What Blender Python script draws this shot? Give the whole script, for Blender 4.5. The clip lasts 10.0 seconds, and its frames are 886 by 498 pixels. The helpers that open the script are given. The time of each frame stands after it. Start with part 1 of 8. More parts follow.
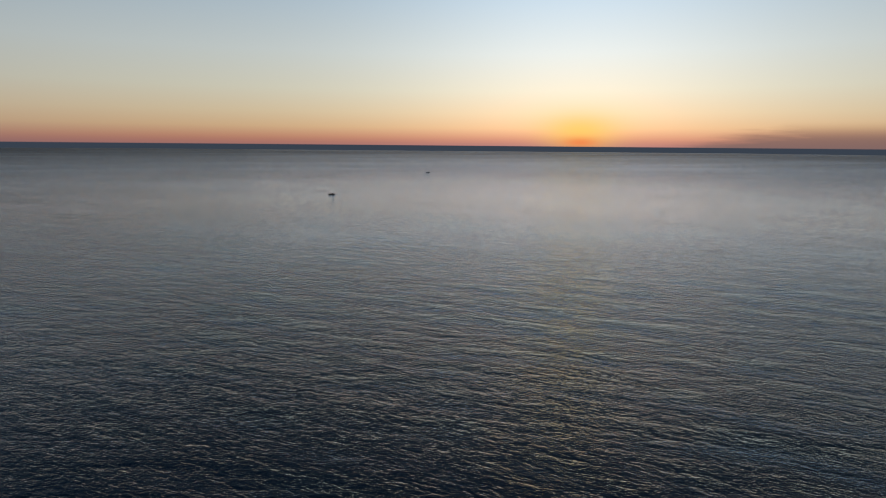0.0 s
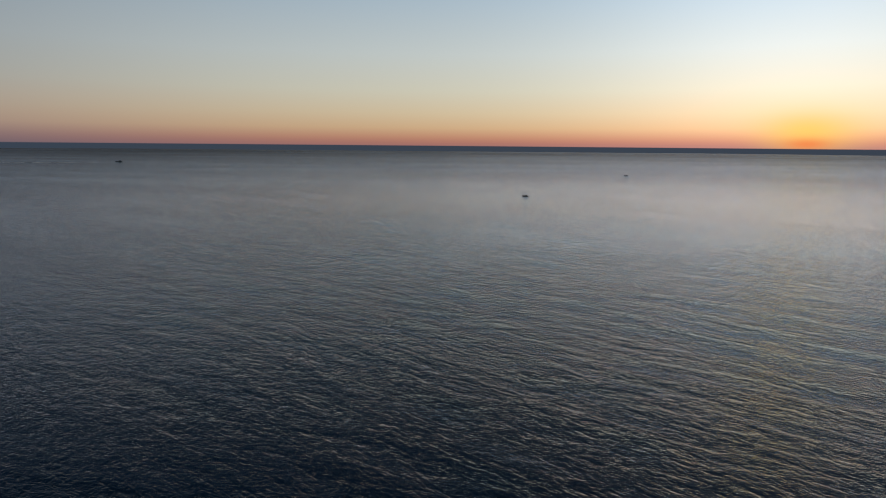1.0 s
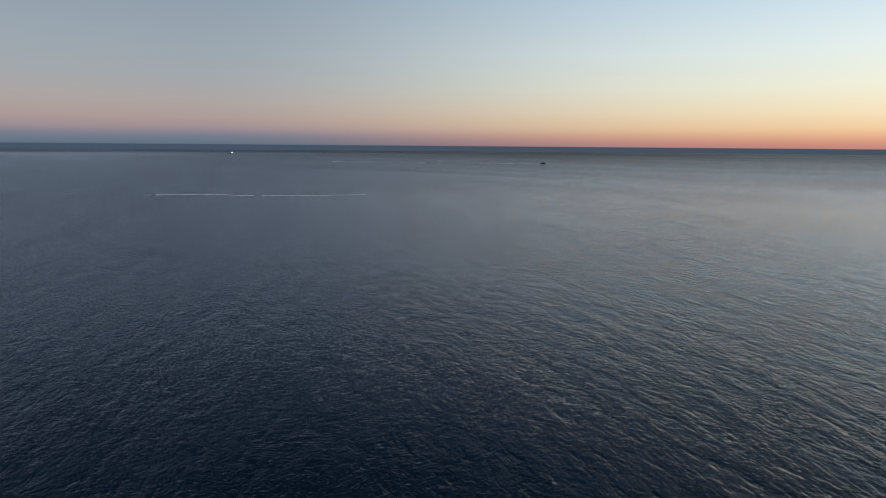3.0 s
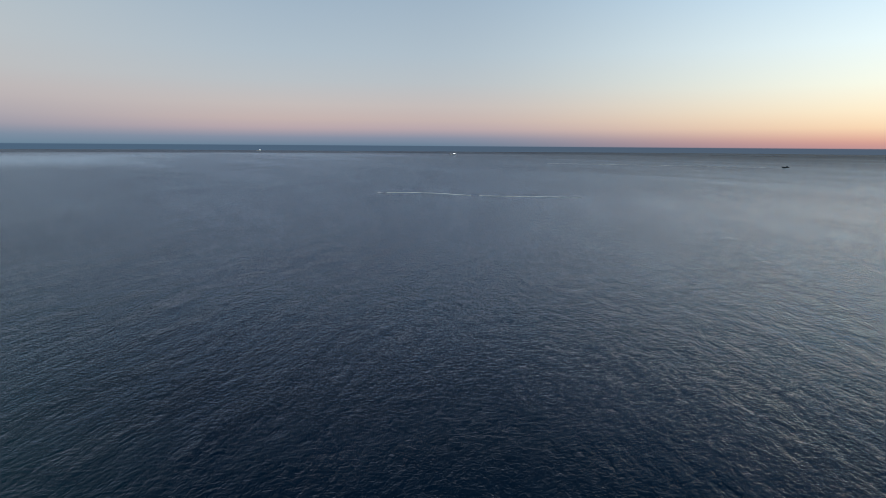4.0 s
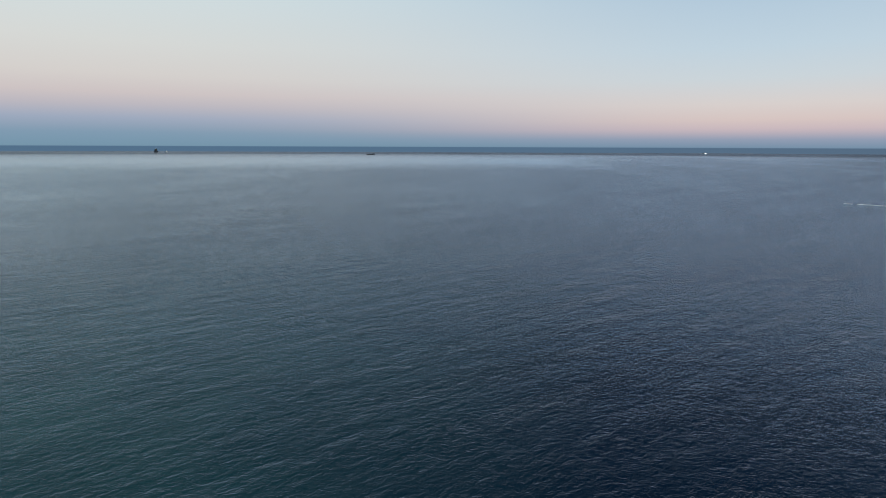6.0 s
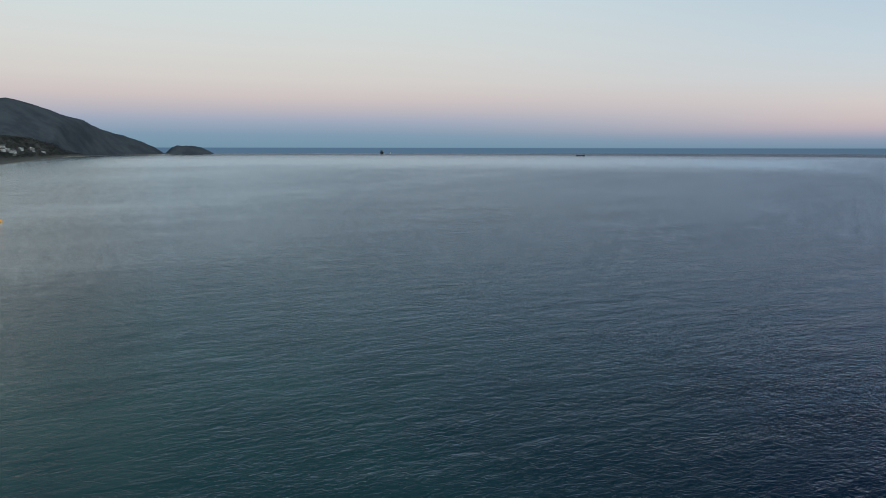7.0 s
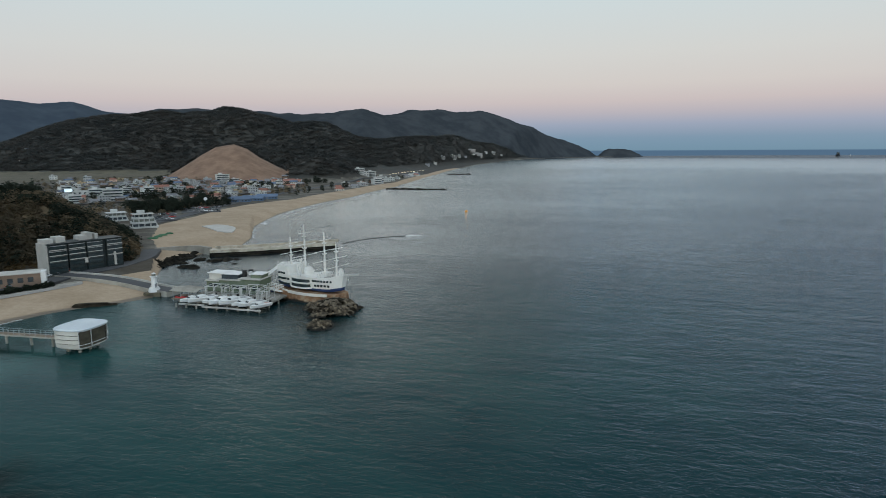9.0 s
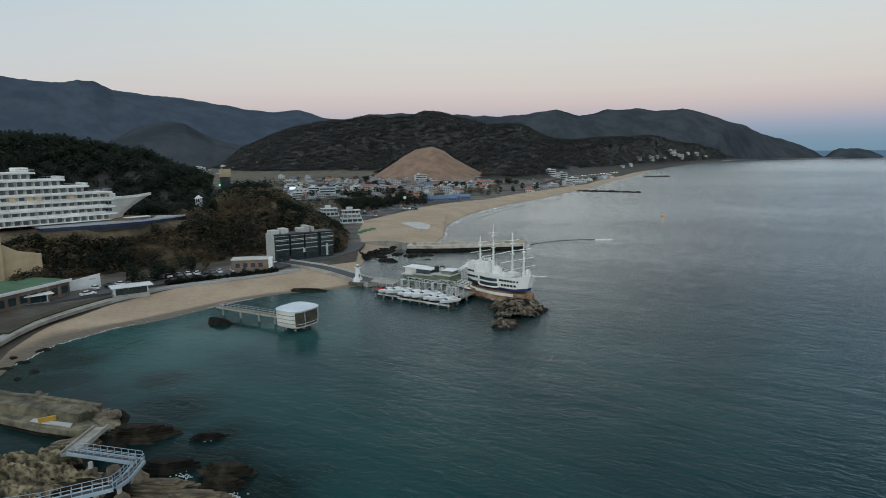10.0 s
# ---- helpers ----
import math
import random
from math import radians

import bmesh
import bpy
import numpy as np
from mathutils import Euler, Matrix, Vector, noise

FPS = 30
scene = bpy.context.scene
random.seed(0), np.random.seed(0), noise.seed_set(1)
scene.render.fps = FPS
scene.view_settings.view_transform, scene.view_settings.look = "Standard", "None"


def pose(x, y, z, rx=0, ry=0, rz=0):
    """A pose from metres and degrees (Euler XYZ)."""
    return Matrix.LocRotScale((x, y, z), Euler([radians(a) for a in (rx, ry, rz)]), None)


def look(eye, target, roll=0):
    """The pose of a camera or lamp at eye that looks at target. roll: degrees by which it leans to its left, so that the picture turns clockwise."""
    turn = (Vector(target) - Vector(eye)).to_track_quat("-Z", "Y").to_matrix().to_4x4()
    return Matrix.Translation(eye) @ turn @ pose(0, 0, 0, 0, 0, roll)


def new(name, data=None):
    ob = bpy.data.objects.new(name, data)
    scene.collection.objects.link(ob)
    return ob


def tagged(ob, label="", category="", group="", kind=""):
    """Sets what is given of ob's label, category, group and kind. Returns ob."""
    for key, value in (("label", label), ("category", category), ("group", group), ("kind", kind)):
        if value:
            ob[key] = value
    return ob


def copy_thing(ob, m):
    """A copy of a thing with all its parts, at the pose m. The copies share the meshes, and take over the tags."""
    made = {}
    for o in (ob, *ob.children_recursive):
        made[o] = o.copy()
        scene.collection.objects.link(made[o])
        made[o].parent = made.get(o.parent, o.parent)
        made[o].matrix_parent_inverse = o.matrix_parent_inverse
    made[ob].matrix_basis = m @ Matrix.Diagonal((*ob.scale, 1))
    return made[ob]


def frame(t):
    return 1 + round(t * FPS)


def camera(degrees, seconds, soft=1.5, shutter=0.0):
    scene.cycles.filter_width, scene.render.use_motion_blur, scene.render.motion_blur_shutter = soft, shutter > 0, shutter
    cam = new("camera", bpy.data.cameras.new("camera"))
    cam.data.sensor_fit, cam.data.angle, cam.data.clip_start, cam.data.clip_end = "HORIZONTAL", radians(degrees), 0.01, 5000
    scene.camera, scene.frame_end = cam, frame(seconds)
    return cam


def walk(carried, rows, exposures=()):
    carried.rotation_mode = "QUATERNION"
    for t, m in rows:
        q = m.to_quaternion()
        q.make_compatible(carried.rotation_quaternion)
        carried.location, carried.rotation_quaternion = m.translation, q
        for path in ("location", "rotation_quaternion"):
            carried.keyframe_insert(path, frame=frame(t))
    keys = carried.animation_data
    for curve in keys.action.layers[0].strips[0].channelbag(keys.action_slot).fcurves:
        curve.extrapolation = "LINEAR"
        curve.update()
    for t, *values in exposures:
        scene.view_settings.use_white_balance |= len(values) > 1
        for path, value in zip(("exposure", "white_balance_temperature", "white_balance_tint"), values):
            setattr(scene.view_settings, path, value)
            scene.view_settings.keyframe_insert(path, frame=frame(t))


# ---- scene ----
# A camera drone hovers over the bay and turns to its left, from the sunrise over the sea to the shore.
HEIGHT = 45.0
cam = camera(71.85, 10.0, soft=0.85, shutter=0.12)
# seconds, yaw to the left of +y, pitch, roll
PATH = [
    (0.0, 13.85, -9.63, 0.51),
    (0.5, 23.06, -9.61, 0.51),
    (1.0, 31.82, -9.60, 0.51),
    (1.5, 40.61, -9.60, 0.50),
    (2.0, 49.66, -9.59, 0.49),
    (2.5, 59.05, -9.59, 0.48),
    (3.0, 68.73, -9.59, 0.46),
    (3.5, 78.62, -9.58, 0.43),
    (4.0, 88.61, -9.58, 0.40),
    (4.5, 98.61, -9.57, 0.36),
    (5.0, 108.54, -9.55, 0.32),
    (5.5, 118.37, -9.53, 0.27),
    (6.0, 128.09, -9.50, 0.21),
    (6.5, 137.73, -9.46, 0.15),
    (7.0, 147.33, -9.41, 0.08),
    (7.5, 156.92, -9.35, -0.00),
    (8.0, 166.53, -9.28, -0.09),
    (8.5, 176.12, -9.19, -0.19),
    (9.0, 185.60, -9.08, -0.30),
    (9.5, 194.76, -8.96, -0.41),
    (10.0, 203.28, -8.83, -0.54),
]


def aim(yaw, pitch, roll):
    a, b = radians(yaw), radians(pitch)
    eye = Vector((0, 0, HEIGHT))
    return look(eye, eye + 10 * Vector((-math.sin(a) * math.cos(b), math.cos(a) * math.cos(b), math.sin(b))), roll)


walk(cam, [(t, aim(yaw, pitch, roll)) for t, yaw, pitch, roll in PATH],
     [(0.0, -1.32, 6550, 12), (1.0, -1.27, 6550, 12), (2.5, -0.85, 6500, 11), (3.4, -0.5, 6400, 9), (4.5, -0.05, 6250, 7), (5.5, 0.08, 6250, 6), (7.5, 0.04, 6250, 6), (10.0, 0.0, 6400, 8)])

# ---- sky, sun ----
SUN_AZ, SUN_EL = 1.5, 0.6


def lin(r, g, b, a=1.0):
    """A linear colour from the 0 to 255 values of a paint chart."""
    return tuple(((v / 255 / 12.92) if v < 11 else ((v / 255 + 0.055) / 1.055) ** 2.4) for v in (r, g, b)) + (a,)


def north(az, d):
    """The plan place d metres from the origin, az degrees to the left of +y."""
    return -math.sin(radians(az)) * d, math.cos(radians(az)) * d


class Nodes:
    """Short hand for a node tree."""

    def __init__(self, tree):
        self.tree = tree
        tree.nodes.clear()

    def add(self, kind, **values):
        n = self.tree.nodes.new(kind)
        if "attribute_name" in values:
            n.attribute_name = values["attribute_name"]
        if "blend_type" in values:
            n.blend_type = values["blend_type"]
        if "data_type" in values:
            n.data_type = values["data_type"]
        if "interpolation_type" in values:
            n.interpolation_type = values["interpolation_type"]
        if "operation" in values:
            n.operation = values["operation"]
        if "sky_type" in values:
            n.sky_type = values["sky_type"]
        if "sun_disc" in values:
            n.sun_disc = values["sun_disc"]
        if "sun_elevation" in values:
            n.sun_elevation = values["sun_elevation"]
        if "sun_rotation" in values:
            n.sun_rotation = values["sun_rotation"]
        if "use_clamp" in values:
            n.use_clamp = values["use_clamp"]
        if "vector_type" in values:
            n.vector_type = values["vector_type"]
        return n

    def link(self, a, b):
        self.tree.links.new(a, b)

    def put(self, socket, value):
        if isinstance(value, bpy.types.NodeSocket):
            self.link(value, socket)
        else:
            socket.default_value = value

    def math(self, op, a, b=0.0, c=0.0, clamp=False):
        n = self.add("ShaderNodeMath", operation=op, use_clamp=clamp)
        for s, v in zip(n.inputs, (a, b, c)):
            self.put(s, v)
        return n.outputs[0]

    def span(self, v, a, b, lo=0.0, hi=1.0):
        n = self.add("ShaderNodeMapRange", interpolation_type="SMOOTHSTEP")
        for s, w in zip(n.inputs, (v, a, b, lo, hi)):
            self.put(s, w)
        return n.outputs[0]

    def mix(self, f, a, b, blend="MIX"):
        n = self.add("ShaderNodeMix", data_type="RGBA", blend_type=blend)
        self.put(n.inputs[0], f), self.put(n.inputs[6], a), self.put(n.inputs[7], b)
        return n.outputs[2]

    def ramp(self, f, stops):
        n = self.add("ShaderNodeValToRGB")
        e = n.color_ramp.elements
        while len(e) < len(stops):
            e.new(0.5)
        for el, (p, col) in zip(e, stops):
            el.position, el.color = p, col
        self.put(n.inputs[0], f)
        return n.outputs[0]

    def noise(self, vec, scale, detail=3.0, rough=0.55, out=0):
        n = self.add("ShaderNodeTexNoise")
        if vec is not None:
            self.link(vec, n.inputs["Vector"])
        n.inputs["Scale"].default_value, n.inputs["Detail"].default_value, n.inputs["Roughness"].default_value = scale, detail, rough
        return n.outputs[out]

    def mapped(self, vec, scale=(1, 1, 1), turn=0.0):
        n = self.add("ShaderNodeMapping", vector_type="TEXTURE")
        self.link(vec, n.inputs["Vector"])
        n.inputs["Scale"].default_value, n.inputs["Rotation"].default_value = [1 / s for s in scale], (0, 0, radians(turn))
        return n.outputs[0]


world = bpy.data.worlds.new("dawn_sky")
scene.world = world
world.use_nodes = True
w = Nodes(world.node_tree)
way = w.add("ShaderNodeTexCoord").outputs["Generated"]
sep = w.add("ShaderNodeSeparateXYZ")
w.link(way, sep.inputs[0])
sx, sy, sz = sep.outputs
flat = w.math("SQRT", w.math("ADD", w.math("MULTIPLY", sx, sx), w.math("MULTIPLY", sy, sy)))
flat = w.math("MAXIMUM", flat, 0.001)
hx, hy = north(SUN_AZ, 1.0)
toward = w.math("DIVIDE", w.math("ADD", w.math("MULTIPLY", sx, hx), w.math("MULTIPLY", sy, hy)), flat)
side_az = w.math("DIVIDE", w.math("ADD", w.math("MULTIPLY", sx, hy), w.math("MULTIPLY", sy, -hx)), flat)  # + to the right of the sun
up = w.math("MAXIMUM", sz, 0.0)
sun_side = w.ramp(up, [(0.0, lin(186, 126, 114)), (0.006, lin(200, 134, 112)), (0.013, lin(216, 154, 120)), (0.028, lin(231, 192, 146)),
                       (0.05, lin(234, 211, 171)), (0.085, lin(230, 224, 198)), (0.14, lin(218, 224, 216)), (0.22, lin(190, 208, 216)),
                       (0.42, lin(184, 196, 202)), (0.65, lin(180, 190, 198)), (1.0, lin(165, 172, 178))])
abeam = w.ramp(up, [(0.0, lin(118, 140, 162)), (0.012, lin(146, 154, 174)), (0.026, lin(198, 179, 185)), (0.04, lin(212, 192, 189)),
                    (0.062, lin(213, 202, 200)), (0.098, lin(200, 206, 212)), (0.14, lin(190, 204, 216)), (0.22, lin(174, 193, 211)),
                    (0.42, lin(146, 164, 182)), (0.65, lin(165, 180, 194)), (1.0, lin(205, 212, 218))])
away = w.ramp(up, [(0.0, lin(118, 145, 164)), (0.02, lin(127, 152, 173)), (0.04, lin(153, 165, 186)), (0.058, lin(182, 177, 187)),
                   (0.075, lin(200, 188, 190)), (0.1, lin(208, 200, 198)), (0.145, lin(210, 208, 206)), (0.23, lin(204, 214, 217)),
                   (0.42, lin(208, 215, 218)), (0.65, lin(208, 215, 219)), (1.0, lin(205, 212, 218))])
sun_side = w.mix(1.0, sun_side, (1.72, 1.82, 1.95, 1.0), "MULTIPLY")
spread = w.math("DIVIDE", side_az, 0.32)
nearer = w.math("ADD", 1.0, w.math("MULTIPLY", w.math("EXPONENT", w.math("MULTIPLY", w.math("MULTIPLY", spread, spread), -1.0)), 0.62))
brighter = w.add("ShaderNodeCombineXYZ")
for s_ in brighter.inputs:
    w.link(nearer, s_)
sun_side = w.mix(1.0, sun_side, brighter.outputs[0], "MULTIPLY")
sky = w.mix(w.span(toward, 0.0, 0.96), abeam, sun_side)
sky = w.mix(w.span(toward, -0.15, -0.95), sky, away)
# the glow where the sun is about to rise
low = w.math("DIVIDE", w.math("SUBTRACT", sz, math.sin(radians(1.3))), 0.026)
off = w.math("DIVIDE", side_az, 0.055)
near = w.math("ADD", w.math("MULTIPLY", low, low), w.math("MULTIPLY", off, off))
ahead = w.math("GREATER_THAN", toward, 0.0)
glow = w.math("MULTIPLY", w.math("EXPONENT", w.math("MULTIPLY", near, -1.0)), ahead)
sky = w.mix(w.math("MULTIPLY", glow, 0.85), sky, (2.2, 1.5, 0.35, 1))
low2 = w.math("DIVIDE", w.math("SUBTRACT", sz, math.sin(radians(0.35))), 0.009)
off2 = w.math("DIVIDE", side_az, 0.03)
core = w.math("EXPONENT", w.math("MULTIPLY", w.math("ADD", w.math("MULTIPLY", low2, low2), w.math("MULTIPLY", off2, off2)), -1.0))
sky = w.mix(w.math("MULTIPLY", w.math("MULTIPLY", core, ahead), 0.8), sky, (2.2, 0.55, 0.16, 1))
# a low bank of cloud to the right of the glow
puff = w.noise(w.mapped(way, (6, 6, 60)), 2.0, 4.0)
top = w.math("ADD", w.math("MULTIPLY", w.math("SUBTRACT", side_az, 0.11), 0.17), w.math("MULTIPLY", w.math("SUBTRACT", puff, 0.5), 0.03))
bank = w.span(w.math("SUBTRACT", w.math("MINIMUM", top, 0.030), sz), -0.008, 0.02)
bank = w.math("MULTIPLY", w.math("MULTIPLY", bank, ahead), w.span(side_az, 0.08, 0.2))
sky = w.mix(w.math("MULTIPLY", bank, 0.8), sky, (0.46, 0.32, 0.30, 1))
# the open sea beyond the built sheet
sea_far = w.mix(w.span(toward, -1.0, 1.0), (0.088, 0.152, 0.235, 1), (0.098, 0.132, 0.186, 1))
sky = w.mix(w.span(sz, -0.0012, 0.0006), sea_far, sky)
nishita = w.add("ShaderNodeTexSky", sky_type="NISHITA", sun_disc=False, sun_elevation=radians(SUN_EL), sun_rotation=radians(-SUN_AZ))
sky_light = w.mix(w.math("MULTIPLY", w.span(sz, 0.0, 0.03), 0.03), sky, nishita.outputs[0])
back = w.add("ShaderNodeBackground")
w.link(sky_light, back.inputs[0])
back.inputs[1].default_value = 1.0
w.link(back.outputs[0], w.add("ShaderNodeOutputWorld").inputs[0])

sun = new("sun", bpy.data.lights.new("sun", "SUN"))
sun.data.energy, sun.data.angle, sun.data.color = 0.12, radians(60), (1.0, 0.74, 0.55)
a, b = radians(SUN_AZ), radians(2.0)
sun.matrix_world = look((0, 0, 300), (math.sin(a) * 100, -math.cos(a) * 100, 300 - 100 * math.tan(b)))

# ---- materials ----
def surface(name, paints, scale=1.0, rough=0.7, metal=0.0, grain=8.0, bump=0.2, depth=0.02, stretch=(1, 1, 1), shift=0.12, ior=1.45, tide=None, leaf=0.0):
    """A weathered surface: two or three paints mixed by stains, grain over them, and relief. Scales are per metre."""
    m = bpy.data.materials.new(name)
    m.use_nodes = True
    n = Nodes(m.node_tree)
    at = n.add("ShaderNodeTexCoord").outputs["Object"]
    at = n.mapped(at, stretch)
    stains, fine = n.noise(at, 0.35 * scale, 4.0, 0.6), n.noise(at, grain * scale, 3.0, 0.6)
    stops = [(0.3 + 0.4 * i / max(1, len(paints) - 1), p) for i, p in enumerate(paints)]
    col = n.ramp(stains, stops)
    col = n.mix(0.35, col, n.ramp(fine, [(0.25, (0.35, 0.35, 0.35, 1)), (0.75, (0.75, 0.75, 0.75, 1))]), "SOFT_LIGHT")
    if tide is not None:
        # weed and wet up to the high-water mark
        lift = n.add("ShaderNodeSeparateXYZ")
        n.link(n.add("ShaderNodeTexCoord").outputs["Object"], lift.inputs[0])
        col = n.mix(n.span(n.math("ADD", lift.outputs[2], n.math("MULTIPLY", n.math("SUBTRACT", stains, 0.5), 1.6)), tide + 0.35, tide - 0.35), col, (0.012, 0.011, 0.008, 1))
    rnd = n.add("ShaderNodeObjectInfo").outputs["Random"]
    hsv = n.add("ShaderNodeHueSaturation")
    n.link(col, hsv.inputs["Color"])
    n.put(hsv.inputs["Value"], n.math("ADD", 1.0 - shift, n.math("MULTIPLY", rnd, 2 * shift)))
    p = n.add("ShaderNodeBsdfPrincipled")
    n.link(hsv.outputs[0], p.inputs["Base Color"])
    p.inputs["Metallic"].default_value, p.inputs["IOR"].default_value = metal, ior
    n.put(p.inputs["Roughness"], n.math("ADD", rough - 0.08, n.math("MULTIPLY", fine, 0.16)))
    b = n.add("ShaderNodeBump")
    b.inputs["Strength"].default_value, b.inputs["Distance"].default_value = bump, depth
    n.link(n.math("ADD", fine, stains), b.inputs["Height"])
    n.link(b.outputs[0], p.inputs["Normal"])
    skin = p.outputs[0]
    if leaf:
        # thin leaves and twigs let part of the light through
        through_ = n.add("ShaderNodeBsdfTranslucent")
        n.link(hsv.outputs[0], through_.inputs["Color"])
        both = n.add("ShaderNodeMixShader")
        both.inputs[0].default_value = leaf
        n.link(p.outputs[0], both.inputs[1]), n.link(through_.outputs[0], both.inputs[2])
        skin = both.outputs[0]
    n.link(skin, n.add("ShaderNodeOutputMaterial").inputs[0])
    return m


def lamp_paint(name, colour, strength):
    m = bpy.data.materials.new(name)
    m.use_nodes = True
    p = m.node_tree.nodes["Principled BSDF"]
    p.inputs["Base Color"].default_value = colour
    p.inputs["Emission Color"].default_value, p.inputs["Emission Strength"].default_value = colour, strength
    return m


def glass(name, tint, rough=0.06):
    m = bpy.data.materials.new(name)
    m.use_nodes = True
    n = Nodes(m.node_tree)
    p = n.add("ShaderNodeBsdfPrincipled")
    at = n.add("ShaderNodeTexCoord").outputs["Object"]
    n.link(n.ramp(n.noise(at, 0.6), [(0.35, tuple(c * 0.6 for c in tint[:3]) + (1,)), (0.7, tint)]), p.inputs["Base Color"])
    p.inputs["Roughness"].default_value, p.inputs["IOR"].default_value = rough, 1.5
    n.link(p.outputs[0], n.add("ShaderNodeOutputMaterial").inputs[0])
    return m


SHIP_WHITE = surface("ship_white_paint", [(0.66, 0.645, 0.60, 1), (0.82, 0.81, 0.77, 1)], 0.6, 0.45, grain=6)
PLINTH = surface("rust_streaked_concrete", [(0.10, 0.055, 0.035, 1), (0.27, 0.145, 0.075, 1), (0.42, 0.32, 0.22, 1)], 1.2, 0.85, grain=4, bump=0.5, tide=0.75)
HOUSE_WHITE = surface("dull_white_render", [(0.40, 0.40, 0.38, 1), (0.60, 0.60, 0.57, 1)], 0.6, 0.7)
WHITE = surface("white_paint", [(0.62, 0.62, 0.60, 1), (0.78, 0.78, 0.77, 1)], 0.6, 0.5, grain=6)
CREAM = surface("cream_render", [(0.50, 0.47, 0.41, 1), (0.64, 0.61, 0.55, 1)], 0.6, 0.7)
GREY_WALL = surface("grey_render", [(0.30, 0.30, 0.30, 1), (0.42, 0.42, 0.41, 1)], 0.6, 0.75)
CONCRETE = surface("worn_concrete", [(0.16, 0.15, 0.13, 1), (0.30, 0.28, 0.24, 1), (0.36, 0.34, 0.30, 1)], 0.5, 0.85, bump=0.4)
PALE_CONCRETE = surface("pale_concrete", [(0.36, 0.35, 0.32, 1), (0.50, 0.48, 0.44, 1)], 0.5, 0.8)
ASPHALT = surface("asphalt", [(0.045, 0.046, 0.05, 1), (0.075, 0.076, 0.08, 1)], 0.3, 0.8)
BRICK = surface("brown_brick", [(0.15, 0.105, 0.078, 1), (0.24, 0.17, 0.125, 1)], 0.8, 0.85)
DARK_GLASS = glass("dark_glass", (0.035, 0.052, 0.056, 1))
WINDOW = glass("window_glass", (0.06, 0.075, 0.085, 1))
CURTAIN = glass("curtained_glass", (0.22, 0.23, 0.205, 1), 0.12)
DARK_METAL = surface("dark_metal", [(0.03, 0.035, 0.04, 1), (0.055, 0.06, 0.065, 1)], 0.6, 0.45, 0.5)
STEEL = surface("grey_steel", [(0.30, 0.32, 0.33, 1), (0.45, 0.46, 0.47, 1)], 0.8, 0.45, 0.6)
WOOD = surface("weathered_wood", [(0.16, 0.12, 0.09, 1), (0.28, 0.22, 0.16, 1)], 1.0, 0.8, stretch=(1, 6, 1))
TAN_WALL = surface("tan_render", [(0.36, 0.27, 0.16, 1), (0.48, 0.37, 0.23, 1)], 0.6, 0.8)
GREEN_ROOF = surface("green_roof_coating", [(0.05, 0.11, 0.06, 1), (0.085, 0.17, 0.095, 1)], 0.6, 0.7)
BLUE_ROOF = surface("blue_sheet_roof", [(0.06, 0.10, 0.17, 1), (0.11, 0.16, 0.24, 1)], 0.6, 0.55)
RED_ROOF = surface("red_tile_roof", [(0.20, 0.085, 0.06, 1), (0.30, 0.13, 0.095, 1)], 0.8, 0.75)
GREY_ROOF = surface("grey_roof", [(0.13, 0.13, 0.14, 1), (0.24, 0.24, 0.25, 1)], 0.6, 0.75)
NAVY = surface("navy_paint", [(0.015, 0.03, 0.10, 1), (0.03, 0.06, 0.16, 1)], 0.6, 0.5)
RED_PAINT = surface("red_paint", [(0.42, 0.03, 0.03, 1), (0.56, 0.06, 0.05, 1)], 0.6, 0.5)
ORANGE_PAINT = surface("orange_paint", [(0.60, 0.24, 0.03, 1), (0.72, 0.34, 0.06, 1)], 0.6, 0.55)
BLACK_RUBBER = surface("black_rubber", [(0.012, 0.012, 0.012, 1), (0.025, 0.025, 0.025, 1)], 1.0, 0.8)
ROCK_TAN = surface("tan_rock", [(0.04, 0.032, 0.024, 1), (0.15, 0.12, 0.082, 1), (0.30, 0.245, 0.165, 1)], 1.2, 0.85, grain=2.5, bump=0.8, depth=0.12)
ROCK_DARK = surface("wet_dark_rock", [(0.005, 0.005, 0.004, 1), (0.013, 0.012, 0.009, 1), (0.032, 0.027, 0.019, 1)], 1.2, 0.86, grain=2.5, bump=0.8, depth=0.12, ior=1.2)
FOAM = surface("sea_foam", [(0.32, 0.35, 0.35, 1), (0.62, 0.64, 0.64, 1)], 2.0, 0.8)
# needle colour lifted to stand in for haze and raised blacks
PINE = surface("pine_needles", [(0.026, 0.035, 0.027, 1), (0.050, 0.060, 0.043, 1)], 0.3, 0.9, grain=1.5, leaf=0.5, ior=1.1)
BARE = surface("bare_twigs", [(0.076, 0.070, 0.053, 1), (0.150, 0.121, 0.081, 1), (0.29, 0.215, 0.13, 1)], 0.11, 0.9, grain=3, leaf=0.5, ior=1.1)
SCRUB = surface("dry_scrub", [(0.12, 0.085, 0.045, 1), (0.21, 0.15, 0.08, 1)], 1.5, 0.9, grain=1.5, leaf=0.5, ior=1.1)
BARK = surface("bark", [(0.05, 0.038, 0.028, 1), (0.09, 0.07, 0.05, 1)], 3.0, 0.9)
# hill woods paled and greyed: distance haze is painted into both colours
HAZY_BROWN = surface("hazy_hill_twigs", [(0.076, 0.080, 0.079, 1), (0.096, 0.091, 0.084, 1), (0.116, 0.101, 0.088, 1)], 0.02, 0.95, grain=22, leaf=0.5, ior=1.1)
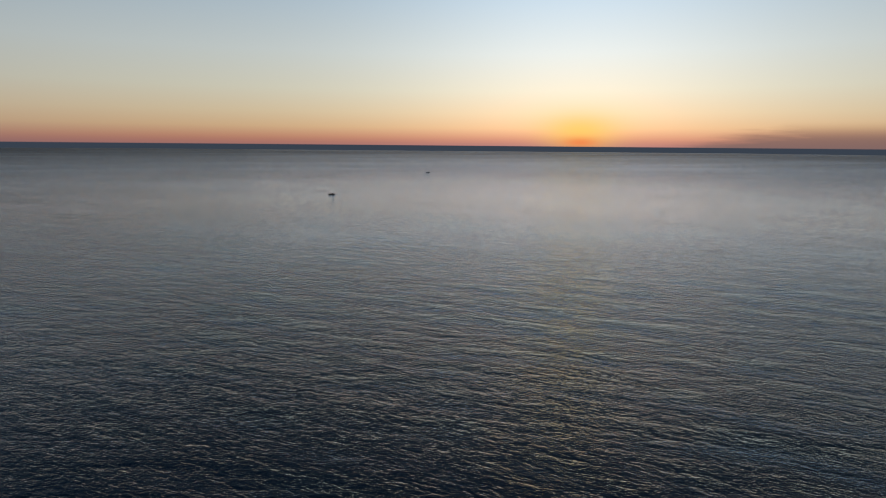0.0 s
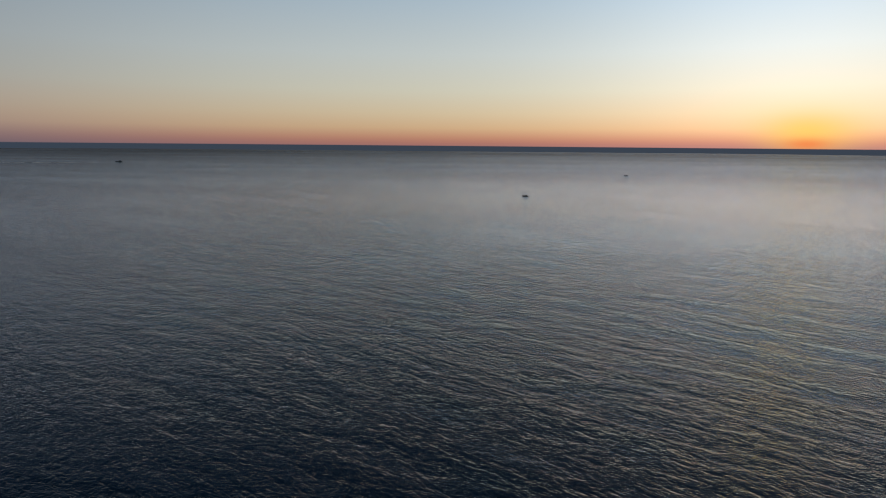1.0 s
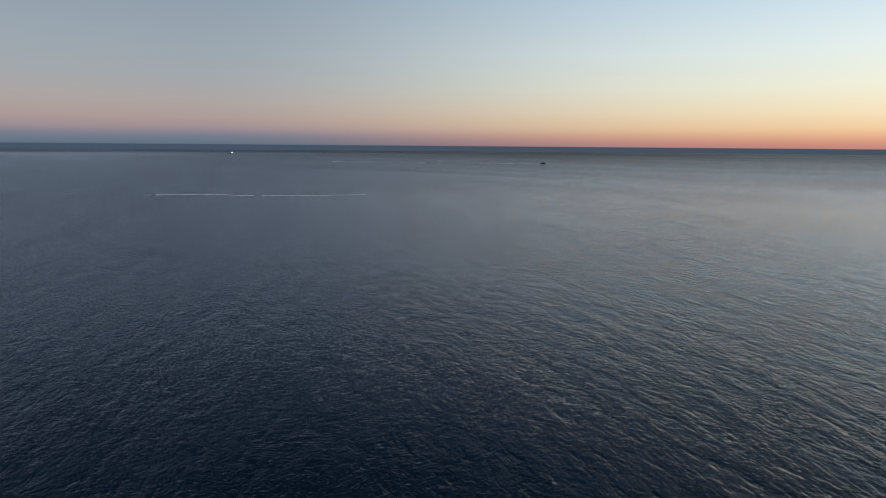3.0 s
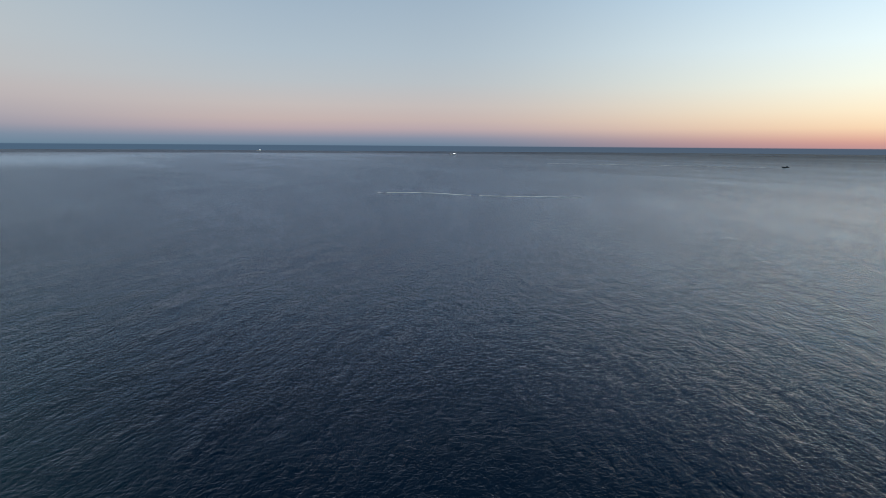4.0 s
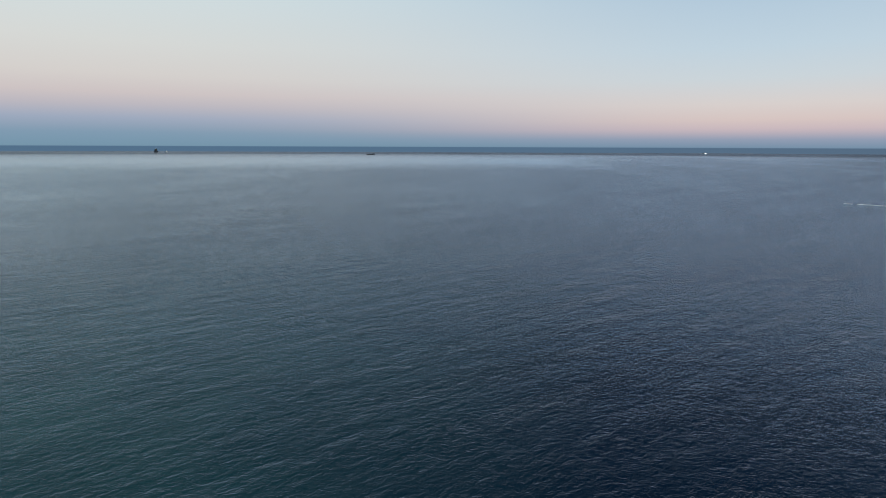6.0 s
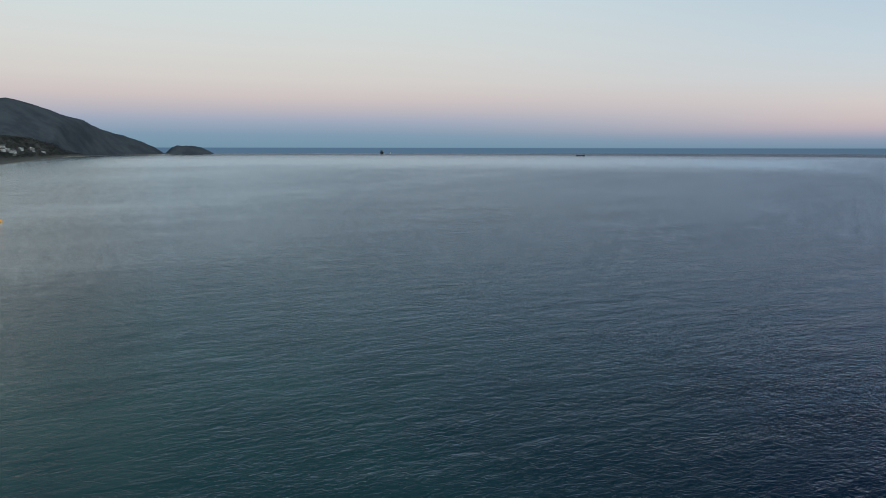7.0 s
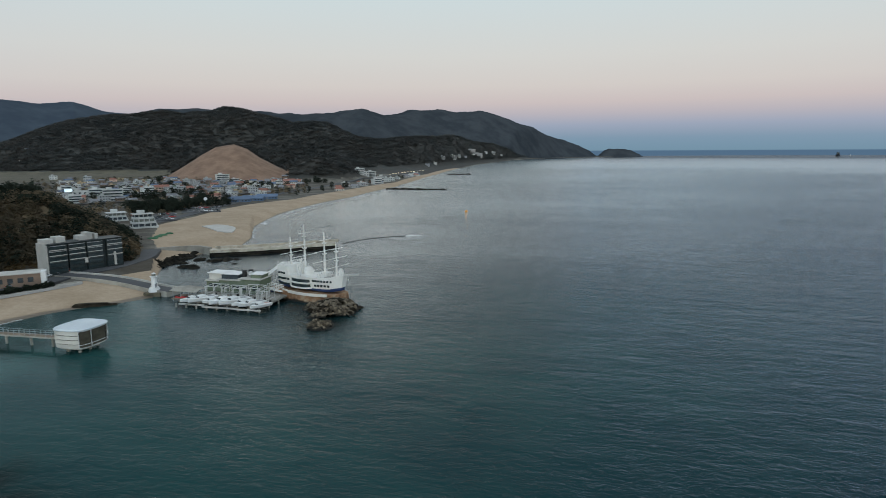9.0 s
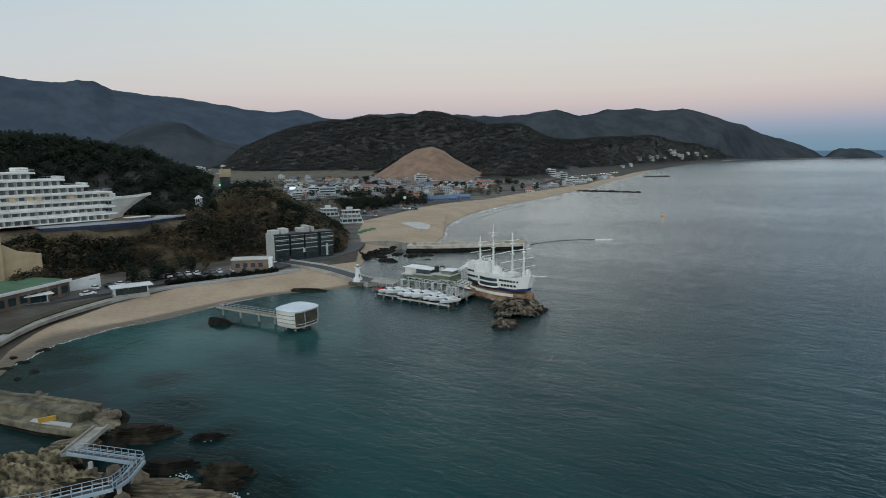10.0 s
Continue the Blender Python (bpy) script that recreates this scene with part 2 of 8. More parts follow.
HAZY_GREEN = surface("hazy_hill_needles", [(0.068, 0.077, 0.078, 1), (0.082, 0.087, 0.083, 1), (0.096, 0.093, 0.085, 1)], 0.02, 0.95, grain=22, leaf=0.5, ior=1.1)
STAINED = surface("stained_quay", [(0.035, 0.033, 0.024, 1), (0.125, 0.108, 0.070, 1), (0.225, 0.19, 0.12, 1)], 1.3, 0.88, grain=4.0, bump=0.25, depth=0.015)
LIT_WINDOW = lamp_paint("lit_room", (0.85, 0.62, 0.36, 1), 0.10)
LED_GREEN = lamp_paint("green_led", (0.1, 1.0, 0.35, 1), 1.5)
SCREEN = lamp_paint("lit_sign", (0.75, 0.9, 1.0, 1), 0.8)

# ---- helpers for meshes ----
def mesh_from(name, verts, faces, mat, smooth=False):
    """A mesh from numpy arrays of places and of equal-sided faces."""
    me = bpy.data.meshes.new(name)
    verts, faces = np.asarray(verts, np.float32), np.asarray(faces, np.int32)
    k = faces.shape[1]
    me.vertices.add(len(verts))
    me.vertices.foreach_set("co", verts.ravel())
    me.loops.add(faces.size)
    me.loops.foreach_set("vertex_index", faces.ravel())
    me.polygons.add(len(faces))
    me.polygons.foreach_set("loop_start", np.arange(0, faces.size, k, dtype=np.int32))
    me.polygons.foreach_set("use_smooth", np.full(len(faces), smooth))
    me.update(calc_edges=True)
    me.materials.append(mat)
    return me


def lattice(px_, py_, seed):
    """Random values on whole places, smoothly joined."""
    ix, iy = np.floor(px_).astype(np.int64), np.floor(py_).astype(np.int64)
    fx, fy = px_ - ix, py_ - iy
    fx, fy = fx * fx * (3 - 2 * fx), fy * fy * (3 - 2 * fy)

    def rnd(i, j):
        h = (i * 374761393 + j * 668265263 + seed * 2147483647) & 0xFFFFFFFF
        h = ((h ^ (h >> 13)) * 1274126177) & 0xFFFFFFFF
        return ((h ^ (h >> 16)) & 0xFFFF) / 65535.0

    top_ = rnd(ix, iy) * (1 - fx) + rnd(ix + 1, iy) * fx
    bot_ = rnd(ix, iy + 1) * (1 - fx) + rnd(ix + 1, iy + 1) * fx
    return top_ * (1 - fy) + bot_ * fy - 0.5


def rough_field(x, y, size, octaves=4, seed=1, gain=0.5):
    total, amp = 0.0, 1.0
    for o in range(octaves):
        total = total + amp * lattice(x / size * 2**o + 17.3 * o, y / size * 2**o - 9.1 * o, seed + o)
        amp *= gain
    return total


def polar(x, y):
    return np.degrees(np.arctan2(-x, y)) % 360, np.hypot(x, y)


def sheet(r, az):
    """Places and faces of a fan-shaped grid."""
    rr, aa = np.meshgrid(r, np.radians(az), indexing="ij")
    x, y = -np.sin(aa) * rr, np.cos(aa) * rr
    i, j = np.meshgrid(np.arange(len(r) - 1), np.arange(len(az) - 1), indexing="ij")
    q = (i * len(az) + j).ravel()
    return x.ravel(), y.ravel(), np.stack([q, q + len(az), q + len(az) + 1, q + 1], 1)


# ---- the shore: how far from the origin the land begins, by bearing ----
SHORE = [(150, 6000), (166.5, 6000), (168, 4700), (172, 4300), (175.5, 3900), (178.5, 3300), (181.5, 2300), (184.2, 1600),
         (186, 1230), (188.2, 950), (190, 790), (194, 620), (197.1, 549), (200.8, 457), (202.9, 385), (203.2, 332), (204.5, 296),
         (208, 287), (210.6, 264), (211.2, 240), (211.5, 209), (214.3, 204), (216.8, 203), (219.6, 201), (222.3, 197), (225.7, 190), (228, 185.5), (230.3, 182.5), (232.4, 180), (234.5, 175),
         (236.6, 171), (238.2, 164), (239.7, 158.5), (240.5, 152.5), (243, 146), (248, 130), (262, 115), (275, 115), (300, 6000)]


def shore(az):
    return np.interp(az, [s[0] for s in SHORE], [s[1] for s in SHORE])


# ---- the sea ----
def water():
    m = bpy.data.materials.new("sea_water")
    m.use_nodes = True
    n = Nodes(m.node_tree)
    at = n.add("ShaderNodeTexCoord").outputs["Object"]

    def attr(key):
        return n.add("ShaderNodeAttribute", attribute_name=key).outputs["Fac"]

    shallow = attr("shallow")
    # crests run along a bearing of about 100 degrees
    chop = n.noise(n.mapped(at, (1.0, 0.5, 1.0), 78), 1.15, 4.0, 0.62)
    wave = n.noise(n.mapped(at, (1.0, 0.34, 1.0), 80), 0.46, 4.0, 0.6)
    side_chop = n.noise(n.mapped(at, (1.0, 0.42, 1.0), 24), 0.95, 4.0, 0.62)
    ripple = n.noise(n.mapped(at, (1.0, 0.6, 1.0), 84), 3.4, 2.0, 0.5)
    swell = n.noise(n.mapped(at, (1.0, 0.28, 1.0), 79), 0.17, 2.0, 0.5)
    cross = n.noise(n.mapped(at, (1.0, 0.45, 1.0), 108), 0.3, 2.0, 0.5)
    patch = n.noise(n.mapped(at, (1.0, 0.3, 1.0), -60), 0.0032, 4.0, 0.55)
    gust = n.noise(n.mapped(at, (1.0, 0.22, 1.0), 78), 0.03, 3.0, 0.6)
    slick = attr("slick")
    calm = n.math("MAXIMUM", n.math("MULTIPLY", n.span(patch, 0.44, 0.62), 0.2), n.span(n.math("ADD", slick, n.math("MULTIPLY", n.math("SUBTRACT", patch, 0.5), 0.5)), 0.05, 0.95))

    def crested(v):
        return n.math("SUBTRACT", 1.0, n.math("ABSOLUTE", n.math("SUBTRACT", n.math("MULTIPLY", v, 2.0), 1.0)))

    waves = n.math("ADD", n.math("ADD", n.math("MULTIPLY", chop, 0.30), n.math("MULTIPLY", wave, 0.50)), n.math("ADD", n.math("MULTIPLY", crested(wave), 0.16), n.math("ADD", n.math("MULTIPLY", crested(chop), 0.06), n.math("MULTIPLY", side_chop, 0.2))))
    long_waves = n.math("ADD", n.math("MULTIPLY", swell, 0.72), n.math("MULTIPLY", cross, 0.26))
    height = n.math("ADD", n.math("ADD", waves, long_waves), n.math("MULTIPLY", ripple, 0.15))
    b = n.add("ShaderNodeBump")
    calmer = n.math("ADD", n.math("ADD", n.math("MULTIPLY", attr("still_bright"), 0.26), n.math("MULTIPLY", calm, 0.2)), n.math("ADD", n.math("MULTIPLY", attr("lee"), 0.12), n.math("MULTIPLY", attr("sheltered"), 0.56)))
    n.put(b.inputs["Strength"], n.math("SUBTRACT", n.math("ADD", 1.0, n.math("MULTIPLY", n.math("SUBTRACT", gust, 0.5), 0.8)), calmer, clamp=False))
    b.inputs["Distance"].default_value = 0.74
    n.link(height, b.inputs["Height"])
    weed = n.noise(at, 0.03, 4.0, 0.6)
    deep = n.mix(n.span(n.noise(at, 0.004, 2.0), 0.35, 0.65), (0.0009, 0.0068, 0.0175, 1), (0.0014, 0.0090, 0.022, 1))
    teal = n.mix(n.span(weed, 0.36, 0.62), (0.016, 0.064, 0.059, 1), (0.024, 0.088, 0.077, 1))
    body = n.add("ShaderNodeBsdfDiffuse")
    wash = n.math("MULTIPLY", attr("surf"), n.span(n.noise(n.mapped(at, (1.0, 0.35, 1.0), 20), 0.16, 4.0, 0.65), 0.36, 0.6))
    water_col = n.mix(n.math("MULTIPLY", attr("weed_bed"), 0.85), n.mix(shallow, deep, teal), (0.004, 0.011, 0.010, 1))
    n.link(n.mix(wash, water_col, (0.62, 0.63, 0.63, 1)), body.inputs["Color"])
    gloss = n.add("ShaderNodeBsdfGlossy")
    # reflection tint and strength are painted in by bearing and distance
    still_bright, dimmed, far_out = attr("still_bright"), attr("side_dim"), attr("offshore")
    tint = n.mix(dimmed, n.mix(attr("close"), n.mix(n.math("MINIMUM", n.math("MULTIPLY", far_out, 2.2), 1.0), (0.64, 0.685, 0.76, 1), (0.55, 0.67, 0.86, 1)), (0.50, 0.64, 0.80, 1)), (0.535, 0.66, 0.80, 1))
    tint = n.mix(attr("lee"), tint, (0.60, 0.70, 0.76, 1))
    n.link(n.mix(still_bright, tint, (0.82, 0.86, 0.875, 1)), gloss.inputs["Color"])
    n.put(gloss.inputs["Roughness"], n.math("SUBTRACT", n.math("ADD", 0.12, n.math("MULTIPLY", calm, 0.06)), n.math("MULTIPLY", attr("sheltered"), 0.06)))
    skin = n.add("ShaderNodeFresnel")
    skin.inputs["IOR"].default_value = 1.33
    for s in (body, gloss, skin):
        n.link(b.outputs[0], s.inputs["Normal"])
    # hand-set power darkens the near mirror; unmodelled wavelets cap it at low glances
    bare_skin = n.math("MULTIPLY", n.math("POWER", skin.outputs[0], 2.5), 11.5)
    hidden = n.math("DIVIDE", bare_skin, n.math("ADD", 1.0, n.math("DIVIDE", bare_skin, 1.1)))
    region = n.math("SUBTRACT", n.math("ADD", n.math("ADD", n.math("ADD", 0.95, n.math("MULTIPLY", attr("sunward"), 0.22)), n.math("MULTIPLY", still_bright, 0.42)), n.math("MULTIPLY", calm, 0.3)), n.math("ADD", n.math("MULTIPLY", n.math("POWER", far_out, 0.8), 0.9), n.math("ADD", n.math("MULTIPLY", dimmed, 0.12), n.math("MULTIPLY", attr("sheltered"), 0.14))))
    share = n.math("MULTIPLY", n.math("MULTIPLY", hidden, region, clamp=True), n.math("SUBTRACT", 1.0, n.math("MULTIPLY", wash, 0.85)))
    both = n.add("ShaderNodeMixShader")
    n.link(share, both.inputs[0]), n.link(body.outputs[0], both.inputs[1]), n.link(gloss.outputs[0], both.inputs[2])
    n.link(both.outputs[0], n.add("ShaderNodeOutputMaterial").inputs[0])
    return m


SEA = water()
rad = np.concatenate([[0.02, 12, 25, 38], np.geomspace(48, 900, 330), np.geomspace(915, 5600, 60)])
azs = np.concatenate([np.linspace(0, 262, 680), np.linspace(264, 332, 24), np.linspace(333, 360, 71)])
x, y, quads = sheet(rad, azs)
az, r = polar(x, y)
z = np.zeros_like(x)
rs = np.random.RandomState(4)
for k in range(14):
    size = rs.uniform(7, 20)
    th = radians(-18 + rs.normal() * 18)
    kx, ky = -math.sin(th) * 2 * math.pi / size, math.cos(th) * 2 * math.pi / size
    z += 0.0013 * size * np.sin(kx * x + ky * y + rs.uniform(0, 6.28)) * (0.6 + 0.8 * rough_field(x, y, size * 4, 2, 31 + k))
z *= np.clip((720 - r) / 300, 0, 1) * np.clip((shore(az) - r) / 90, 0.15, 1) * np.where(az > 300, 1, 1 - 0.6 * np.clip((az - 110) / 60, 0, 1))
me = mesh_from("sea", np.stack([x, y, z], 1), quads, SEA, True)
gap = shore(az) - r
inshore = np.clip(1.15 - gap / (120 + 60 * rough_field(x, y, 90, 3, 5)), 0, 1) * np.clip((r - 60) / 40, 0.35, 1) * np.clip((270 - r) / 110, 0.08, 1) * np.clip((1500 - r) / 700, 0, 1)
inshore = np.maximum(inshore, 0.5 * np.clip((az - 112) / 62, 0, 1) * np.clip((330 - r) / 200, 0, 1)) * (az < 300)
inshore = np.maximum(inshore, np.clip((az - 168) / 60, 0, 0.55) * (az < 300) * np.clip((300 - r) / 180, 0, 1))
inshore *= np.clip((292 - az) / 30, 0, 1) * np.clip((r - 12) / 40, 0, 1)
me.attributes.new("shallow", "FLOAT", "POINT").data.foreach_set("value", inshore.astype(np.float32))


def patch_of(az0, az1, r0, r1, soft):
    """A smooth stretch of water between two bearings and two distances."""
    b = np.where(az > 300, az - 360, az)
    u = np.minimum(b - az0, az1 - b) / soft
    v = np.minimum(np.log(np.maximum(r, 1) / r0), np.log(r1 / np.maximum(r, 1))) / 0.7
    return np.clip(np.minimum(u, v), 0, 1)


bend = np.radians(np.linspace(180, 210, 601))
along = np.gradient(shore(np.degrees(bend)), bend)
to_sand = gap / np.sqrt(1 + (np.interp(np.radians(az), bend, along) / np.maximum(r, 1)) ** 2) + 3 * rough_field(x, y, 45, 3, 13)
far_beach = np.clip((az - 187) / 4, 0, 1) * np.clip((203.6 - az) / 0.6, 0, 1)
breaker = far_beach * np.clip((0.22 * r - gap) / (0.05 * r), 0, 1) * np.maximum(np.clip(1.2 - np.abs(to_sand - 3.5) / 5.0, 0, 1), 0.6 * np.clip(1 - np.abs(to_sand - 15) / 3.0, 0, 1))
me.attributes.new("surf", "FLOAT", "POINT").data.foreach_set("value", breaker.astype(np.float32))
bed = np.zeros_like(r)
for wx, wy, wide in ((84, -67, 7), (72, -64, 6), (76, -58, 7), (62, -61, 6), (64, -66, 4), (71, -71, 4), (95, -60, 7), (119, -124, 5), (48, -152, 4), (50, -160, 4), (135, -77, 7), (127, -73, 8), (119, -77, 7), (108, -74, 7), (129, -86, 6), (137, -90, 5), (103, -54, 8), (110, -52, 8), (97, -54, 6), (100, -86, 4), (52, -58, 6), (88, -75, 6)):
    bed = np.maximum(bed, np.exp(-((x - wx) ** 2 + (y - wy) ** 2) / (1.4 * wide)**2))
bed = np.clip(bed * 1.3 + 0.6 * rough_field(x, y, 9, 3, 61) * np.clip(bed * 4, 0, 1), 0, 1)
me.attributes.new("weed_bed", "FLOAT", "POINT").data.foreach_set("value", bed.astype(np.float32))
turned = np.where(az > 300, az - 360, az)
# calms the waves and also shifts the reflection's tint
lee = np.clip((turned - 110) / 50, 0, 1)


def eased(v):
    v = np.clip(v, 0, 1)
    return v * v * (3 - 2 * v)


# dims and blues the reflection by bearing; wave relief is unchanged
side_dim = eased((turned - 15) / 70) * eased((155 - turned) / 35)
# calms the bay and also paints its reflection brighter
still_bright = np.maximum(np.clip((r - 120) / 180, 0.3, 1), np.clip((214 - turned) / 10, 0, 1)) * eased((turned - 170) / 24) * np.clip((290 - turned) / 30, 0, 1)
me.attributes.new("still_bright", "FLOAT", "POINT").data.foreach_set("value", still_bright.astype(np.float32))
me.attributes.new("lee", "FLOAT", "POINT").data.foreach_set("value", lee.astype(np.float32))
me.attributes.new("side_dim", "FLOAT", "POINT").data.foreach_set("value", side_dim.astype(np.float32))
# paints the reflection brighter on bearings towards the sun
sunward = np.clip((100 - turned) / 40, 0, 1)
# tints the reflection of nearby water bluer
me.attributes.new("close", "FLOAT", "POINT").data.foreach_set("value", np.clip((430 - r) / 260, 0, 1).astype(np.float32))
me.attributes.new("sunward", "FLOAT", "POINT").data.foreach_set("value", sunward.astype(np.float32))
# paints the reflection dimmer with distance
offshore = sunward * np.clip(np.log(np.maximum(r, 1) / 520) / 1.9, 0, 1) + (1 - sunward) * np.clip(np.log(np.maximum(r, 1) / 3400) / 0.35, 0, 0.42)
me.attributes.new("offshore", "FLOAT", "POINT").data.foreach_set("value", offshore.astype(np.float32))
# smooths the inner bay and also dims its reflection
sheltered = np.clip((turned - 205) / 12, 0, 1) * np.clip((r - 70) / 50, 0, 1)
me.attributes.new("sheltered", "FLOAT", "POINT").data.foreach_set("value", sheltered.astype(np.float32))
# slicks; the last two also lift reflection sunward and in the bay
slick = np.maximum.reduce([patch_of(108, 186, 1050, 3900, 14), patch_of(-70, 52, 150, 1100, 26) * 0.6, patch_of(146, 215, 150, 4500, 20) * 0.5])
me.attributes.new("slick", "FLOAT", "POINT").data.foreach_set("value", slick.astype(np.float32))
tagged(new("water", me), "dark rippled sea with slicks, teal shallows, reflection toned by bearing and distance", "sea", kind="structure")

# ---- the land ----
# Each range: bearing, distance and height of its crest, then how wide it is in front and behind.
HOTEL_HILL = ([(262, 430, 60), (238.7, 400, 57), (234, 400, 51), (231, 400, 49), (228.8, 395, 45), (227, 390, 37), (225, 380, 31), (222.7, 365, 24), (220, 350, 10)], 90, 160)
CLIFF = ([(262, 262, 22), (240, 258, 20), (233, 262, 19.5), (229, 268, 19), (226.5, 272, 17), (224.5, 285, 18), (222.7, 298, 24), (220.8, 300, 26.5),
          (218.6, 298, 26), (216.6, 294, 20), (215, 290, 15), (212.7, 286, 7), (211.8, 282, 0)], 46, 120)
DOME = ([(232.5, 2200, 60), (231.2, 2200, 96), (229.5, 2200, 132), (227.3, 2200, 150), (225.6, 2200, 144), (223.4, 2200, 102), (221.1, 2200, 80), (218, 2200, 40)], 500, 600)
BROWN = ([(262, 2000, 20), (240, 1900, 6), (224.5, 1900, 6), (222.8, 1900, 20), (221.1, 1900, 65), (218.6, 1900, 102), (216.6, 1900, 125), (214.6, 1900, 137), (212.6, 1900, 147), (210.6, 1900, 155),
          (209.6, 1900, 157), (208, 1900, 151), (207.2, 1900, 160), (206, 1900, 158), (204.8, 1900, 169), (202.9, 1900, 165), (202, 1900, 155), (200.3, 1900, 139), (198.2, 1900, 120), (196, 1900, 96), (193, 1900, 40), (191, 1900, 0)], 720, 500)
EAST_HILL = ([(204.5, 1600, 0), (202.4, 1600, 60), (201, 1600, 87), (199.7, 1600, 107), (198.7, 1600, 117), (196.1, 1600, 117), (195.1, 1600, 105), (193.6, 1620, 86), (191.6, 1650, 79), (189.1, 1750, 84), (187.1, 1900, 92),
              (184.7, 2250, 100), (183.5, 2500, 95), (182.4, 2700, 87), (180.8, 3000, 78), (179.5, 3400, 62), (178.2, 3750, 46), (176.4, 4150, 34), (174, 4560, 22), (172.6, 4700, 0)], 480, 500)
SPUR = ([(210.8, 1020, 0), (209.7, 1020, 10), (208.1, 1020, 28), (206.8, 1020, 44), (205.7, 1020, 55), (204.2, 1020, 60), (203.1, 1020, 52), (202.1, 1020, 38), (200.5, 1020, 22), (199.3, 1020, 12), (197, 1050, 0)], 190, 500)
KNOLL = ([(201.2, 930, 0), (200.4, 930, 8), (199.7, 930, 21), (198.4, 930, 32), (197.1, 930, 36), (195.6, 930, 31), (194.3, 930, 20), (193, 940, 9), (191.5, 950, 0)], 110, 240)
RIDGE = ([(225, 3300, 60), (218.7, 3300, 122), (214.7, 3300, 190), (212.6, 3300, 213), (210.1, 3300, 239), (207.5, 3300, 247), (204.4, 3300, 252), (200.8, 3300, 241), (197.2, 3300, 236),
          (195.1, 3350, 243), (192.9, 3350, 262), (191, 3400, 232), (189.7, 3500, 252), (188.4, 3600, 286), (185.3, 3700, 283), (184.2, 3700, 268), (182.2, 3750, 282),
          (179.4, 3900, 232), (177.3, 4100, 190), (176.2, 4200, 148), (173.9, 4450, 106), (172.3, 4600, 50), (171.5, 4700, 0)], 900, 700)
FAR_RANGE = ([(262, 4300, 560), (250, 4300, 520), (238.3, 4300, 480), (236.2, 4300, 466), (234.2, 4300, 462), (233.2, 4300, 477), (232.2, 4300, 470), (230.9, 4300, 426), (226.7, 4300, 401), (222.3, 4300, 366),
              (218.5, 4300, 326), (216.1, 4300, 335), (214.1, 4300, 290), (210.6, 4300, 276), (205, 4300, 240)], 1300, 500)


def crest(range_, az, r):
    rows, front, behind = range_
    b = [p[0] for p in rows][::-1]
    far, tall = np.interp(az, b, [p[1] for p in rows][::-1]), np.interp(az, b, [p[2] for p in rows][::-1])
    inside = (az >= b[0]) & (az <= b[-1])
    s = np.where(r < far, (far - r) / front, (r - far) / behind)
    return np.where(inside, tall * (0.5 + 0.5 * np.cos(np.pi * np.clip(s, 0, 1))), 0.0)


def land_height(x, y):
    """Height of the ground in metres at plan places."""
    az, r = polar(x, y)
    gap = r - shore(az) + 4 * rough_field(x, y, 40, 3, 11)
    z = np.clip(gap * 0.075, -3.0, 3.4) + np.clip((gap - 60) * 0.004, 0, 4)
    bump = rough_field(x, y, 130, 5, 3)
    hills = np.zeros_like(z)
    for h, rough in ((HOTEL_HILL, 0.10), (CLIFF, 0.12), (BROWN, 0.05), (EAST_HILL, 0.05), (SPUR, 0.06), (KNOLL, 0.08)):
        c = crest(h, az, r)
        if h in (BROWN, EAST_HILL):
            # gullies run down the flanks and leave the crest whole
            flank = np.clip(1.15 - c / np.maximum(crest(h, az, np.interp(az, [p[0] for p in h[0]][::-1], [p[1] for p in h[0]][::-1])), 1.0), 0, 1)
            c = c * (1 - 1.1 * flank * np.abs(rough_field(x, y, 340, 3, 47)))
        size = 60 if h in (HOTEL_HILL, CLIFF) else 420
        hills = np.maximum(hills, c * (1 + rough * 1.6 * rough_field(x, y, size, 4, 23)))
    z = np.maximum(z, np.where(gap > 5, hills + 0.35 * bump * np.sqrt(hills + 0.01), z))
    # steep cut below the hotel's terrace: level ground along the beach road
    road = shore(az) + 52 + 8 * np.clip((az - 222) / 5, 0, 1)
    cut = np.clip((r - road) / 16, 0, 1)
    near_beach = (az > 212) & (r < 330)
    z = np.where(near_beach, np.where(r < road, np.minimum(z, 3.6), 3.6 + (z - 3.6) * (0.25 * cut + 0.75 * cut**2)), z)
    return z


def dug(az, r):
    """Where the face of the spur has been dug away."""
    return (crest(SPUR, az, r) > 3.5) & (r < 1016) & (az > 199.6) & (az < 209.9)


def high_ground(x, y):
    """The ground with the far ridge on it."""
    px_, py_ = np.array([float(x)]), np.array([float(y)])
    az, r = polar(px_, py_)
    return float(max(land_height(px_, py_)[0], crest(RIDGE, az, r)[0] * (1 + 0.12 * rough_field(px_, py_, 420, 5, 23)[0]) - 3))


def ground_at(x, y):
    return float(land_height(np.array([float(x)]), np.array([float(y)]))[0])


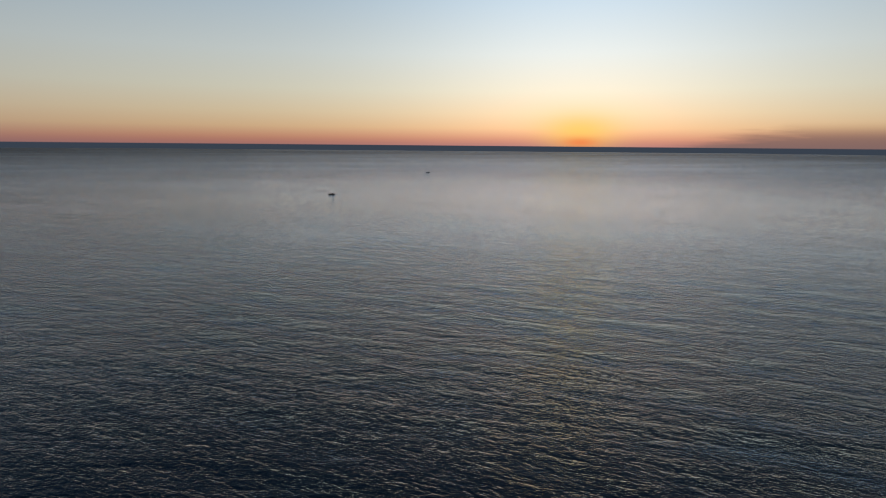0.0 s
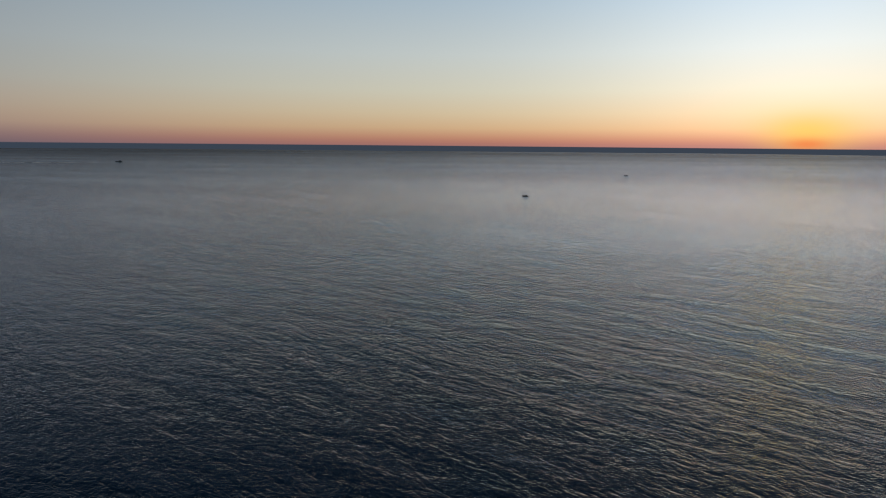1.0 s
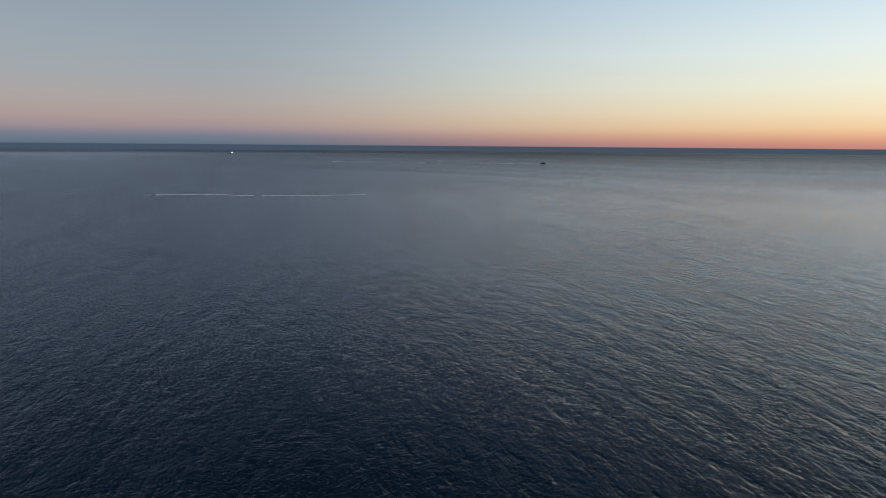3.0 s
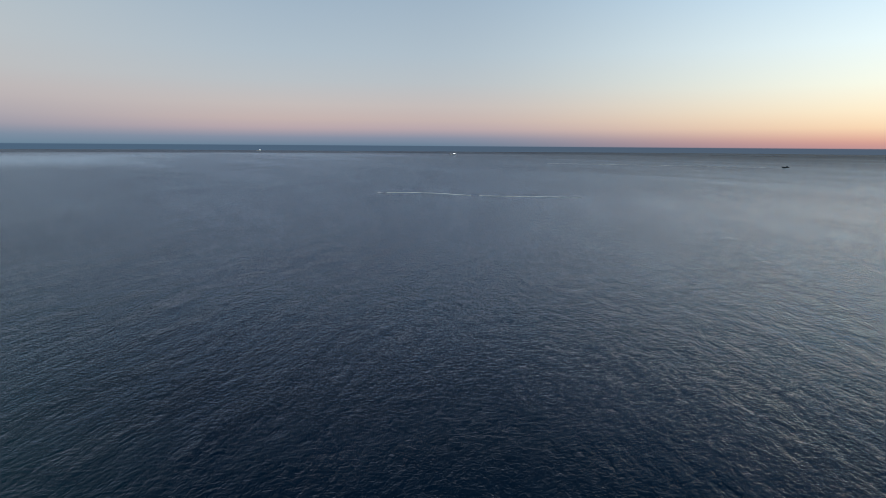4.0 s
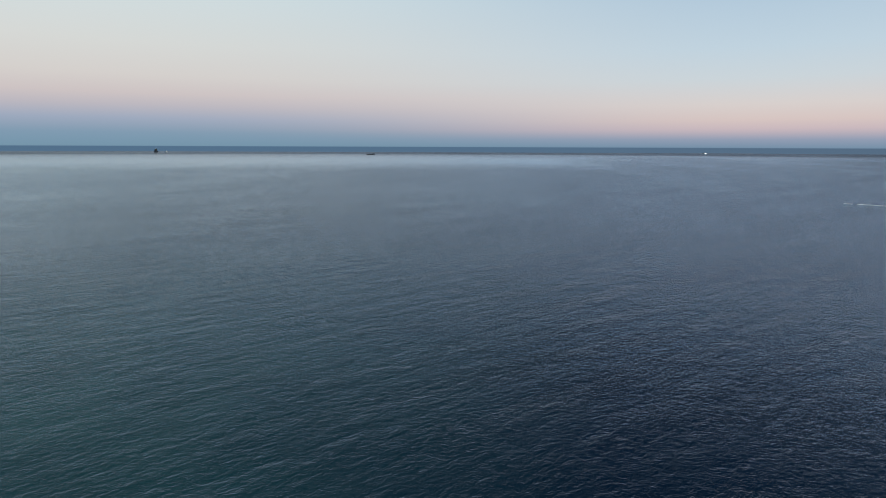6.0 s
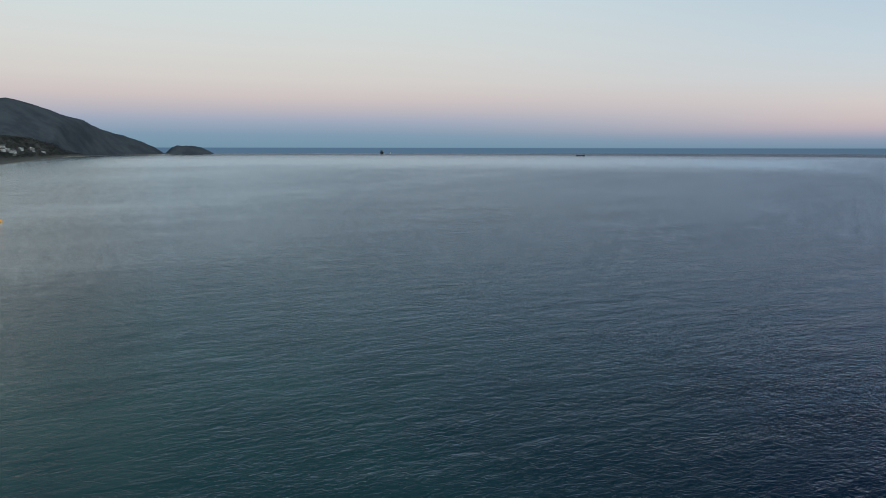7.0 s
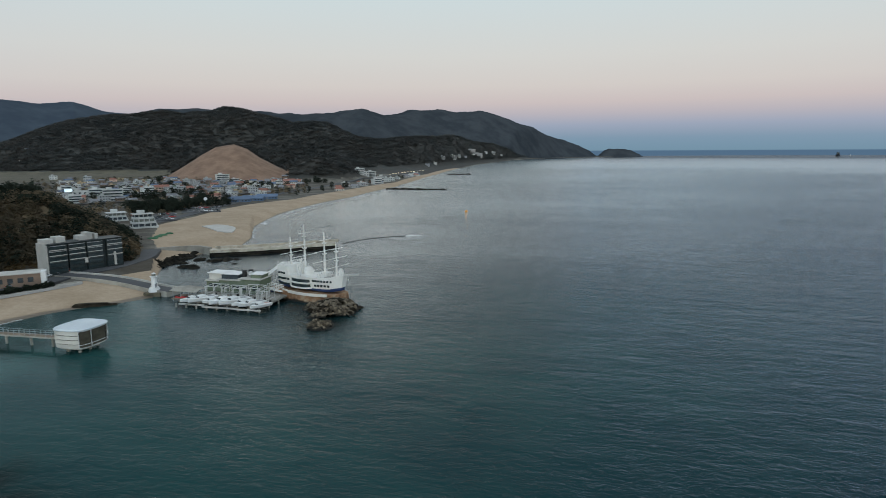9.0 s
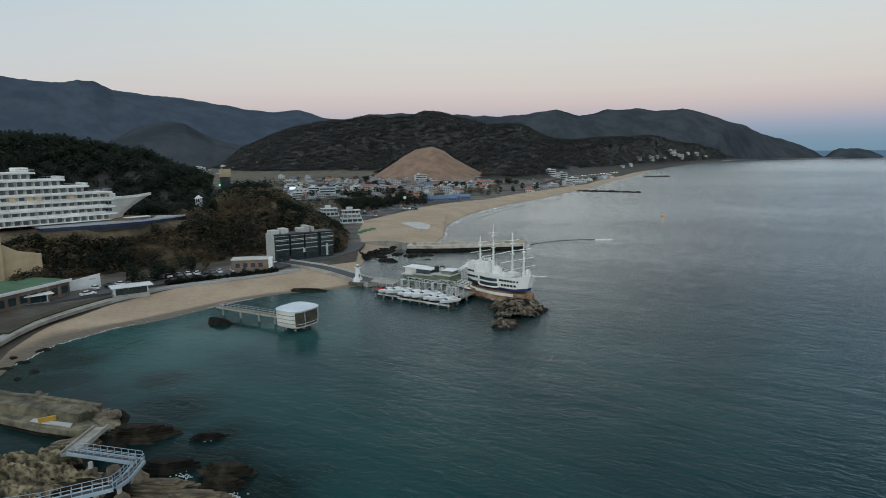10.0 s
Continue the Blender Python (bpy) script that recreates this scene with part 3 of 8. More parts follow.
def earth():
    m = bpy.data.materials.new("earth")
    m.use_nodes = True
    n = Nodes(m.node_tree)
    at = n.add("ShaderNodeTexCoord").outputs["Object"]
    big, mid, fine = n.noise(at, 0.006, 4.0, 0.6), n.noise(at, 0.06, 4.0, 0.65), n.noise(at, 0.7, 3.0, 0.6)

    def zone(name):
        return n.add("ShaderNodeAttribute", attribute_name=name).outputs["Fac"]

    # wood floor paled in colour for haze and for dark gaps between crowns
    forest = n.mix(n.span(mid, 0.35, 0.68), (0.044, 0.049, 0.046, 1), (0.066, 0.062, 0.054, 1))
    forest = n.mix(n.span(big, 0.38, 0.66), forest, (0.052, 0.048, 0.041, 1))
    sand = n.mix(n.span(mid, 0.3, 0.7), (0.335, 0.25, 0.168, 1), (0.42, 0.32, 0.225, 1))
    field = n.mix(n.span(mid, 0.35, 0.65), (0.125, 0.11, 0.078, 1), (0.085, 0.076, 0.054, 1))
    bare = n.mix(n.span(mid, 0.3, 0.7), (0.18, 0.11, 0.075, 1), (0.27, 0.175, 0.12, 1))
    town = n.mix(n.span(mid, 0.3, 0.7), (0.07, 0.066, 0.055, 1), (0.17, 0.155, 0.13, 1))
    town = n.mix(n.span(n.noise(at, 0.018, 3.0, 0.6), 0.45, 0.6), town, (0.065, 0.055, 0.042, 1))
    cliff = n.mix(n.span(mid, 0.34, 0.66), (0.045, 0.036, 0.024, 1), (0.16, 0.118, 0.070, 1))

    def soft(v):
        return n.span(n.math("ADD", v, n.math("MULTIPLY", n.math("SUBTRACT", mid, 0.5), 0.5)), 0.4, 0.6)

    col = n.mix(soft(zone("town")), forest, town)
    col = n.mix(soft(zone("field")), col, field)
    col = n.mix(soft(zone("cliff")), col, cliff)
    col = n.mix(soft(zone("bare")), col, bare)
    col = n.mix(soft(zone("sand")), col, sand)
    wet = n.span(zone("wet"), 0.2, 0.8)
    col = n.mix(wet, col, (0.13, 0.10, 0.07, 1))
    col = n.mix(0.4, col, n.ramp(fine, [(0.25, (0.3, 0.3, 0.3, 1)), (0.75, (0.75, 0.75, 0.75, 1))]), "SOFT_LIGHT")
    p = n.add("ShaderNodeBsdfPrincipled")
    n.link(col, p.inputs["Base Color"])
    n.put(p.inputs["Roughness"], n.math("SUBTRACT", 0.92, n.math("MULTIPLY", wet, 0.5)))
    p.inputs["Specular IOR Level"].default_value = 0.25
    b = n.add("ShaderNodeBump")
    b.inputs["Strength"].default_value, b.inputs["Distance"].default_value = 0.5, 0.5
    n.link(n.math("ADD", fine, n.math("MULTIPLY", mid, 3.0)), b.inputs["Height"])
    n.link(b.outputs[0], p.inputs["Normal"])
    n.link(p.outputs[0], n.add("ShaderNodeOutputMaterial").inputs[0])
    return m


EARTH = earth()
rad = np.concatenate([np.geomspace(108, 460, 270), np.geomspace(462, 4950, 250)])
azs = np.concatenate([np.linspace(166, 246, 800), np.linspace(246.5, 262, 30)])
x, y, quads = sheet(rad, azs)
az, r = polar(x, y)
z = land_height(x, y)
me = mesh_from("ground", np.stack([x, y, z], 1), quads, EARTH, True)
gap = r - shore(az)
zones = {
    "sand": np.where(az + 1.2 * rough_field(x, y, 26, 3, 71) > 211.5,
                     np.clip(0.5 + (np.interp(az, [216, 217, 225, 228, 232, 235, 238, 240.5], [35, 31, 31, 28, 23, 19, 16, 9]) - gap) / 3.0, 0, 1),
                     np.clip(0.5 + (np.interp(az, [184, 187, 190, 194.5, 199.2, 202.4, 205.6, 207.7, 210.9, 211.5], [1650, 1150, 845, 685, 565, 525, 472, 430, 386, 300]) - r) / (0.014 * r), 0, 1)) * np.clip((4.9 - z) / 0.6, 0, 1),
    # wet edge; past bearing 232 it widens to darken more of the sand
    "wet": np.clip(1.2 - (gap - 1) / (4.0 + 9 * np.clip((az - 232) / 5, 0, 1)), 0, 1) * (z < 1.0 + (az > 233)),
    "town": ((z < 9) & (gap > 20) & (r < 1150)) | ((az > 211) & (r < 330) & (z < 4.2)),
    "field": (z < 12) & (r > 1000) & (az > 207),
    "bare": dug(az, r),
    "cliff": (az > 211) & (r < 325) & (z > 4.3),
}
for key, v in zones.items():
    me.attributes.new(key, "FLOAT", "POINT").data.foreach_set("value", np.asarray(v, np.float32))
tagged(new("ground", me), "coast of sand, town ground and wooded winter hills", "ground", kind="structure")


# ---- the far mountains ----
# forest colour with the blue-grey of distance haze painted into it
def hazed_forest(name, dark, light):
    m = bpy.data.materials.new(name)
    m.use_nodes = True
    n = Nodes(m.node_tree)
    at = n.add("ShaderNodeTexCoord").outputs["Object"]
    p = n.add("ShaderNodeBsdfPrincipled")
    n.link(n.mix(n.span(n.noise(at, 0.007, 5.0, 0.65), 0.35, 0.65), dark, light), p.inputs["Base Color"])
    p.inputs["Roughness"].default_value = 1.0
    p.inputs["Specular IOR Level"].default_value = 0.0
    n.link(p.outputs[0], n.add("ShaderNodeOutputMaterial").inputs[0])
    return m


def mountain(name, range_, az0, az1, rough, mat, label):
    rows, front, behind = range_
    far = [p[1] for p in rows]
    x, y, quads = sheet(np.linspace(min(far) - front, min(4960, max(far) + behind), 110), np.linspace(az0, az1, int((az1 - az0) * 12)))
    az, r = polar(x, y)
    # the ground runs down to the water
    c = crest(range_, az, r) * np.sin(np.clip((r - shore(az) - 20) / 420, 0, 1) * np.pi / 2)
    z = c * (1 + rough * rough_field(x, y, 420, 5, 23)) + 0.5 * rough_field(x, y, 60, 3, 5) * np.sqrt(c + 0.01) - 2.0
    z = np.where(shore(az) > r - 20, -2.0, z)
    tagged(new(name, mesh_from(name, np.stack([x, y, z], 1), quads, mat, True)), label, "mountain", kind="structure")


# ridge, range and dome carry their haze in the base colour
mountain("backdrop_ridge", RIDGE, 171, 226, 0.12, hazed_forest("haze_blue_forest", (0.040, 0.047, 0.054, 1), (0.064, 0.071, 0.078, 1)), "wooded ridge ending in a headland across the bay")
mountain("backdrop_range", FAR_RANGE, 205, 262, 0.08, hazed_forest("haze_far_forest", (0.053, 0.068, 0.088, 1), (0.070, 0.088, 0.108, 1)), "far mountain range inland, haze blue in its colour")
mountain("backdrop_dome", DOME, 217.5, 233, 0.08, bpy.data.materials["haze_blue_forest"], "rounded wooded hill behind the plain")
ISLE = ([(171.6, 4650, 0), (171.0, 4650, 44), (170.6, 4650, 54), (169.3, 4650, 54), (168.6, 4650, 44), (168.0, 4650, 20), (167.6, 4650, 0)], 160, 160)
x, y, quads = sheet(np.linspace(4480, 4820, 30), np.linspace(167.4, 171.8, 90))
az, r = polar(x, y)
z = crest(ISLE, az, r) * (1 + 0.2 * rough_field(x, y, 60, 4, 9)) - 1.0
# the islet shares the ridge's painted haze
tagged(new("isle", mesh_from("isle", np.stack([x, y, z], 1), quads, bpy.data.materials["haze_blue_forest"], True)), "low wooded islet off the headland", "island", kind="structure")

# ---- kit for things ----
def part(name, bm, mat, parent, label=""):
    """Links a bmesh as one mesh object under a thing or a part."""
    me = bpy.data.meshes.new(name)
    bm.to_mesh(me)
    bm.free()
    me.materials.append(mat)
    ob = new(name, me)
    ob.parent = parent
    return tagged(ob, label)


def thing(name, x, y, z, turn, label, category, group=""):
    ob = new(name)
    ob.empty_display_size = 0.3
    ob.matrix_world = pose(x, y, z, 0, 0, turn)
    return tagged(ob, label, category, group)


def blank():
    return bmesh.new()


def blk(bm, x0, x1, y0, y1, z0, z1, lean=0.0):
    """A block; lean draws its top in on all sides."""
    v = [bm.verts.new(p) for p in ((x0, y0, z0), (x1, y0, z0), (x1, y1, z0), (x0, y1, z0),
                                   (x0 + lean, y0 + lean, z1), (x1 - lean, y0 + lean, z1), (x1 - lean, y1 - lean, z1), (x0 + lean, y1 - lean, z1))]
    for f in ((3, 2, 1, 0), (4, 5, 6, 7), (0, 1, 5, 4), (1, 2, 6, 5), (2, 3, 7, 6), (3, 0, 4, 7)):
        bm.faces.new([v[i] for i in f])
    return bm


def rod(bm, p0, p1, r0, r1=None, seg=8):
    """A round bar between two places."""
    p0, p1, r1 = Vector(p0), Vector(p1), r0 if r1 is None else r1
    q = (p1 - p0).to_track_quat("Z", "Y")
    rings = []
    for p, r in ((p0, r0), (p1, r1)):
        rings.append([bm.verts.new(p + q @ Vector((math.cos(2 * math.pi * i / seg) * r, math.sin(2 * math.pi * i / seg) * r, 0))) for i in range(seg)])
    for i in range(seg):
        j = (i + 1) % seg
        bm.faces.new((rings[0][i], rings[0][j], rings[1][j], rings[1][i]))
    bm.faces.new(rings[0][::-1]), bm.faces.new(rings[1])
    return bm


def beam(bm, p0, p1, w, h):
    """A square bar between two places."""
    p0, p1 = Vector(p0), Vector(p1)
    d = (p1 - p0).normalized()
    s = d.cross(Vector((0, 0, 1)))
    s = (s.normalized() if s.length > 1e-3 else Vector((1, 0, 0))) * w / 2
    u = s.cross(d).normalized() * h / 2
    v = [bm.verts.new(p + a * s + b * u) for p in (p0, p1) for a, b in ((-1, -1), (1, -1), (1, 1), (-1, 1))]
    for f in ((3, 2, 1, 0), (4, 5, 6, 7), (0, 1, 5, 4), (1, 2, 6, 5), (2, 3, 7, 6), (3, 0, 4, 7)):
        bm.faces.new([v[i] for i in f])
    return bm


def prism(bm, outline, z0, z1, grow=1.0):
    """A slab with the given outline; grow scales its top about its middle."""
    cx, cy = sum(p[0] for p in outline) / len(outline), sum(p[1] for p in outline) / len(outline)
    lo = [bm.verts.new((px_, py_, z0)) for px_, py_ in outline]
    hi = [bm.verts.new((cx + (px_ - cx) * grow, cy + (py_ - cy) * grow, z1)) for px_, py_ in outline]
    n = len(outline)
    for i in range(n):
        bm.faces.new((lo[i], lo[(i + 1) % n], hi[(i + 1) % n], hi[i]))
    bm.faces.new(lo[::-1]), bm.faces.new(hi)
    return bm


def loft(bm, rings, closed=True, caps=True):
    """A skin over rings of equal count."""
    vs = [[bm.verts.new(p) for p in ring] for ring in rings]
    n = len(vs[0])
    for a, b in zip(vs, vs[1:]):
        for i in range(n if closed else n - 1):
            j = (i + 1) % n
            bm.faces.new((a[i], a[j], b[j], b[i]))
    if caps and closed:
        bm.faces.new(vs[0][::-1]), bm.faces.new(vs[-1])
    return bm


def softened(bm, width=0.06, seg=1):
    bmesh.ops.recalc_face_normals(bm, faces=bm.faces)
    bmesh.ops.bevel(bm, geom=[e for e in bm.edges if e.calc_face_angle(0) > 0.5], offset=width, segments=seg, affect="EDGES", clamp_overlap=True)
    return bm


def ribbon(bm, line, width, z0, z1):
    """A strip of ground or wall along a plan line; heights may be numbers or lists."""
    n = len(line)
    left, right = [], []
    for i, (px_, py_) in enumerate(line):
        a, b = line[max(i - 1, 0)], line[min(i + 1, n - 1)]
        d = Vector((b[0] - a[0], b[1] - a[1])).normalized() * width / 2
        left.append((px_ - d.y, py_ + d.x)), right.append((px_ + d.y, py_ - d.x))
    rows = []
    for i in range(n):
        lo, hi = (z0[i] if isinstance(z0, list) else z0), (z1[i] if isinstance(z1, list) else z1)
        rows.append([(*left[i], lo), (*right[i], lo), (*right[i], hi), (*left[i], hi)])
    loft(bm, rows)
    bmesh.ops.recalc_face_normals(bm, faces=bm.faces)
    return bm


def smooth_line(points, steps=6):
    """A plan line curved through its points."""
    out = []
    for i in range(len(points) - 1):
        p0, p1, p2, p3 = (Vector(points[min(max(i + k, 0), len(points) - 1)]) for k in (-1, 0, 1, 2))
        for s in range(steps):
            t = s / steps
            out.append(tuple(0.5 * ((2 * p1) + (p2 - p0) * t + (2 * p0 - 5 * p1 + 4 * p2 - p3) * t * t + (3 * p1 - p0 - 3 * p2 + p3) * t**3)))
    return out + [tuple(points[-1])]


def stone(size, seed, rough=0.32, sub=3, strata=0.0):
    """A weathered boulder about its own base, as a bmesh."""
    bm = blank()
    bmesh.ops.create_icosphere(bm, subdivisions=sub, radius=1.0)
    o = Vector((seed * 7.31, seed * 3.17, seed * 1.7))
    chip = random.Random(seed)
    cuts = [(Vector((chip.gauss(0, 1), chip.gauss(0, 1), chip.gauss(0, 0.8))).normalized(), chip.uniform(0.5, 0.85)) for _ in range(9)]
    for v in bm.verts:
        p = v.co.copy()
        cell = noise.cell(p * 1.7 + o) * 0.5
        ridge = noise.ridged_multi_fractal(p * 1.5 + o, 0.9, 2.1, 4, 0.9, 2.0) - 1.0
        k = 1 + rough * (0.7 * noise.fractal(p * 1.3 + o, 1.0, 2.0, 4) + 0.45 * ridge + 0.7 * (noise.voronoi(p * 2.1 + o)[0][0] - 0.4) + 0.15 * cell)
        p = p * k
        for n_, d_ in cuts:
            over = p.dot(n_) - d_
            if over > 0:
                p -= n_ * over * 0.92
        p *= 1.2
        if strata:
            p.x *= 1 + strata * 0.25 * math.sin(p.z * 14 + 3 * noise.noise(p * 2 + o))
            step = 0.22
            level = p.z + 0.35 * p.x
            p.z += strata * 0.75 * (math.floor(level / step) * step - level) + strata * 0.05 * noise.noise(p * 5 + o)
        v.co = Vector((p.x * size[0], p.y * size[1], max(p.z, -0.35) * size[2]))
    return bm


def ledge(name, x, y, z, size, turn, mat, seed, label, layers=7, tilt=9.0, group=""):
    """A rock of stacked, broken beds of stone."""
    rnd = random.Random(seed)
    n = 17
    rings = []
    corner = [rnd.uniform(-0.14, 0.2) for _ in range(n)]
    for i in range(layers):
        f = i / layers
        o = Vector((seed * 1.37, i * 0.22, 0))
        cx, cy = 0.14 * f + rnd.uniform(-0.05, 0.05), rnd.uniform(-0.05, 0.05)
        shrink = (1 - 0.6 * f**1.5) * rnd.uniform(0.88, 1.05)
        line = []
        for k in range(n):
            a_ = 2 * math.pi * k / n
            d = Vector((math.cos(a_), math.sin(a_), 0))
            r_ = shrink * (1 + corner[k] + 0.3 * noise.noise(d * 1.6 + o) + rnd.uniform(-0.07, 0.07))
            line.append(((cx + d.x * r_) * size[0], (cy + d.y * r_) * size[1]))
        rings.append([(px_, py_, f * size[2] + 0.02) for px_, py_ in line])
        top_ = (f + 1.0 / layers) * size[2]
        rings.append([(px_ * 0.98 + rnd.uniform(-0.1, 0.1), py_ * 0.98 + rnd.uniform(-0.1, 0.1), top_ + rnd.uniform(-0.16, 0.04) * size[2] / layers) for px_, py_ in line])
    bm = loft(blank(), rings, True, False)
    bm.verts.ensure_lookup_table()
    last = bm.verts[-n:]
    mid = bm.verts.new((0.14 * size[0], 0, size[2] * 1.02))
    for k in range(n):
        bm.faces.new((last[k], last[(k + 1) % n], mid))
    me = bpy.data.meshes.new(name)
    bm.to_mesh(me)
    bm.free()
    me.materials.append(mat)
    ob = new(name, me)
    ob.matrix_world = pose(x, y, z, tilt, -0.6 * tilt, turn)
    return tagged(ob, label, "rock", group)


def rock(name, x, y, z, size, turn, mat, seed, label, rough=0.32, sub=3, strata=0.0, group=""):
    me = bpy.data.meshes.new(name)
    bm = stone(size, seed, rough, sub, strata)
    bm.to_mesh(me)
    bm.free()
    me.materials.append(mat)
    ob = new(name, me)
    ob.matrix_world = pose(x, y, z, 0, 0, turn)
    return tagged(ob, label, "rock", group)


def crag(x, y, wide, deep, tall, turn, seed, mat, label):
    """A headland of broken, tilted blocks of rock, as one sheet that dips under the water all round."""
    n_ = 96
    bm = blank()
    grid = []
    o = Vector((seed * 3.7, seed * 1.9, 0))
    for i in range(n_ + 1):
        row = []
        for j in range(n_ + 1):
            u, v = 2 * i / n_ - 1, 2 * j / n_ - 1
            p = Vector((u * wide, v * deep, 0))
            out = math.hypot(u, v) * (1 + 0.45 * noise.noise(p * 0.16 + o))
            mound = max(-0.35, 1 - out ** 2.2)
            cells, spots_ = noise.voronoi(Vector((p.x * 0.26, p.y * 0.52, 0)) + o)
            block = noise.cell_vector(spots_[0] * 7.0)
            crack = min(1.0, (cells[1] - cells[0]) * 4.0)
            tilt = 0.8 * (p.x * 0.26 + o.x - spots_[0].x) + 1.5 * (p.y * 0.52 + o.y - spots_[0].y)
            bed_ = (p.y * 0.9 + 0.25 * p.x + 0.5 * noise.noise(p * 0.5 + o)) % 1.0
            rise = mound * tall * (0.62 + 0.5 * abs(block.x)) + (0.55 * block.y + tilt) * max(mound, 0) ** 0.5 - 0.7 * (1 - crack) * max(mound, 0) ** 0.5
            rise += (0.4 * noise.fractal(p * 0.9 + o, 0.8, 2.0, 5) - 0.4 * bed_ + 0.3 * noise.hetero_terrain(p * 1.6 + o, 0.5, 2.0, 4, 0.4)) * max(mound, 0.0) ** 0.6
            row.append(bm.verts.new((p.x + 0.3 * noise.noise(p * 1.1 + o), p.y + 0.3 * noise.noise(p * 1.3 - o), max(rise, -1.2))))
        grid.append(row)
    for i in range(n_):
        for j in range(n_):
            bm.faces.new((grid[i][j], grid[i + 1][j], grid[i + 1][j + 1], grid[i][j + 1]))
    me = bpy.data.meshes.new("crag")
    bm.to_mesh(me)
    bm.free()
    me.materials.append(mat)
    ob = new("crag", me)
    ob.matrix_world = pose(x, y, 0, 0, 0, turn)
    return tagged(ob, label, "rock")


# ---- the sailing-ship restaurant on its rock ----
def tall_ship(x, y, z, turn):
    ship = thing("sailing_ship_restaurant", x, y, z, turn, "white four-masted sailing ship restaurant set on a rocky point", "ship")

    def half(u):
        """Half breadth, sheer height and keel height at u along the hull, stern -1 to bow 1."""
        wide = 3.6 * (1 - max(0, u - 0.25) ** 1.7 * 1.15) * (1 - max(0, -u - 0.72) * 0.5)
        top_ = 4.6 + (2.6 if u < -0.62 else 0) + max(0, u - 0.6) * 3.2
        low_ = 0.3 + max(0, u - 0.7) * 2.2 + max(0, -u - 0.75) * 3.0
        return max(wide, 0.25), top_, low_

    stations = [-1, -0.93, -0.8, -0.63, -0.6, -0.4, -0.2, 0, 0.2, 0.4, 0.55, 0.7, 0.82, 0.92, 1.0]
    for name, mat, f0, f1, lab in (("hull", SHIP_WHITE, 0.2, 1.0, ""), ("keel_band", NAVY, 0.0, 0.2, "navy blue painted waterline band")):
        rings = []
        for u in stations:
            wd, tp, lw = half(u)
            a0, a1 = lw + (tp - lw) * f0, lw + (tp - lw) * f1
            rake = max(0, u - 0.5) * 1.6
            ring = []
            for s in (-1, 1):
                for k in ((0, 1, 2, 3) if s < 0 else (3, 2, 1, 0)):
                    hgt = a0 + (a1 - a0) * k / 3
                    rel = (hgt - lw) / (tp - lw)
                    ring.append((12 * u + rake * rel * 1.6, s * wd * (0.72 + 0.28 * rel**0.6), hgt))
            rings.append(ring)
        part(name, loft(blank(), rings), mat, ship, lab)
    for u0, u1, up_, lab in ((-0.98, -0.63, 6.6, "stern deck"), (-0.6, 0.6, 4.0, "main deck"), (0.6, 0.95, 4.9, "bow deck")):
        outline = [(12 * u, -half(u)[0] * 0.96) for u in np.linspace(u0, u1, 7)] + [(12 * u, half(u)[0] * 0.96) for u in np.linspace(u1, u0, 7)]
        part("deck", prism(blank(), outline, up_ - 0.1, up_ + 0.08), WOOD if u0 < -0.9 else PALE_CONCRETE, ship, ("brown planked " if u0 < -0.9 else "pale planked ") + lab)
    # two long dark window bands amidships on curved galleries, and small lights fore and aft
    for s in (-1, 1):
        for k, lift in enumerate((1.45, 2.95)):
            bm = blank()
            ring = []
            for u in np.linspace(-0.46, 0.16, 11):
                out = half(u)[0] * 0.99 + 0.95 * max(0.0, math.sin(math.pi * (u + 0.46) / 0.62)) ** 0.5
                ring.append([(12 * u, s * (out - 0.5), lift), (12 * u, s * out, lift), (12 * u, s * out, lift + 0.85), (12 * u, s * (out - 0.5), lift + 0.85)])
            loft(bm, ring)
            bmesh.ops.recalc_face_normals(bm, faces=bm.faces)
            part("window_band", bm, DARK_GLASS, ship, "dark ribbon window")
            bm = blank()
            ring = []
            for u in np.linspace(-0.5, 0.2, 11):
                out = half(u)[0] * 1.0 + 1.2 * max(0.0, math.sin(math.pi * (u + 0.5) / 0.7)) ** 0.5
                ring.append([(12 * u, s * (out - 0.9), lift - 0.42), (12 * u, s * out, lift - 0.42), (12 * u, s * out, lift - 0.04), (12 * u, s * (out - 0.9), lift - 0.04)])
            loft(bm, ring)
            bmesh.ops.recalc_face_normals(bm, faces=bm.faces)
            part("gallery", bm, SHIP_WHITE, ship)
        for z_, us in ((1.3, (-0.9, -0.82, -0.74, -0.66, -0.57)), (2.9, (-0.92, -0.84, -0.76, -0.68, -0.58)), (4.6, (-0.92, -0.82, -0.72)),
                                        (1.9, (0.34, 0.43, 0.52, 0.61, 0.70)), (3.3, (0.28, 0.36, 0.44, 0.52, 0.60, 0.68, 0.76))):
            for u in us:
                wd = half(u)[0]
                bm = blank()
                part("window", blk(bm, 12 * u - 0.38, 12 * u + 0.38, s * wd * 0.97 - 0.12, s * wd * 0.97 + 0.12, z_, z_ + 0.6), DARK_GLASS, ship)
    for s in (-1, 1):
        for u0, u1, up_ in ((-0.97, -0.64, 7.2), (-0.6, 0.6, 4.6), (0.6, 0.98, 5.6)):
            rail = blank()
            us = np.linspace(u0, u1, 10)
            for a_, b_ in zip(us, us[1:]):
                for dz in (0.45, 0.9):
                    rod(rail, (12 * a_, s * half(a_)[0] * 0.97, up_ + dz), (12 * b_, s * half(b_)[0] * 0.97, up_ + dz), 0.035, seg=5)
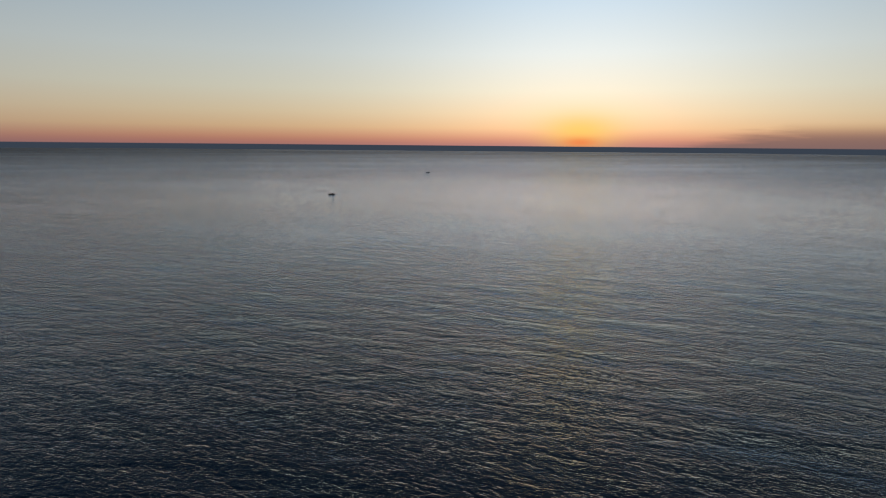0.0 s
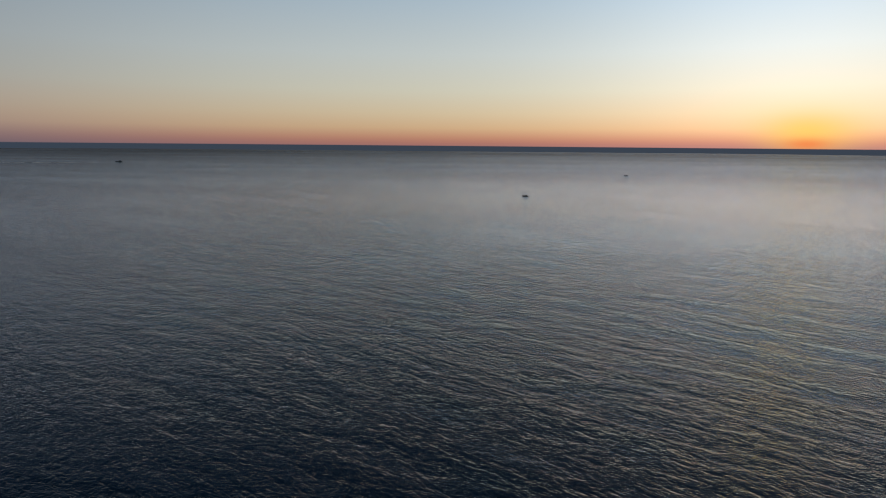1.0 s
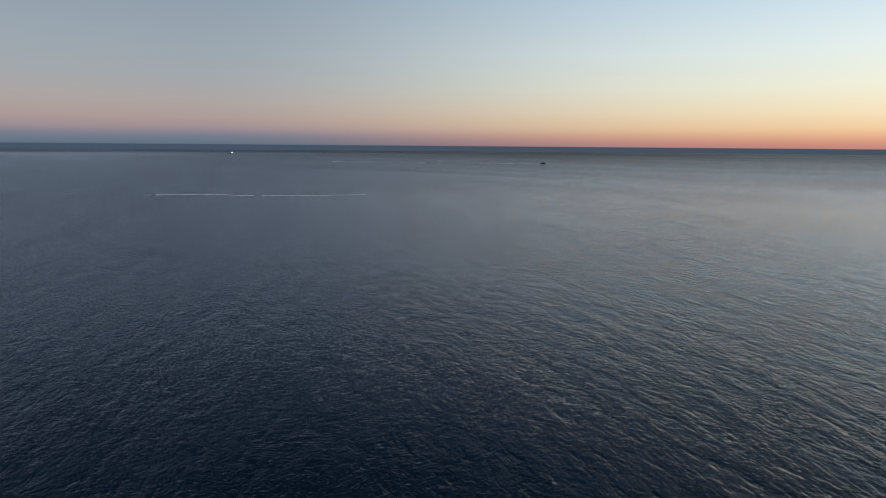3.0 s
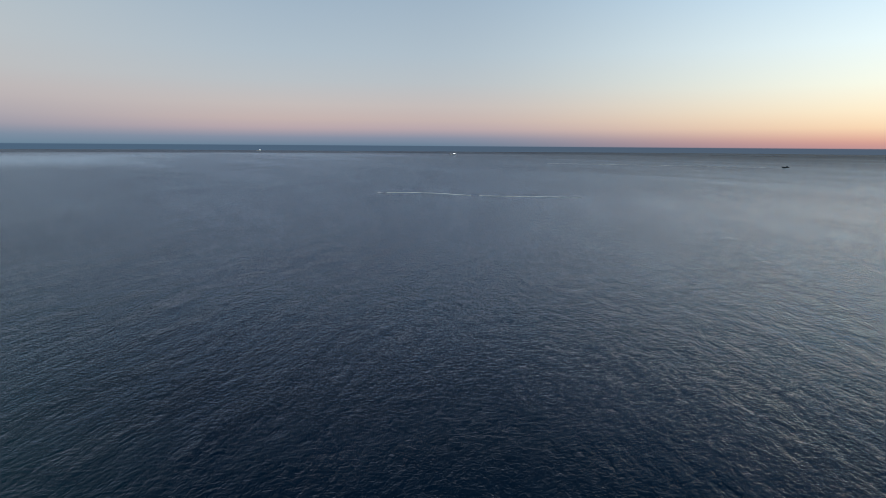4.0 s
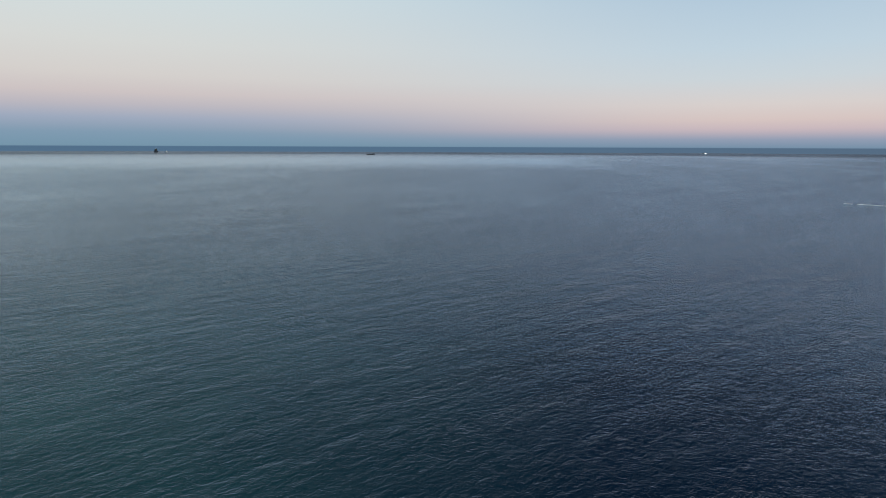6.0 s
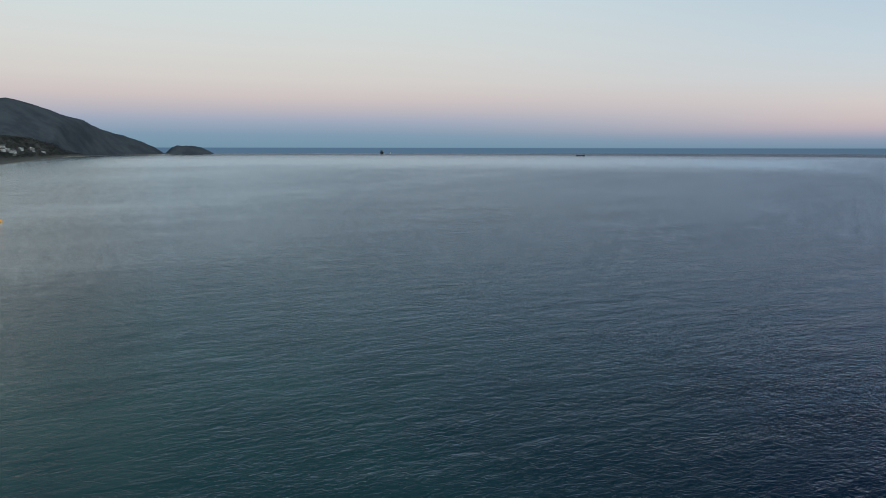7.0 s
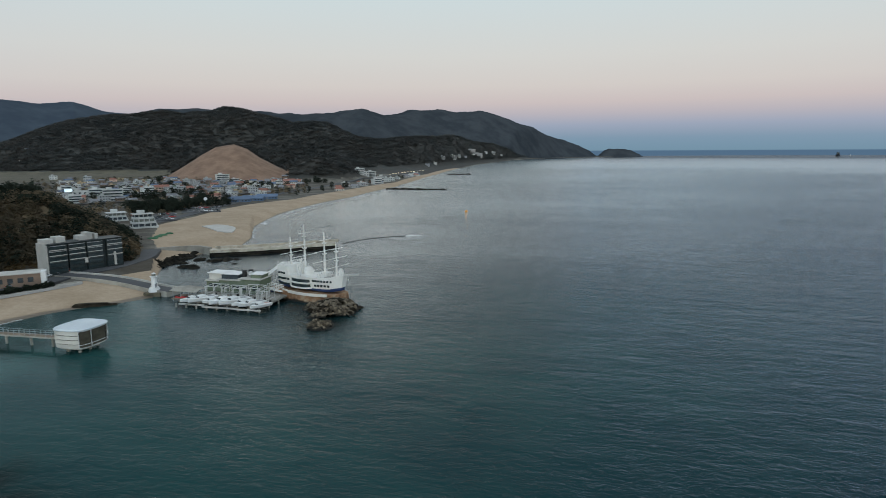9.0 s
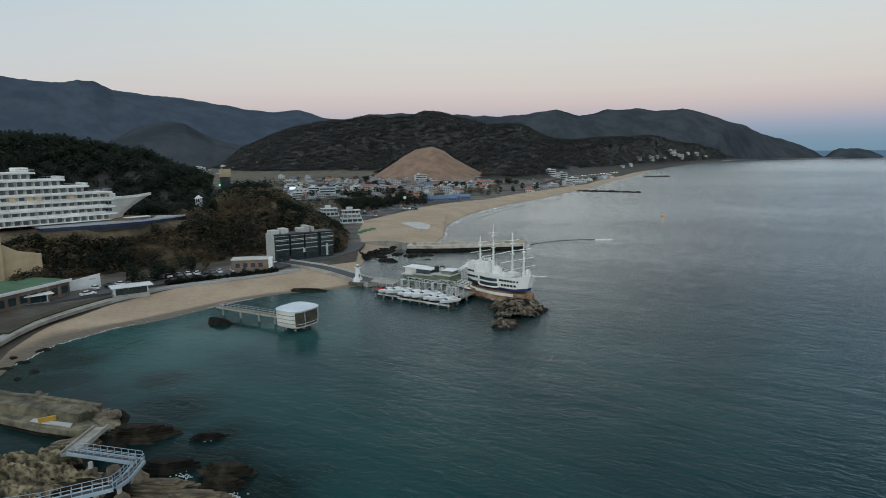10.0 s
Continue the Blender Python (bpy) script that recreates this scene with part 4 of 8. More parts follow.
                rod(rail, (12 * a_, s * half(a_)[0] * 0.97, up_ - 0.2), (12 * a_, s * half(a_)[0] * 0.97, up_ + 0.9), 0.035, seg=5)
            part("railing", rail, SHIP_WHITE, ship)
    # deck house with funnel, a domed lantern, fore cabin
    part("deck_house", softened(blk(blank(), -5.4, -3.2, -1.5, 1.5, 4.0, 8.2, 0.12), 0.1), SHIP_WHITE, ship)
    part("funnel", rod(blank(), (-4.6, 0, 8.2), (-4.6, 0, 9.2), 0.5, 0.42, 12), SHIP_WHITE, ship)
    drum = part("dome_drum", rod(blank(), (-1.4, 0, 4.0), (-1.4, 0, 5.9), 1.6, 1.6, 14), SHIP_WHITE, ship)
    dome = blank()
    bmesh.ops.create_uvsphere(dome, u_segments=14, v_segments=8, radius=1.5, matrix=Matrix.Translation((-1.4, 0, 5.9)) @ Matrix.Diagonal((1, 1, 0.8, 1)))
    part("dome", dome, SHIP_WHITE, drum)
    part("finial", rod(blank(), (-1.4, 0, 7.0), (-1.4, 0, 8.0), 0.12, 0.03, 6), SHIP_WHITE, drum)
    part("fore_cabin", softened(blk(blank(), 3.6, 7.2, -1.5, 1.5, 4.0, 5.9, 0.1), 0.1), SHIP_WHITE, ship)
    # masts with yards and platforms
    for mx, tall, foot in ((-8.8, 15.8, 6.6), (-2.9, 20.1, 4.0), (5.2, 18.2, 4.0), (9.8, 15.5, 4.8)):
        mast = part("mast", rod(rod(blank(), (mx, 0, foot), (mx, 0, tall * 0.72), 0.36, 0.28, 10), (mx, 0, tall * 0.72), (mx, 0, tall), 0.22, 0.12, 8), SHIP_WHITE, ship)
        for k, (f, long_) in enumerate(((0.52, 5.4), (0.69, 4.6), (0.87, 2.6))):
            part("yard", rod(blank(), (mx + 0.35, -long_, tall * f), (mx + 0.35, long_, tall * f), 0.1, 0.1, 6), SHIP_WHITE, mast)
        for f in (0.62, 0.8):
            part("crow_nest", rod(blank(), (mx, 0, tall * f), (mx, 0, tall * f + 0.35), 0.55, 0.75, 10), SHIP_WHITE, mast)
        stays = blank()
        for s in (-1, 1):
            for dx in (-0.8, 0.0, 0.8):
                rod(stays, (mx + dx, s * 3.0, foot + 0.4), (mx, 0, tall * 0.7), 0.03, seg=4)
        part("shroud", stays, DARK_METAL, mast)
    part("bowsprit", rod(blank(), (11.2, 0, 5.5), (18.4, 0, 6.3), 0.2, 0.1, 8), SHIP_WHITE, ship)
    part("dolphin_striker", rod(blank(), (14.2, 0, 5.9), (14.2, 0, 4.2), 0.06, 0.05, 5), SHIP_WHITE, ship)
    fig = blank()
    loft(fig, [[(11.6 + a_, b_ * wd_, 4.6 + hh) for a_, b_ in ((-0.5, -1), (0.5, -1), (0.5, 1), (-0.5, 1))] for hh, wd_ in ((0, 0.5), (1.2, 0.7), (2.2, 0.5), (3.0, 0.12))])
    part("stem_ornament", fig, SHIP_WHITE, ship, "white scrolled ornament at the stem")
    return ship


# the darkest paint stands in for shade in the rock's crevices
CRAG_ROCK = surface("creviced_tan_rock", [(0.014, 0.011, 0.007, 1), (0.075, 0.058, 0.034, 1), (0.25, 0.20, 0.115, 1), (0.40, 0.33, 0.205, 1)], 2.4, 0.88, grain=3.0, bump=0.9, depth=0.2, tide=0.9)
POINT_ROCK = surface("tidal_brown_rock", [(0.022, 0.018, 0.012, 1), (0.12, 0.095, 0.065, 1), (0.33, 0.265, 0.18, 1)], 3.2, 0.85, grain=3.0, bump=1.0, depth=0.3, tide=0.6)
SHIP_TURN = 154.6
tall_ship(58.4, -181.0, 2.9, SHIP_TURN)


def podium():
    """The rusty plinth and terrace that carry the ship."""
    ob = thing("ship_plinth", 58.4, -181.0, 0, SHIP_TURN, "rust-stained concrete plinth and curved terrace under the ship", "plinth")
    outline = [(-15, -4.6), (-6, -6.2), (2, -6.2), (9, -5.0), (12, -2), (12, 3), (6, 5.5), (-14, 5.5)]
    part("plinth_wall", softened(prism(blank(), outline, -0.4, 2.9, 0.97), 0.12), PLINTH, ob)
    curve = [(x_, -6.6 + 0.02 * (x_ - 1) ** 2) for x_ in np.linspace(-8, 10, 13)]
    part("terrace_wall", ribbon(blank(), curve, 0.3, 2.5, 3.3), CREAM, ob, "cream parapet of the terrace")
    rail = blank()
    back = [(x_, -4.6 - 1.6 * ((x_ + 19) / 12) ** 0.7) for x_ in np.linspace(-19, -7, 8)]
    part("boarding_bridge", softened(ribbon(blank(), back, 1.6, [2.6 - 0.02 * i for i in range(8)], [3.1 - 0.06 * i for i in range(8)]), 0.08, 2), SHIP_WHITE, ob, "white curved boarding bridge")
    for (ax, ay), (bx, by) in zip(back, back[1:]):
        for s in (-0.7, 0.7):
            for zz in (3.5, 4.0, 4.5):
                beam(rail, (ax, ay + s, zz), (bx, by + s, zz), 0.08, 0.16)
            for f in (0.0, 0.5):
                rod(rail, (ax + (bx - ax) * f, ay + (by - ay) * f + s, 2.7), (ax + (bx - ax) * f, ay + (by - ay) * f + s, 4.6), 0.06, seg=5)
    part("bridge_rail", rail, SHIP_WHITE, ob)
    part("service_door", blk(blank(), -12.8, -11.0, -5.4, -5.1, 0.3, 2.3), NAVY, ob, "blue painted steel door")
    return ob


podium()

# boulders heaped under the bow
WEED_ROCK = surface("weedy_brown_rock", [(0.007, 0.006, 0.004, 1), (0.022, 0.018, 0.012, 1), (0.058, 0.046, 0.031, 1)], 1.2, 0.88, ior=1.2, grain=2.5, bump=0.8, depth=0.1)
rocks = random.Random(11)
crag(48.2, -167.0, 8.6, 8.4, 2.6, 20, 7, POINT_ROCK, "heaped brown granite of the point under the ship")
crag(46.6, -150.2, 3.7, 3.6, 1.0, 12, 9, POINT_ROCK, "low broken rock awash beside the point")
for k in range(120):
    f = rocks.random()
    cx, cy = 48.2 + rocks.gauss(0, 3.9), -167.2 + rocks.gauss(0, 4.0)
    away2 = ((cx - 47.8) ** 2 + (cy + 166.4) ** 2) / 64
    s = rocks.uniform(0.3, 0.9) * (1.1 if away2 < 0.5 else 0.8)
    rock("boulder", cx, cy, max(-0.35, 2.75 * (1 - away2)), (s * 1.3, s, s * rocks.uniform(0.7, 1.0)), rocks.uniform(0, 360), ROCK_TAN if f > 0.6 and away2 < 0.7 else WEED_ROCK, k + 1,
         "rough brown granite boulder heaped at the foot of the plinth", 0.55, 2, group="boulders of the point")
rock("rock_outcrop", 50.0, -169.5, -0.9, (7.4, 6.4, 2.0), 20, ROCK_DARK, 71, "broad dark granite ledge under the ship's bow", 0.3, 4)
for cx, cy, s, sd in ((47.6, -149.2, 1.3, 81), (45.4, -149.6, 1.1, 82), (49.6, -150.5, 1.2, 83), (48.2, -152.2, 1.5, 84), (44.0, -151.4, 0.9, 85), (46.6, -151.0, 1.0, 86), (50.8, -152.4, 0.9, 87), (46.0, -147.6, 0.8, 88)):
    rock("boulder", cx, cy, -0.5, (s * 1.3, s, s * 0.75), sd * 40, ROCK_TAN if sd % 2 else WEED_ROCK, sd, "low weathered boulder standing out of the sea", 0.4, 3, group="boulders of the point")
rock("sunken_ledge", 47.0, -152.4, -1.3, (4.4, 3.0, 1.6), 30, WEED_ROCK, 90, "dark wet ledge awash beside the point", 0.35, 3)

# ---- the boat station beside the ship ----
M_TURN = 171.3


def marina_place(lx, ly):
    c, s = math.cos(radians(M_TURN)), math.sin(radians(M_TURN))
    return 93 + lx * c - ly * s, -166.5 + lx * s + ly * c


def station():
    ob = thing("boat_pier", 93, -166.5, 0, M_TURN, "concrete boat pier on piles with white hoist frames", "pier")
    part("pier_deck", softened(blk(blank(), 7, 25.5, 1.0, 20, 1.2, 1.7), 0.05), CONCRETE, ob)
    part("pier_deck", softened(blk(blank(), -3.5, 7.0, 2.5, 21.5, 1.0, 1.5), 0.05), CONCRETE, ob)
    for x0, x1, y0 in ((-2.0, 6.5, 0.4), (7.0, 17.5, -1.2), (17.6, 26.0, -1.6)):
        part("landing_beam", blk(blank(), x0, x1, y0, y0 + 0.5, 0.75, 1.15), PALE_CONCRETE, ob)
    for lx in np.arange(-2.5, 28, 3.4):
        for ly in (0.0, 5.5, 11.0, 17.0):
            part("pier_leg", rod(blank(), (lx, ly, -2.0), (lx, ly, 1.25), 0.28, 0.28, 8), CONCRETE, ob)
    # hoist frames over the berths
    for lx0, lx1, ly0, ly1, top_ in ((3.0, 8.5, 6.5, 10.5, 5.2), (9.4, 14.5, 6.8, 10.6, 5.0), (15.5, 21.4, 5.6, 10.2, 5.6), (21.9, 25.2, 3.6, 8.2, 5.4)):
        hoist = part("hoist_frame", blank(), HOUSE_WHITE, ob)
        bm = blank()
        for lx in (lx0, (lx0 + lx1) / 2, lx1):
            for ly in (ly0, ly1):
                beam(bm, (lx, ly, 1.5), (lx, ly, top_), 0.17, 0.17)
        for ly in (ly0, ly1):
            beam(bm, (lx0, ly, top_), (lx1, ly, top_), 0.17, 0.2)
        for lx in (lx0, (lx0 + lx1) / 2, lx1):
            beam(bm, (lx, ly0, top_ - 0.1), (lx, ly1, top_ - 0.1), 0.14, 0.17)
            beam(bm, (lx, ly0, 2.8), (lx, ly1, 2.8), 0.12, 0.15)
            beam(bm, (lx + 0.5, ly0, 1.5), (lx + 0.5, ly0, top_), 0.14, 0.14)
            beam(bm, (lx, ly0, top_ - 1.3), (lx, ly0 + 1.3, top_), 0.1, 0.1)
        bm.to_mesh(hoist.data)
        bm.free()
    fence = blank()
    for lx in np.arange(7.2, 25.3, 1.2):
        rod(fence, (lx, 10.8, 1.7), (lx, 10.8, 2.9), 0.05, seg=5)
    for zz in (2.3, 2.9):
        rod(fence, (7.2, 10.8, zz), (25.2, 10.8, zz), 0.045, seg=5)
    part("fence", fence, STEEL, ob)
    return ob


station()


def club_house():
    ob = thing("boat_club_house", *marina_place(-2.0, 13.0), 1.7, M_TURN, "green boat club house with pale flat roofs on the pier", "building")
    green = surface("faded_green_render", [(0.09, 0.125, 0.08, 1), (0.19, 0.22, 0.155, 1)], 0.8, 0.8)
    for x0, x1, y0, y1, z1 in ((-0.5, 6.0, 2.0, 8.0, 3.2), (5.0, 12.5, 0.5, 6.5, 4.0), (12.5, 19.5, 0.2, 7.0, 4.6)):
        part("wall", softened(blk(blank(), x0, x1, y0, y1, 0, z1), 0.05), green, ob)
        part("roof", softened(blk(blank(), x0 - 0.4, x1 + 0.4, y0 - 0.5, y1 + 0.4, z1 + 0.004, z1 + 0.3), 0.05), PALE_CONCRETE, ob, "pale flat roof slab")
        for lx in np.arange(x0 + 0.9, x1 - 0.5, 1.7):
            part("window", blk(blank(), lx, lx + 1.1, y0 - 0.05, y0 + 0.05, 1.2, 2.4), WINDOW, ob)
    part("roof_cabin", softened(blk(blank(), 0.2, 6.4, 2.5, 7.0, 3.5, 5.6), 0.06), CREAM, ob)
    part("cabin_roof", softened(blk(blank(), -0.3, 6.9, 2.1, 7.4, 5.6, 5.8), 0.04), WHITE, ob)
    part("roof_cabin", softened(blk(blank(), 5.6, 11.4, 1.2, 5.4, 4.3, 5.7), 0.06), WINDOW, ob, "glazed roof cabin")
    part("cabin_roof", softened(blk(blank(), 5.2, 11.8, 0.9, 5.8, 5.7, 5.95), 0.04), WHITE, ob)
    part("roof_cabin", softened(blk(blank(), 15.6, 19.3, 1.5, 5.5, 4.9, 6.0), 0.06), green, ob)
    part("cabin_roof", softened(blk(blank(), 15.2, 19.8, 1.2, 5.9, 6.0, 6.2), 0.04), WHITE, ob)
    for lx, ly in ((12.6, 3.0), (13.9, 4.6)):
        part("water_tank", softened(rod(blank(), (lx, ly, 4.9), (lx, ly, 6.9), 0.75, 0.75, 12), 0.1), BLACK_RUBBER, ob, "black plastic roof tank")
    ball = blank()
    bmesh.ops.create_uvsphere(ball, u_segments=12, v_segments=8, radius=0.95, matrix=Matrix.Translation((15.0, 2.6, 5.9)))
    part("roof_globe", ball, GREY_WALL, ob, "grey round tank")
    bm = beam(blank(), (18.6, 6.4, 4.9), (23.6, 8.0, 8.6), 1.3, 0.25)
    for s in (-0.6, 0.6):
        beam(bm, (18.6, 6.4 + s, 5.4), (23.6, 8.0 + s, 9.1), 0.08, 0.6)
    part("slide", bm, WHITE, ob, "white inclined roof stair")
    return ob


club_house()


def hut():
    ob = thing("ticket_hut", *marina_place(-8.5, 6.0), 0.6, M_TURN, "open jetty shelter with a grey draped roof", "shelter")
    for lx in (0.2, 3.0, 5.8, 8.4):
        for ly in (0.2, 5.0):
            part("post", rod(blank(), (lx, ly, -2.0), (lx, ly, 2.9), 0.12, 0.12, 7), STEEL, ob)
    bm = blank()
    rings = []
    for i, lx in enumerate(np.linspace(-0.4, 9.0, 9)):
        hump = 0.5 * math.sin(math.pi * i / 8) + 0.12 * math.sin(i * 2.2)
        ring = [(lx, ly, 2.8 + (hump + 0.6) * math.sin(math.pi * k / 6) ** 0.7) for k, ly in enumerate(np.linspace(-0.5, 5.6, 7))]
        rings.append(ring + [(a_, b_, c_ - 0.12) for a_, b_, c_ in ring[::-1]])
    loft(bm, rings)
    bmesh.ops.recalc_face_normals(bm, faces=bm.faces)
    part("roof", bm, CONCRETE, ob, "grey draped canvas roof")
    part("floor_deck", blk(blank(), -0.3, 9.0, -0.2, 5.4, 0.2, 0.45), WOOD, ob)
    return ob


hut()


def kayak(lx, ly, turn, mat, label):
    x_, y_ = marina_place(lx, ly)
    ob = thing("rescue_float", x_, y_, 1.05, M_TURN + turn, label, "float", "red floats")
    rings = []
    for u in np.linspace(-1, 1, 9):
        w_ = 0.5 * (1 - abs(u) ** 2.4) + 0.03
        rings.append([(1.5 * u, w_ * math.cos(a_), 0.25 + 0.28 * math.sin(a_) + 0.2 * abs(u) ** 3) for a_ in np.linspace(0, 2 * math.pi, 9)[:-1]])
    part("body", loft(blank(), rings), mat, ob)
    part("rim", rod(blank(), (-0.6, 0, 0.52), (0.6, 0, 0.52), 0.2, 0.2, 8), BLACK_RUBBER, ob)
    return ob


kayak(-6.0, 6.4, 10, RED_PAINT, "red rescue float stowed on the jetty shelter")
kayak(-4.2, 6.9, 25, RED_PAINT, "red rescue float stowed on the jetty shelter")


PINKISH = surface("faded_pink_deck", [(0.42, 0.29, 0.25, 1), (0.58, 0.46, 0.40, 1)], 0.8, 0.7)


def motor_boat(x, y, z, turn, long_=7.6, label="white motor boat with a raked bow on the hoist berth", inside=None):
    ob = thing("motor_boat", x, y, z, turn, label, "boat", "boats at the pier")
    rings = []
    for u in np.linspace(0, 1, 10):
        w_ = 1.25 * (1 - u**2.6) + 0.04
        keel = 0.0 + 0.55 * u**2.5
        deck = 0.95 + 0.35 * u**1.5
        rings.append([(long_ * (u - 0.5), 0, keel), (long_ * (u - 0.5), w_ * 0.75, keel + 0.25), (long_ * (u - 0.5), w_, deck), (long_ * (u - 0.5), w_ * 0.86, deck + 0.12),
                      (long_ * (u - 0.5), -w_ * 0.86, deck + 0.12), (long_ * (u - 0.5), -w_, deck), (long_ * (u - 0.5), -w_ * 0.75, keel + 0.25)])
    part("hull", loft(blank(), rings), WHITE, ob)
    part("cockpit", softened(blk(blank(), -long_ * 0.42, -0.2, -0.85, 0.85, 1.0, 1.12), 0.04), inside or GREY_WALL, ob, "grey cockpit sole" if inside is None else "")
    cab = blank()
    loft(cab, [[(-0.7, -0.85, 1.0), (1.7, -0.75, 1.1), (1.7, 0.75, 1.1), (-0.7, 0.85, 1.0)], [(-0.7, -0.75, 1.75), (0.6, -0.6, 1.75), (0.6, 0.6, 1.75), (-0.7, 0.75, 1.75)]])
    cabin = part("cabin", cab, WHITE, ob)
    part("windscreen", loft(blank(), [[(0.75, -0.62, 1.55), (0.75, 0.62, 1.55), (1.35, 0.68, 1.25), (1.35, -0.68, 1.25)], [(0.8, -0.62, 1.62), (0.8, 0.62, 1.62), (1.42, 0.68, 1.3), (1.42, -0.68, 1.3)]]), DARK_GLASS, cabin)
    part("outboard_motor", softened(blk(blank(), -long_ * 0.5 - 0.5, -long_ * 0.5 + 0.05, -0.28, 0.28, 0.5, 1.5, 0.06), 0.08), BLACK_RUBBER, ob, "black outboard motor")
    return ob


mx, my = marina_place(1.6, 2.0)
first_boat = motor_boat(mx, my, 1.5, M_TURN + 247)
motor_boat(*marina_place(8.6, 1.6), 1.5, M_TURN + 245, 6.2, "white open boat with a dark cockpit on the hoist berth", BLACK_RUBBER)
motor_boat(*marina_place(25.0, 0.2), 1.3, M_TURN + 252, 7.2, "low cream speedboat with a pinkish deck on the berth", PINKISH)
for lx, ly, dt, s in ((4.6, 2.4, 3, 1.2), (12.2, 1.8, 2, 1.25), (15.6, 2.0, 0, 1.3), (19.0, 1.2, 4, 1.05), (21.9, 0.8, -3, 1.1)):
    bx_, by_ = marina_place(lx, ly)
    ob = copy_thing(first_boat, pose(bx_, by_, 1.5, 0, 0, M_TURN + 247 + dt))
    ob.scale = (s, s, s)

# ---- the small white lighthouse, its quay and the jetty from the beach ----
def lighthouse(x, y, z):
    ob = thing("harbour_light", x, y, z, 0, "small white round harbour light at the quay's end", "lighthouse")
    part("base", softened(rod(blank(), (0, 0, -0.6), (0, 0, 0.9), 2.1, 1.5, 14), 0.08), WHITE, ob)
    part("footing", softened(blk(blank(), -3.2, 2.6, -2.6, 2.6, -1.8, -0.5), 0.1), STAINED, ob, "dark wet concrete footing")
    part("tower", rod(blank(), (0, 0, 0.6), (0, 0, 4.4), 1.1, 0.8, 16), WHITE, ob)
    part("gallery", softened(rod(blank(), (0, 0, 4.3), (0, 0, 4.55), 1.15, 1.15, 16), 0.04), WHITE, ob)
    part("lantern", rod(blank(), (0, 0, 4.5), (0, 0, 5.3), 0.62, 0.62, 10), CURTAIN, ob)
    part("cap", rod(blank(), (0, 0, 5.3), (0, 0, 5.8), 0.75, 0.1, 12), WHITE, ob)
    part("door", blk(blank(), -0.98, -0.8, 0.1, 0.8, 0.7, 2.2), GREY_ROOF, ob)
    return ob


lighthouse(110.6, -181.4, 1.7).scale = (0.95, 0.95, 0.98)


def quay():
    ob = tagged(new("quay"), "low dark concrete quay from the beach to the boat pier", "quay")
    line = smooth_line([(152, -194), (140, -192.2), (126, -189.4), (113, -184.6), (104, -181)], 5)
    rise = [float(np.interp(i / (len(line) - 1), [0, 0.35, 0.75, 1], [3.7, 3.3, 1.9, 1.65])) for i in range(len(line))]
    part("quay_body", ribbon(blank(), line, 5.2, -1.5, rise), CONCRETE, ob)
    part("quay_road", ribbon(blank(), line, 4.4, [t_ - 0.2 for t_ in rise], [t_ + 0.04 for t_ in rise]), ASPHALT, ob, "dark asphalt surface")
    wall = [(px_ - 0.9, py_ - 3.0) for px_, py_ in line]
    part("parapet", ribbon(blank(), wall, 0.4, [t_ - 0.6 for t_ in rise], [t_ + 0.45 for t_ in rise]), PALE_CONCRETE, ob)
    return ob


quay()

